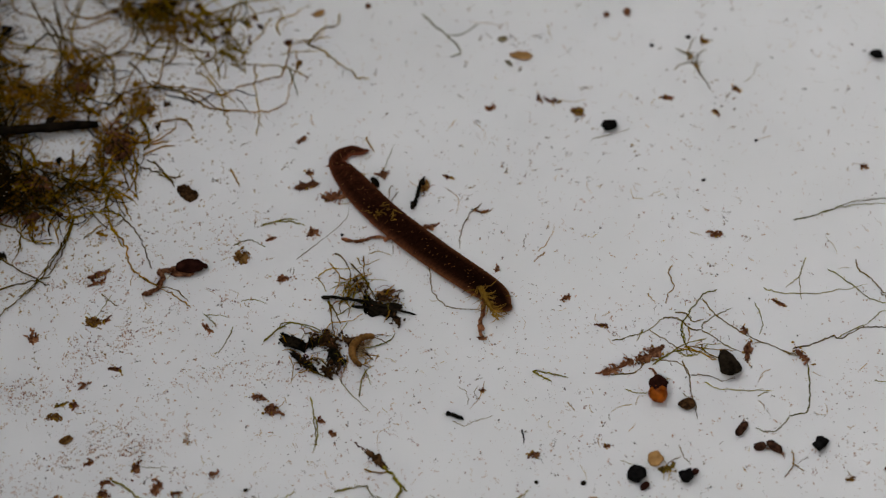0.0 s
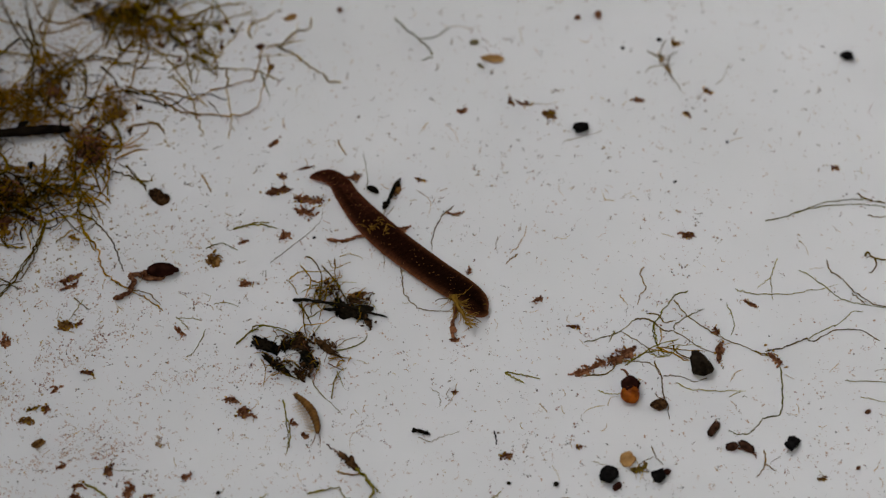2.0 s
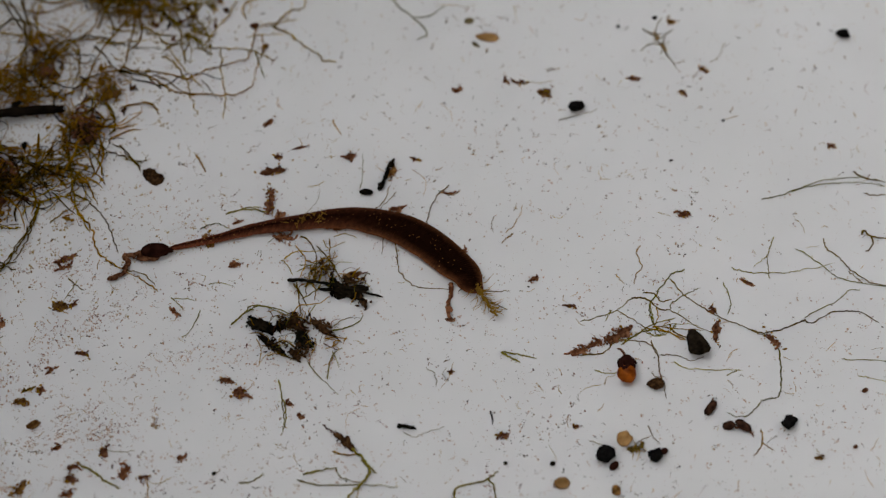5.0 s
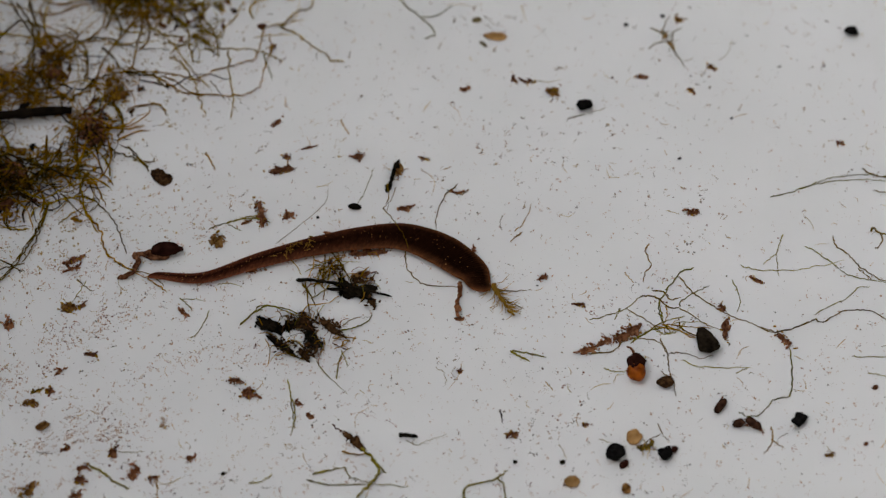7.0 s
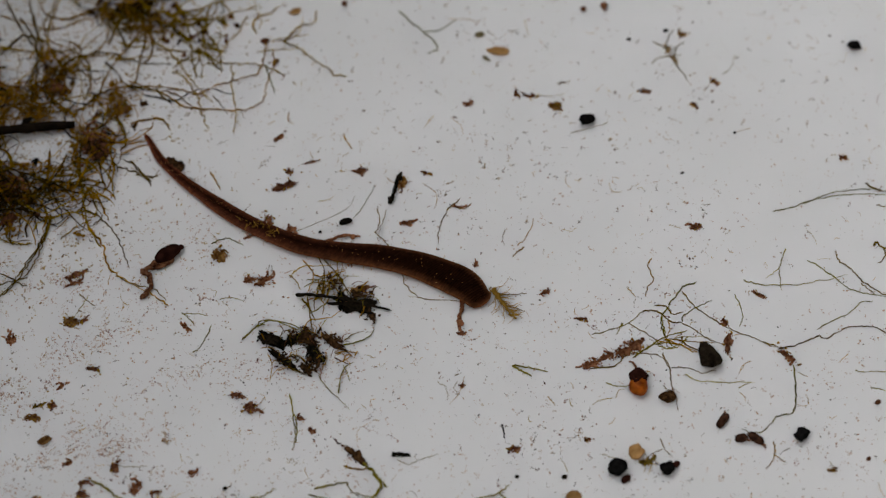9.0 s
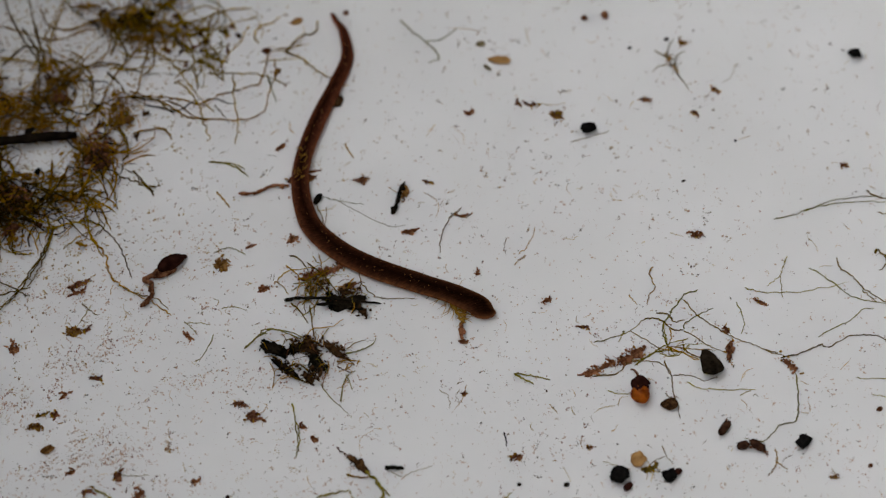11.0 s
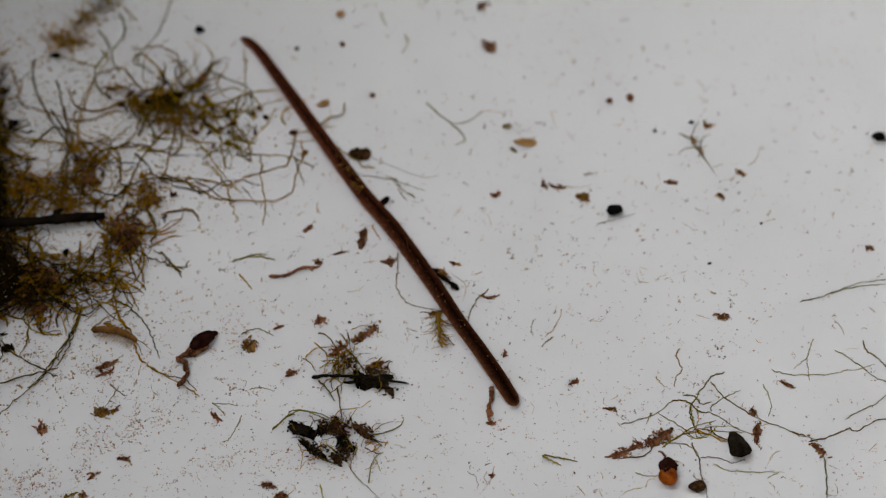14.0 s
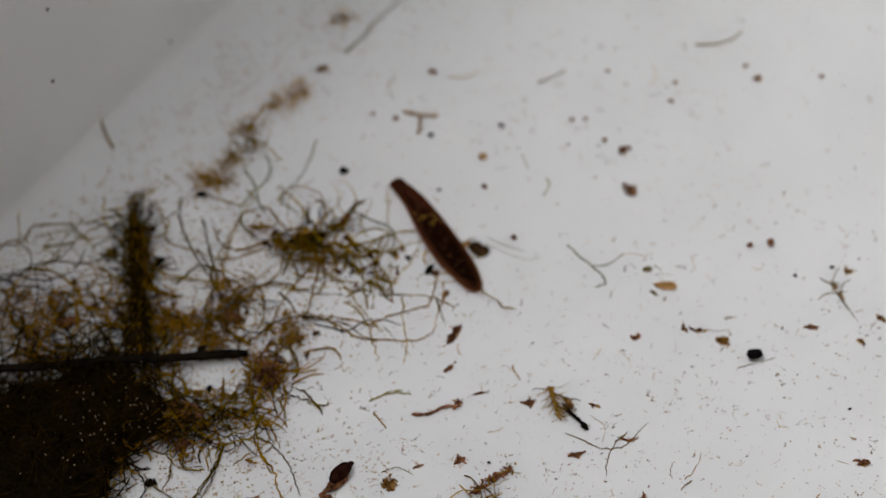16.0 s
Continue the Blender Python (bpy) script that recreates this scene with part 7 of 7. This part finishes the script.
posture(13, (4.5, -6.3, 2.70), (3.6, -5.1, 3.03), (1.4, -2.3, 2.88), (-1.7, 2.1, 2.88), (-4.4, 6.7, 2.87), (-7.1, 11.7, 2.76), (-10.3, 16.8, 2.81), (-13.9, 22.0, 2.65), (-17.2, 28.2, 2.32), (-19.7, 34.0, 2.17), (-22.3, 39.5, 1.93), (-26.5, 45.0, 1.66), (-30.8, 51.0, 1.01))
posture(13.5, (5.0, -6.7, 2.15), (4.2, -5.7, 2.56), (1.9, -2.9, 2.27), (-0.7, 2.0, 2.26), (-3.4, 6.9, 2.42), (-6.1, 11.5, 2.59), (-8.9, 16.1, 2.48), (-12.5, 21.3, 2.39), (-16.6, 27.0, 2.25), (-20.4, 33.4, 1.98), (-24.2, 39.8, 1.87), (-28.9, 46.4, 1.75), (-33.3, 53.6, 1.46))
posture(14, (4.8, -6.9, 1.85), (3.4, -4.4, 2.12), (0.8, -0.0, 2.14), (-2.3, 4.9, 2.15), (-5.4, 10.3, 2.31), (-8.5, 15.4, 2.34), (-11.8, 20.5, 2.38), (-15.4, 25.3, 2.26), (-19.1, 31.1, 2.12), (-23.0, 37.5, 2.00), (-27.3, 44.5, 1.88), (-31.2, 50.7, 1.62), (-33.2, 53.1, 1.37))
posture(14.5, (4.8, -7.1, 1.86), (4.0, -5.7, 1.99), (2.1, -2.7, 2.00), (-0.5, 1.8, 2.29), (-3.2, 6.3, 2.31), (-6.3, 11.3, 2.47), (-9.5, 16.0, 2.49), (-12.7, 21.2, 2.38), (-16.4, 26.4, 2.26), (-20.5, 32.8, 2.13), (-24.8, 40.3, 2.01), (-29.1, 47.4, 1.76), (-32.5, 52.6, 1.33))
posture(14.7, (4.1, -5.3, 1.87), (2.2, -2.1, 2.02), (-1.2, 2.8, 2.30), (-4.3, 8.2, 2.45), (-7.4, 13.3, 2.47), (-11.4, 19.9, 2.37), (-15.5, 26.6, 2.25), (-19.7, 33.4, 2.26), (-24.0, 41.5, 2.16), (-28.3, 48.1, 1.94), (-31.9, 52.4, 1.38))
posture(14.9, (-2.5, 4.1, 2.11), (-5.0, 8.8, 2.60), (-8.2, 13.9, 2.80), (-11.4, 19.1, 2.81), (-14.6, 25.3, 2.83), (-18.0, 31.1, 3.02), (-21.3, 37.1, 3.03), (-23.9, 42.7, 2.95), (-28.3, 48.3, 2.89), (-31.8, 52.5, 1.73))
posture(15, (-7.5, 11.6, 2.18), (-9.0, 13.7, 2.64), (-11.7, 18.4, 2.79), (-15.0, 25.1, 2.97), (-18.8, 32.0, 3.35), (-22.2, 38.0, 3.19), (-24.3, 43.0, 3.11), (-28.7, 48.7, 2.90), (-32.2, 52.7, 1.74))
posture(15.1, (-11.5, 18.5, 2.18), (-12.6, 19.7, 2.88), (-15.4, 25.0, 3.20), (-18.7, 30.9, 3.38), (-22.1, 37.3, 3.54), (-25.2, 43.9, 3.33), (-29.5, 49.6, 2.83), (-33.2, 53.6, 1.70))
posture(15.2, (-16.0, 26.0, 2.50), (-16.9, 27.2, 3.37), (-19.5, 32.2, 3.84), (-22.9, 38.7, 3.86), (-26.0, 45.3, 3.64), (-29.9, 51.0, 3.01), (-33.7, 54.2, 1.75))
posture(15.3, (-18.6, 31.7, 2.56), (-19.3, 33.5, 3.83), (-21.7, 38.0, 4.35), (-25.1, 44.7, 4.13), (-29.5, 51.4, 3.32), (-33.7, 55.5, 1.90))
posture(15.5, (-20.7, 34.6, 2.94), (-21.0, 35.2, 3.91), (-22.9, 38.3, 4.57), (-25.9, 43.4, 4.11), (-29.4, 49.6, 3.42), (-32.7, 53.4, 2.03))
posture(15.7, (-18.0, 31.9, 2.46), (-18.3, 32.5, 3.40), (-20.0, 35.6, 4.35), (-23.0, 41.1, 4.11), (-26.5, 46.7, 3.24), (-29.6, 50.6, 1.99))
posture(16, (-20.6, 34.3, 2.45), (-21.1, 35.2, 3.27), (-23.0, 38.4, 4.72), (-26.1, 43.5, 4.59), (-29.3, 49.1, 3.40), (-32.4, 53.0, 2.18))


def along(stations, n):
    """n even points along the body's line: x, y, bearing and width."""
    xs = np.array(stations, float)
    fine = np.array([p[:] for p in spline([(a, b, w) for a, b, w in stations], 12)])
    s = np.r_[0, np.cumsum(np.hypot(*np.diff(fine[:, :2], axis=0).T))]
    at = s[-1] * (1 - (1 - np.linspace(0, 1, n)) ** 1.15)      # closer rings towards the head
    x, y, w = (np.interp(at, s, fine[:, k]) for k in range(3))
    bearing = np.unwrap(np.arctan2(np.gradient(y), np.gradient(x)))
    return x, y, bearing, w


def leech():
    """Rings that each are longer one way than across: as a ring turns flat to the body's line the body thins, as it turns crosswise it thickens."""
    lines = [(t, along(st, RINGS)) for t, st in POSTURES]
    widths = np.array([w for _, (_, _, _, w) in lines])
    ob = thing("leech", lines[0][1][0][0], lines[0][1][1][0])
    tagged(ob, "dark reddish brown leech with paler rim, stretching on the tray", "leech")
    skins = []
    for k in range(20):
        u = k / 19
        mix = lambda a, b: tuple(p + (q - p) * u for p, q in zip(a, b))
        skins.append(leech_skin("leech_skin", mix((0.21, 0.08, 0.032), (0.32, 0.11, 0.055)), tuple(p + (q - p) * u ** 1.3 for p, q in zip((0.0045, 0.0017, 0.0009), (0.018, 0.0055, 0.0028))), tuple(p + (q - p) * u ** 2.0 for p, q in zip((0.036, 0.0125, 0.006), (0.17, 0.052, 0.027))), 0.72 - 0.45 * u))
    rings = []
    for k in range(RINGS):
        wide, thin = widths[:, k].max() / 2 * 1.01, widths[:, k].min() / 2 * 0.99
        thin = max(thin, 0.3, wide / min(3.0, 1.75 + 0.07 * k, 2.8 + 0.05 * (RINGS - 1 - k)))
        wide = max(wide, thin * 1.05)
        high = min(0.78, max(0.42, math.sqrt(wide * thin) * 0.5))
        v, f = ball(2, 2, 2, 0, 0, 10, 20)
        v = [Vector((p.x * wide, p.y * thin, (p.z - MM) * high)) for p in v]
        u = k / (RINGS - 1)
        ring = part("body_ring", (v, f), skins[min(19, int(u * 20))], ob)
        if k % 2 == 0 and 6 < k < RINGS - 8:
            for _ in range(rnd.choice((1, 1, 2, 3))):
                c, a = rnd.uniform(0.1, 0.85), rnd.uniform(0, 2 * math.pi)
                spot = Vector((wide * c * math.cos(a), thin * c * math.sin(a), high * math.sqrt(1 - c * c))) * MM
                gv, gf = ball(rnd.uniform(0.08, 0.26), rnd.uniform(0.07, 0.16), 0.1, 0.3, k, 4, 6)
                part("sand_grain", ([p + spot - Vector((0, 0, 0.05 * MM)) for p in gv], gf), detritus_tan, ring, "pale sand grain stuck to skin")
        if 88 <= k <= 99:                  # golden shreds of moss that cling to the back
            for _ in range(2):
                a, c = rnd.uniform(0, 2 * math.pi), rnd.uniform(0.2, 0.8)
                spot = Vector((wide * c * math.cos(a), thin * c * math.sin(a), high * math.sqrt(1 - c * c) - 0.02)) * MM
                sv, sf = tube([Vector((0, 0, 0)), Vector((rnd.uniform(-0.5, 0.5), rnd.uniform(-0.5, 0.5), 0.15)) * MM, Vector((rnd.uniform(-0.9, 0.9), rnd.uniform(-0.9, 0.9), 0.12)) * MM], 0.09 * MM, 0.04 * MM, 5, 0.6, k)
                part("moss_shred", ([p + spot for p in sv], sf), moss_gold, ring, "golden shred of moss stuck to skin")
        rings.append((ring, wide, thin, high))
    return ob, rings, lines


worm, worm_rings, worm_lines = leech()


def motions():
    base = worm.matrix_world.inverted()
    x0, y0 = worm.matrix_world.translation.x / MM, worm.matrix_world.translation.y / MM
    spot = worm.matrix_world.copy()
    walk(worm, [(0.0, spot), (16.0, spot)])
    for k, (ring, wide, thin, high) in enumerate(worm_rings):
        rows = []
        for t, (x, y, bearing, w) in worm_lines:
            h = min(wide, max(thin, w[k] / 2))
            lean = math.asin(math.sqrt(max(0.0, min(1.0, (h * h - thin * thin) / (wide * wide - thin * thin)))))
            rows.append((t, pose((x[k] - x0) * MM, (y[k] - y0) * MM, high * MM, 0, 0, math.degrees(bearing[k] + lean))))
        walk(ring, rows)

    for k, ring in enumerate(amphipod_rings):       # curled up at first, then it stretches and darts off
        walk(ring, [(t, shrimp_ring(k, radius)) for t, radius in ((0.0, 2.3), (1.5, 2.3), (1.8, 2.6), (1.95, 5.0), (2.1, 7.0), (2.4, 5.0), (13.5, 6.5), (14.0, 7.0), (15.0, 6.0), (16.0, 6.5))])

    def carry(ob, *stops):
        """Stops of seconds, x, y (mm), turn (degrees) and any lift (mm) over its height."""
        walk(ob, [(t, pose(x * MM, y * MM, ob.location.z + sum(lift) * MM, 0, 0, turn)) for t, (x, y), turn, *lift in stops])

    carry(yellow_tuft, (0, (2.8, -6.1), -60, 1.0), (1.5, (2.9, -6.5), -60, 1.0), (3.5, (3.9, -8.7), -55, 0.9), (4, (5.0, -8.1), -55, 0.8), (6.5, (7.6, -8.1), -55), (8.5, (8.0, -6.8), -52), (10.8, (1.6, -5.5), -55),
          (11.5, (-1.2, -5.9), -60), (12, (-2.3, -5.1), -60), (12.5, (-3.8, -4.2), -75), (13.5, (-4.8, 1.3), -75), (14, (-4.9, 3.7), -80), (14.5, (-5.1, 6.0), -70), (14.9, (-6.2, 8.1), -75), (15.1, (-8.6, 10.1), -80), (16, (-8.3, 14.6), 215 - 360 + 75))
    carry(splinter, (0, (-13.6, 4.2), 0), (1, (-13.1, 4.8), 3), (2, (-11.8, 4.8), 3), (3, (-11.0, 4.5), 5), (4, (-11.8, 3.8), -2), (6.5, (-12.3, 2.6), -5), (8.5, (-14.4, 1.3), 0), (9.6, (-17.6, 9.4), 10), (10.8, (-25.5, 13.2), 10), (11.5, (-24.5, 13.1), 12), (13.5, (-25.0, 13.0), 12), (16, (-24.6, 13.2), 12))
    carry(black_chip, (0, (-12.8, 13.3), -60), (2, (-9.2, 12.6), -35), (3.5, (-8.4, 10.7), -10), (4, (-8.4, 10.2), -5), (6.5, (-11.8, 6.9), -12), (8.5, (-12.6, 6.1), 0), (10.8, (-18.2, 11.0), 60), (11.5, (-15.5, 13.4), 50), (13.5, (-12.4, 25.3), 40), (14.9, (-17.0, 23.1), 60), (15.2, (-23.3, 33.4), 40), (16, (-26.7, 37.1), 60))
    carry(chip_thread, (0, (-12.5, 13.9), 0), (3.5, (-9.2, 11.1), 35), (6.5, (-11.6, 7.4), 0), (8.5, (-11.8, 6.6), 0), (10.8, (-17.9, 11.6), -80), (11.5, (-15.1, 13.8), -85), (13.5, (-12.1, 25.7), -95), (16, (-18.7, 43.3), -95))
    carry(hook, (0, (-6.8, 11.7), 72), (1, (-6.9, 12.0), 72), (1.5, (-6.5, 12.1), 65), (3, (-6.7, 11.7), 66), (4, (-6.5, 12.0), 66), (6.5, (-6.9, 11.4), 72), (8.5, (-6.9, 11.9), 72), (11, (-6.7, 11.7), 72), (12, (-6.9, 11.6), 72), (12.5, (-5.8, 11.9), 112), (13, (-4.8, 11.4), 130), (14, (-4.2, 11.9), 138), (14.9, (-3.6, 11.3), 138), (16, (-5.3, 12.4), 130))
    carry(shreds, (0, (-5.9, 12.9), 70), (1, (-6.2, 13.1), 70), (3, (-5.7, 12.6), 70), (6.5, (-6.1, 12.5), 70), (8.5, (-6.0, 12.9), 70), (11, (-5.9, 12.8), 70), (12, (-6.0, 12.8), 70), (12.5, (-6.2, 13.0), 110), (14, (-4.6, 12.8), 130), (14.9, (-4.3, 12.2), 130), (16, (-6.4, 14.7), 120))
    carry(hook_thread, (0, (-10.7, 12.8), -10), (3, (-6.1, 10.4), -20), (4, (-5.7, 10.0), -25), (6.5, (-7.5, 9.3), 0, 1.9), (8.5, (-8.3, 9.2), 5, 1.9), (9.5, (-11.4, 7.6), 10), (11, (-18.0, 10.6), 20), (12.5, (-7.4, 18.6), -130), (14, (-8.3, 25.5), -130), (14.9, (-12.3, 27.4), -120), (16, (-20.4, 43.2), -60))
    carry(small_bit, (0, (-21.9, 14.9), 0), (7, (-21.6, 14.7), 0), (16, (-21.6, 14.7), 0))
    carry(under_bit, (0, (-9.8, 6.1), -38), (4, (-7.9, 5.6), -20), (6.5, (-9.6, 0.1), 5), (7.5, (-10.5, -0.9), 4), (8.5, (-10.5, -0.6), 0), (10.8, (-17.9, 6.5), -40), (12, (-12.5, 10.3), -60), (12.5, (-7.5, 10.5), -52), (13.5, (-8.8, 16.6), -52), (14.5, (-12.5, 21.5), -52), (15.2, (-20.4, 34.4), -58), (16, (-24.4, 41.2), -58))
    carry(dash, (0, (-33.0, 15.3), 0), (4, (-33.1, 14.8), 0), (7, (-32.9, 15.4), 0), (8.7, (-32.7, 14.9), 0), (10.8, (-31.9, 12.9), 10), (16, (-33.5, 12.7), 10))
    carry(y_twig, (0, (-28.4, 6.1), 25), (4, (-28.4, 5.9), 25), (7, (-29.7, 3.9), 25), (8.5, (-30.2, 4.9), 10), (10.8, (-33.0, 18.3), 0), (11, (-33.3, 17.8), 0), (13.5, (-33.3, 15.0), 20), (14.5, (-34.3, 14.5), 30), (16, (-34.3, 14.5), 35))
    carry(bar, (0, (-1.4, -22.5), -22), (1, (-1.8, -23.5), -18), (2, (-2.2, -24.6), -16), (4, (-3.1, -26.0), -12), (6.5, (-4.3, -27.9), -8), (8.5, (-5.4, -28.6), -6), (11, (-6.9, -29.5), -3), (12.5, (-7.9, -29.8), 0), (16, (-14.9, -31.5), 0))
    carry(bar_thread, (0, (-1.7, -23.1), 0), (1, (-2.1, -24.1), 0), (2, (-2.5, -25.2), 0), (4, (-3.6, -26.7), 0), (6.5, (-4.6, -28.4), 0), (8.5, (-5.9, -29.2), 0), (11, (-7.4, -29.9), 0), (12.5, (-8.4, -30.4), 0), (16, (-15.4, -32.1), 0))
    carry(curve_thread, (0, (-23.2, 1.0), 0), (7, (-22.7, 0.8), 0), (8.7, (-22.1, 3.3), -10), (10.8, (-16.5, 11.6), -75), (11.5, (-14.5, 13.2), -75), (12.5, (-13.7, 21.4), -70), (16, (-21.2, 43.2), -70))
    carry(sprout, (0, (-37.8, -0.7), 2), (4, (-38.0, -0.8), 2), (7, (-37.8, -0.5), 2), (7.2, (-37.6, 0.4), 18), (7.5, (-37.8, 0.6), 35), (8, (-38.4, 0.7), 33), (8.5, (-37.9, 0.9), 32), (11, (-37.8, 1.0), 28), (12.5, (-37.6, 0.9), 36), (14, (-37.3, 1.5), 34), (14.5, (-37.2, 1.6), 30), (15, (-37.2, 1.4), 28), (15.5, (-37.2, 1.1), 30), (15.7, (-36.3, 0.8), 45), (16, (-37.6, 2.3), 48))
    carry(amphipod, (0, (-13.9, -13.0), 70), (0.5, (-14.3, -13.1), 70), (1.5, (-15.0, -15.1), 75), (1.8, (-15.0, -16.4), 80), (1.9, (-16.1, -18.3), 40), (2.0, (-16.9, -22.1), 260 - 360 + 40), (2.1, (-17.8, -27.0), -95), (2.2, (-17.5, -32.3), -92), (2.4, (-17.4, -41.8), -92), (3.0, (-24.9, -44.9), -170), (5.0, (-67.9, -34.3), -190), (9.0, (-78.3, -13.8), -200), (13.0, (-71.5, 4.2), -330),
          (13.6, (-62.1, 2.8), -355), (13.8, (-54.4, 3.6), -367), (14.0, (-49.0, 2.8), -375), (14.2, (-43.2, 1.0), -385), (14.5, (-43.3, 1.0), -350), (14.8, (-42.2, 0.6), -345), (15.2, (-43.1, 1.9), -350), (15.5, (-42.4, 1.0), -362), (15.8, (-38.4, -4.1), -390), (16, (-41.2, -7.9), -400))
    carry(chunk, (0, (-38.5, 11.3), -20), (4, (-38.6, 11.3), -20), (7, (-38.6, 11.4), -20), (8.5, (-38.6, 11.3), -20), (9.3, (-34.9, 20.0), 0), (10.1, (-22.9, 26.1), 20), (10.8, (-18.9, 28.2), 20), (11, (-16.1, 28.1), 20), (11.5, (-14.1, 28.4), 10), (12, (-14.3, 30.7), 0), (12.5, (-16.3, 31.5), 0), (13.5, (-16.2, 33.0), 10), (14.5, (-16.0, 33.0), 20), (14.9, (-16.0, 33.8), 10), (15.2, (-18.7, 38.9), -5), (15.5, (-19.7, 40.7), -10), (16, (-19.5, 41.0), -15))
    carry(two_bits, (0, (-22.1, 12.7), 12), (4, (-22.2, 12.2), 8), (7, (-22.1, 12.5), 8), (8.5, (-22.6, 12.4), 8), (9.6, (-21.2, 12.1), 30), (10.8, (-20.4, 14.3), 20), (11.5, (-16.8, 15.6), 60), (12.5, (-15.1, 18.2), 80), (13.5, (-15.7, 18.5), 80), (14.5, (-15.3, 18.8), 75), (14.9, (-16.2, 20.2), 60), (15.2, (-19.4, 23.8), 60), (16, (-22.6, 26.1), 60))
    carry(forked_bit, (0, (-18.0, 11.1), 10), (1, (-17.6, 11.1), 0), (2, (-18.2, 11.0), -10), (3, (-19.2, 8.2), -30), (4, (-20.8, 8.5), 50), (6.5, (-24.5, 5.2), 100), (8.5, (-25.1, 6.2), 100), (9.6, (-21.3, 3.1), 60), (10.8, (-16.3, 0.2), 20), (12.5, (-15.1, 3.1), 35), (14.5, (-15.0, 2.9), 35), (16, (-15.7, 2.9), 30))
    carry(black_scrap, (0, (-13.0, -5.6), 0), (4, (-13.2, -5.6), 0), (7, (-13.2, -5.6), 0), (8.5, (-13.3, -5.7), 0), (10.8, (-15.3, -4.2), 8), (12, (-15.5, -3.8), 10), (12.5, (-15.6, -3.7), 10), (13.5, (-15.5, -3.7), 8), (14.5, (-15.4, -3.6), 6), (15.5, (-15.9, -3.5), 4), (16, (-14.9, -4.4), 4))
    carry(pushed_bit, (0, (-24.9, -2.1), 10), (4, (-26.9, -2.6), 10), (7, (-27.0, -2.5), 10), (8.5, (-26.8, -2.6), 10), (10.8, (-24.8, -2.6), 20), (12.5, (-24.9, -2.9), 20), (14.5, (-24.8, -3.1), 20), (16, (-25.0, -2.0), 20))
    carry(tail_thread, (0, (-5.5, 1.7), 0), (4, (-5.6, 1.9), 0), (7, (-5.7, 2.3), 0), (8.5, (-5.8, 2.2), 0), (10.8, (-12.4, 3.6), 4), (11.5, (-13.4, 3.6), 0), (12, (-13.5, 8.6), -6), (12.5, (-9.7, 11.0), -8), (13.5, (-9.3, 14.4), -10), (14.5, (-12.1, 17.6), -10), (14.9, (-11.2, 18.3), -10), (15.2, (-8.2, 11.3), 20), (16, (-6.7, 9.8), 55))

    def drift(ob):
        """A slow sideways drift of a few tenths of a millimetre."""
        m = ob.matrix_world.copy()
        walk(ob, [(t, Matrix.Translation((x * MM, y * MM, 0)) @ m) for t, x, y in ((0.0, -0.45, 1.1), (2.5, -0.3, 0.65), (7.0, 0, 0), (13.0, 0.3, -0.65), (16.0, 0.35, -0.75))])

    for ob in (drift_crumb, drift_b, hang):
        drift(ob)
    carry(low_bit, (0, (-18.5, 10.9), 0), (4, (-18.4, 4.9), -30), (6.5, (-24.8, -2.3), 30), (7.5, (-25.2, -3.0), 30), (8.5, (-25.1, -2.9), 30), (10.8, (-18.8, -0.8), 20), (12.5, (-18.4, 0.4), 35), (14.5, (-18.4, 0.6), 35), (16, (-18.1, 0.8), 30))


motions()
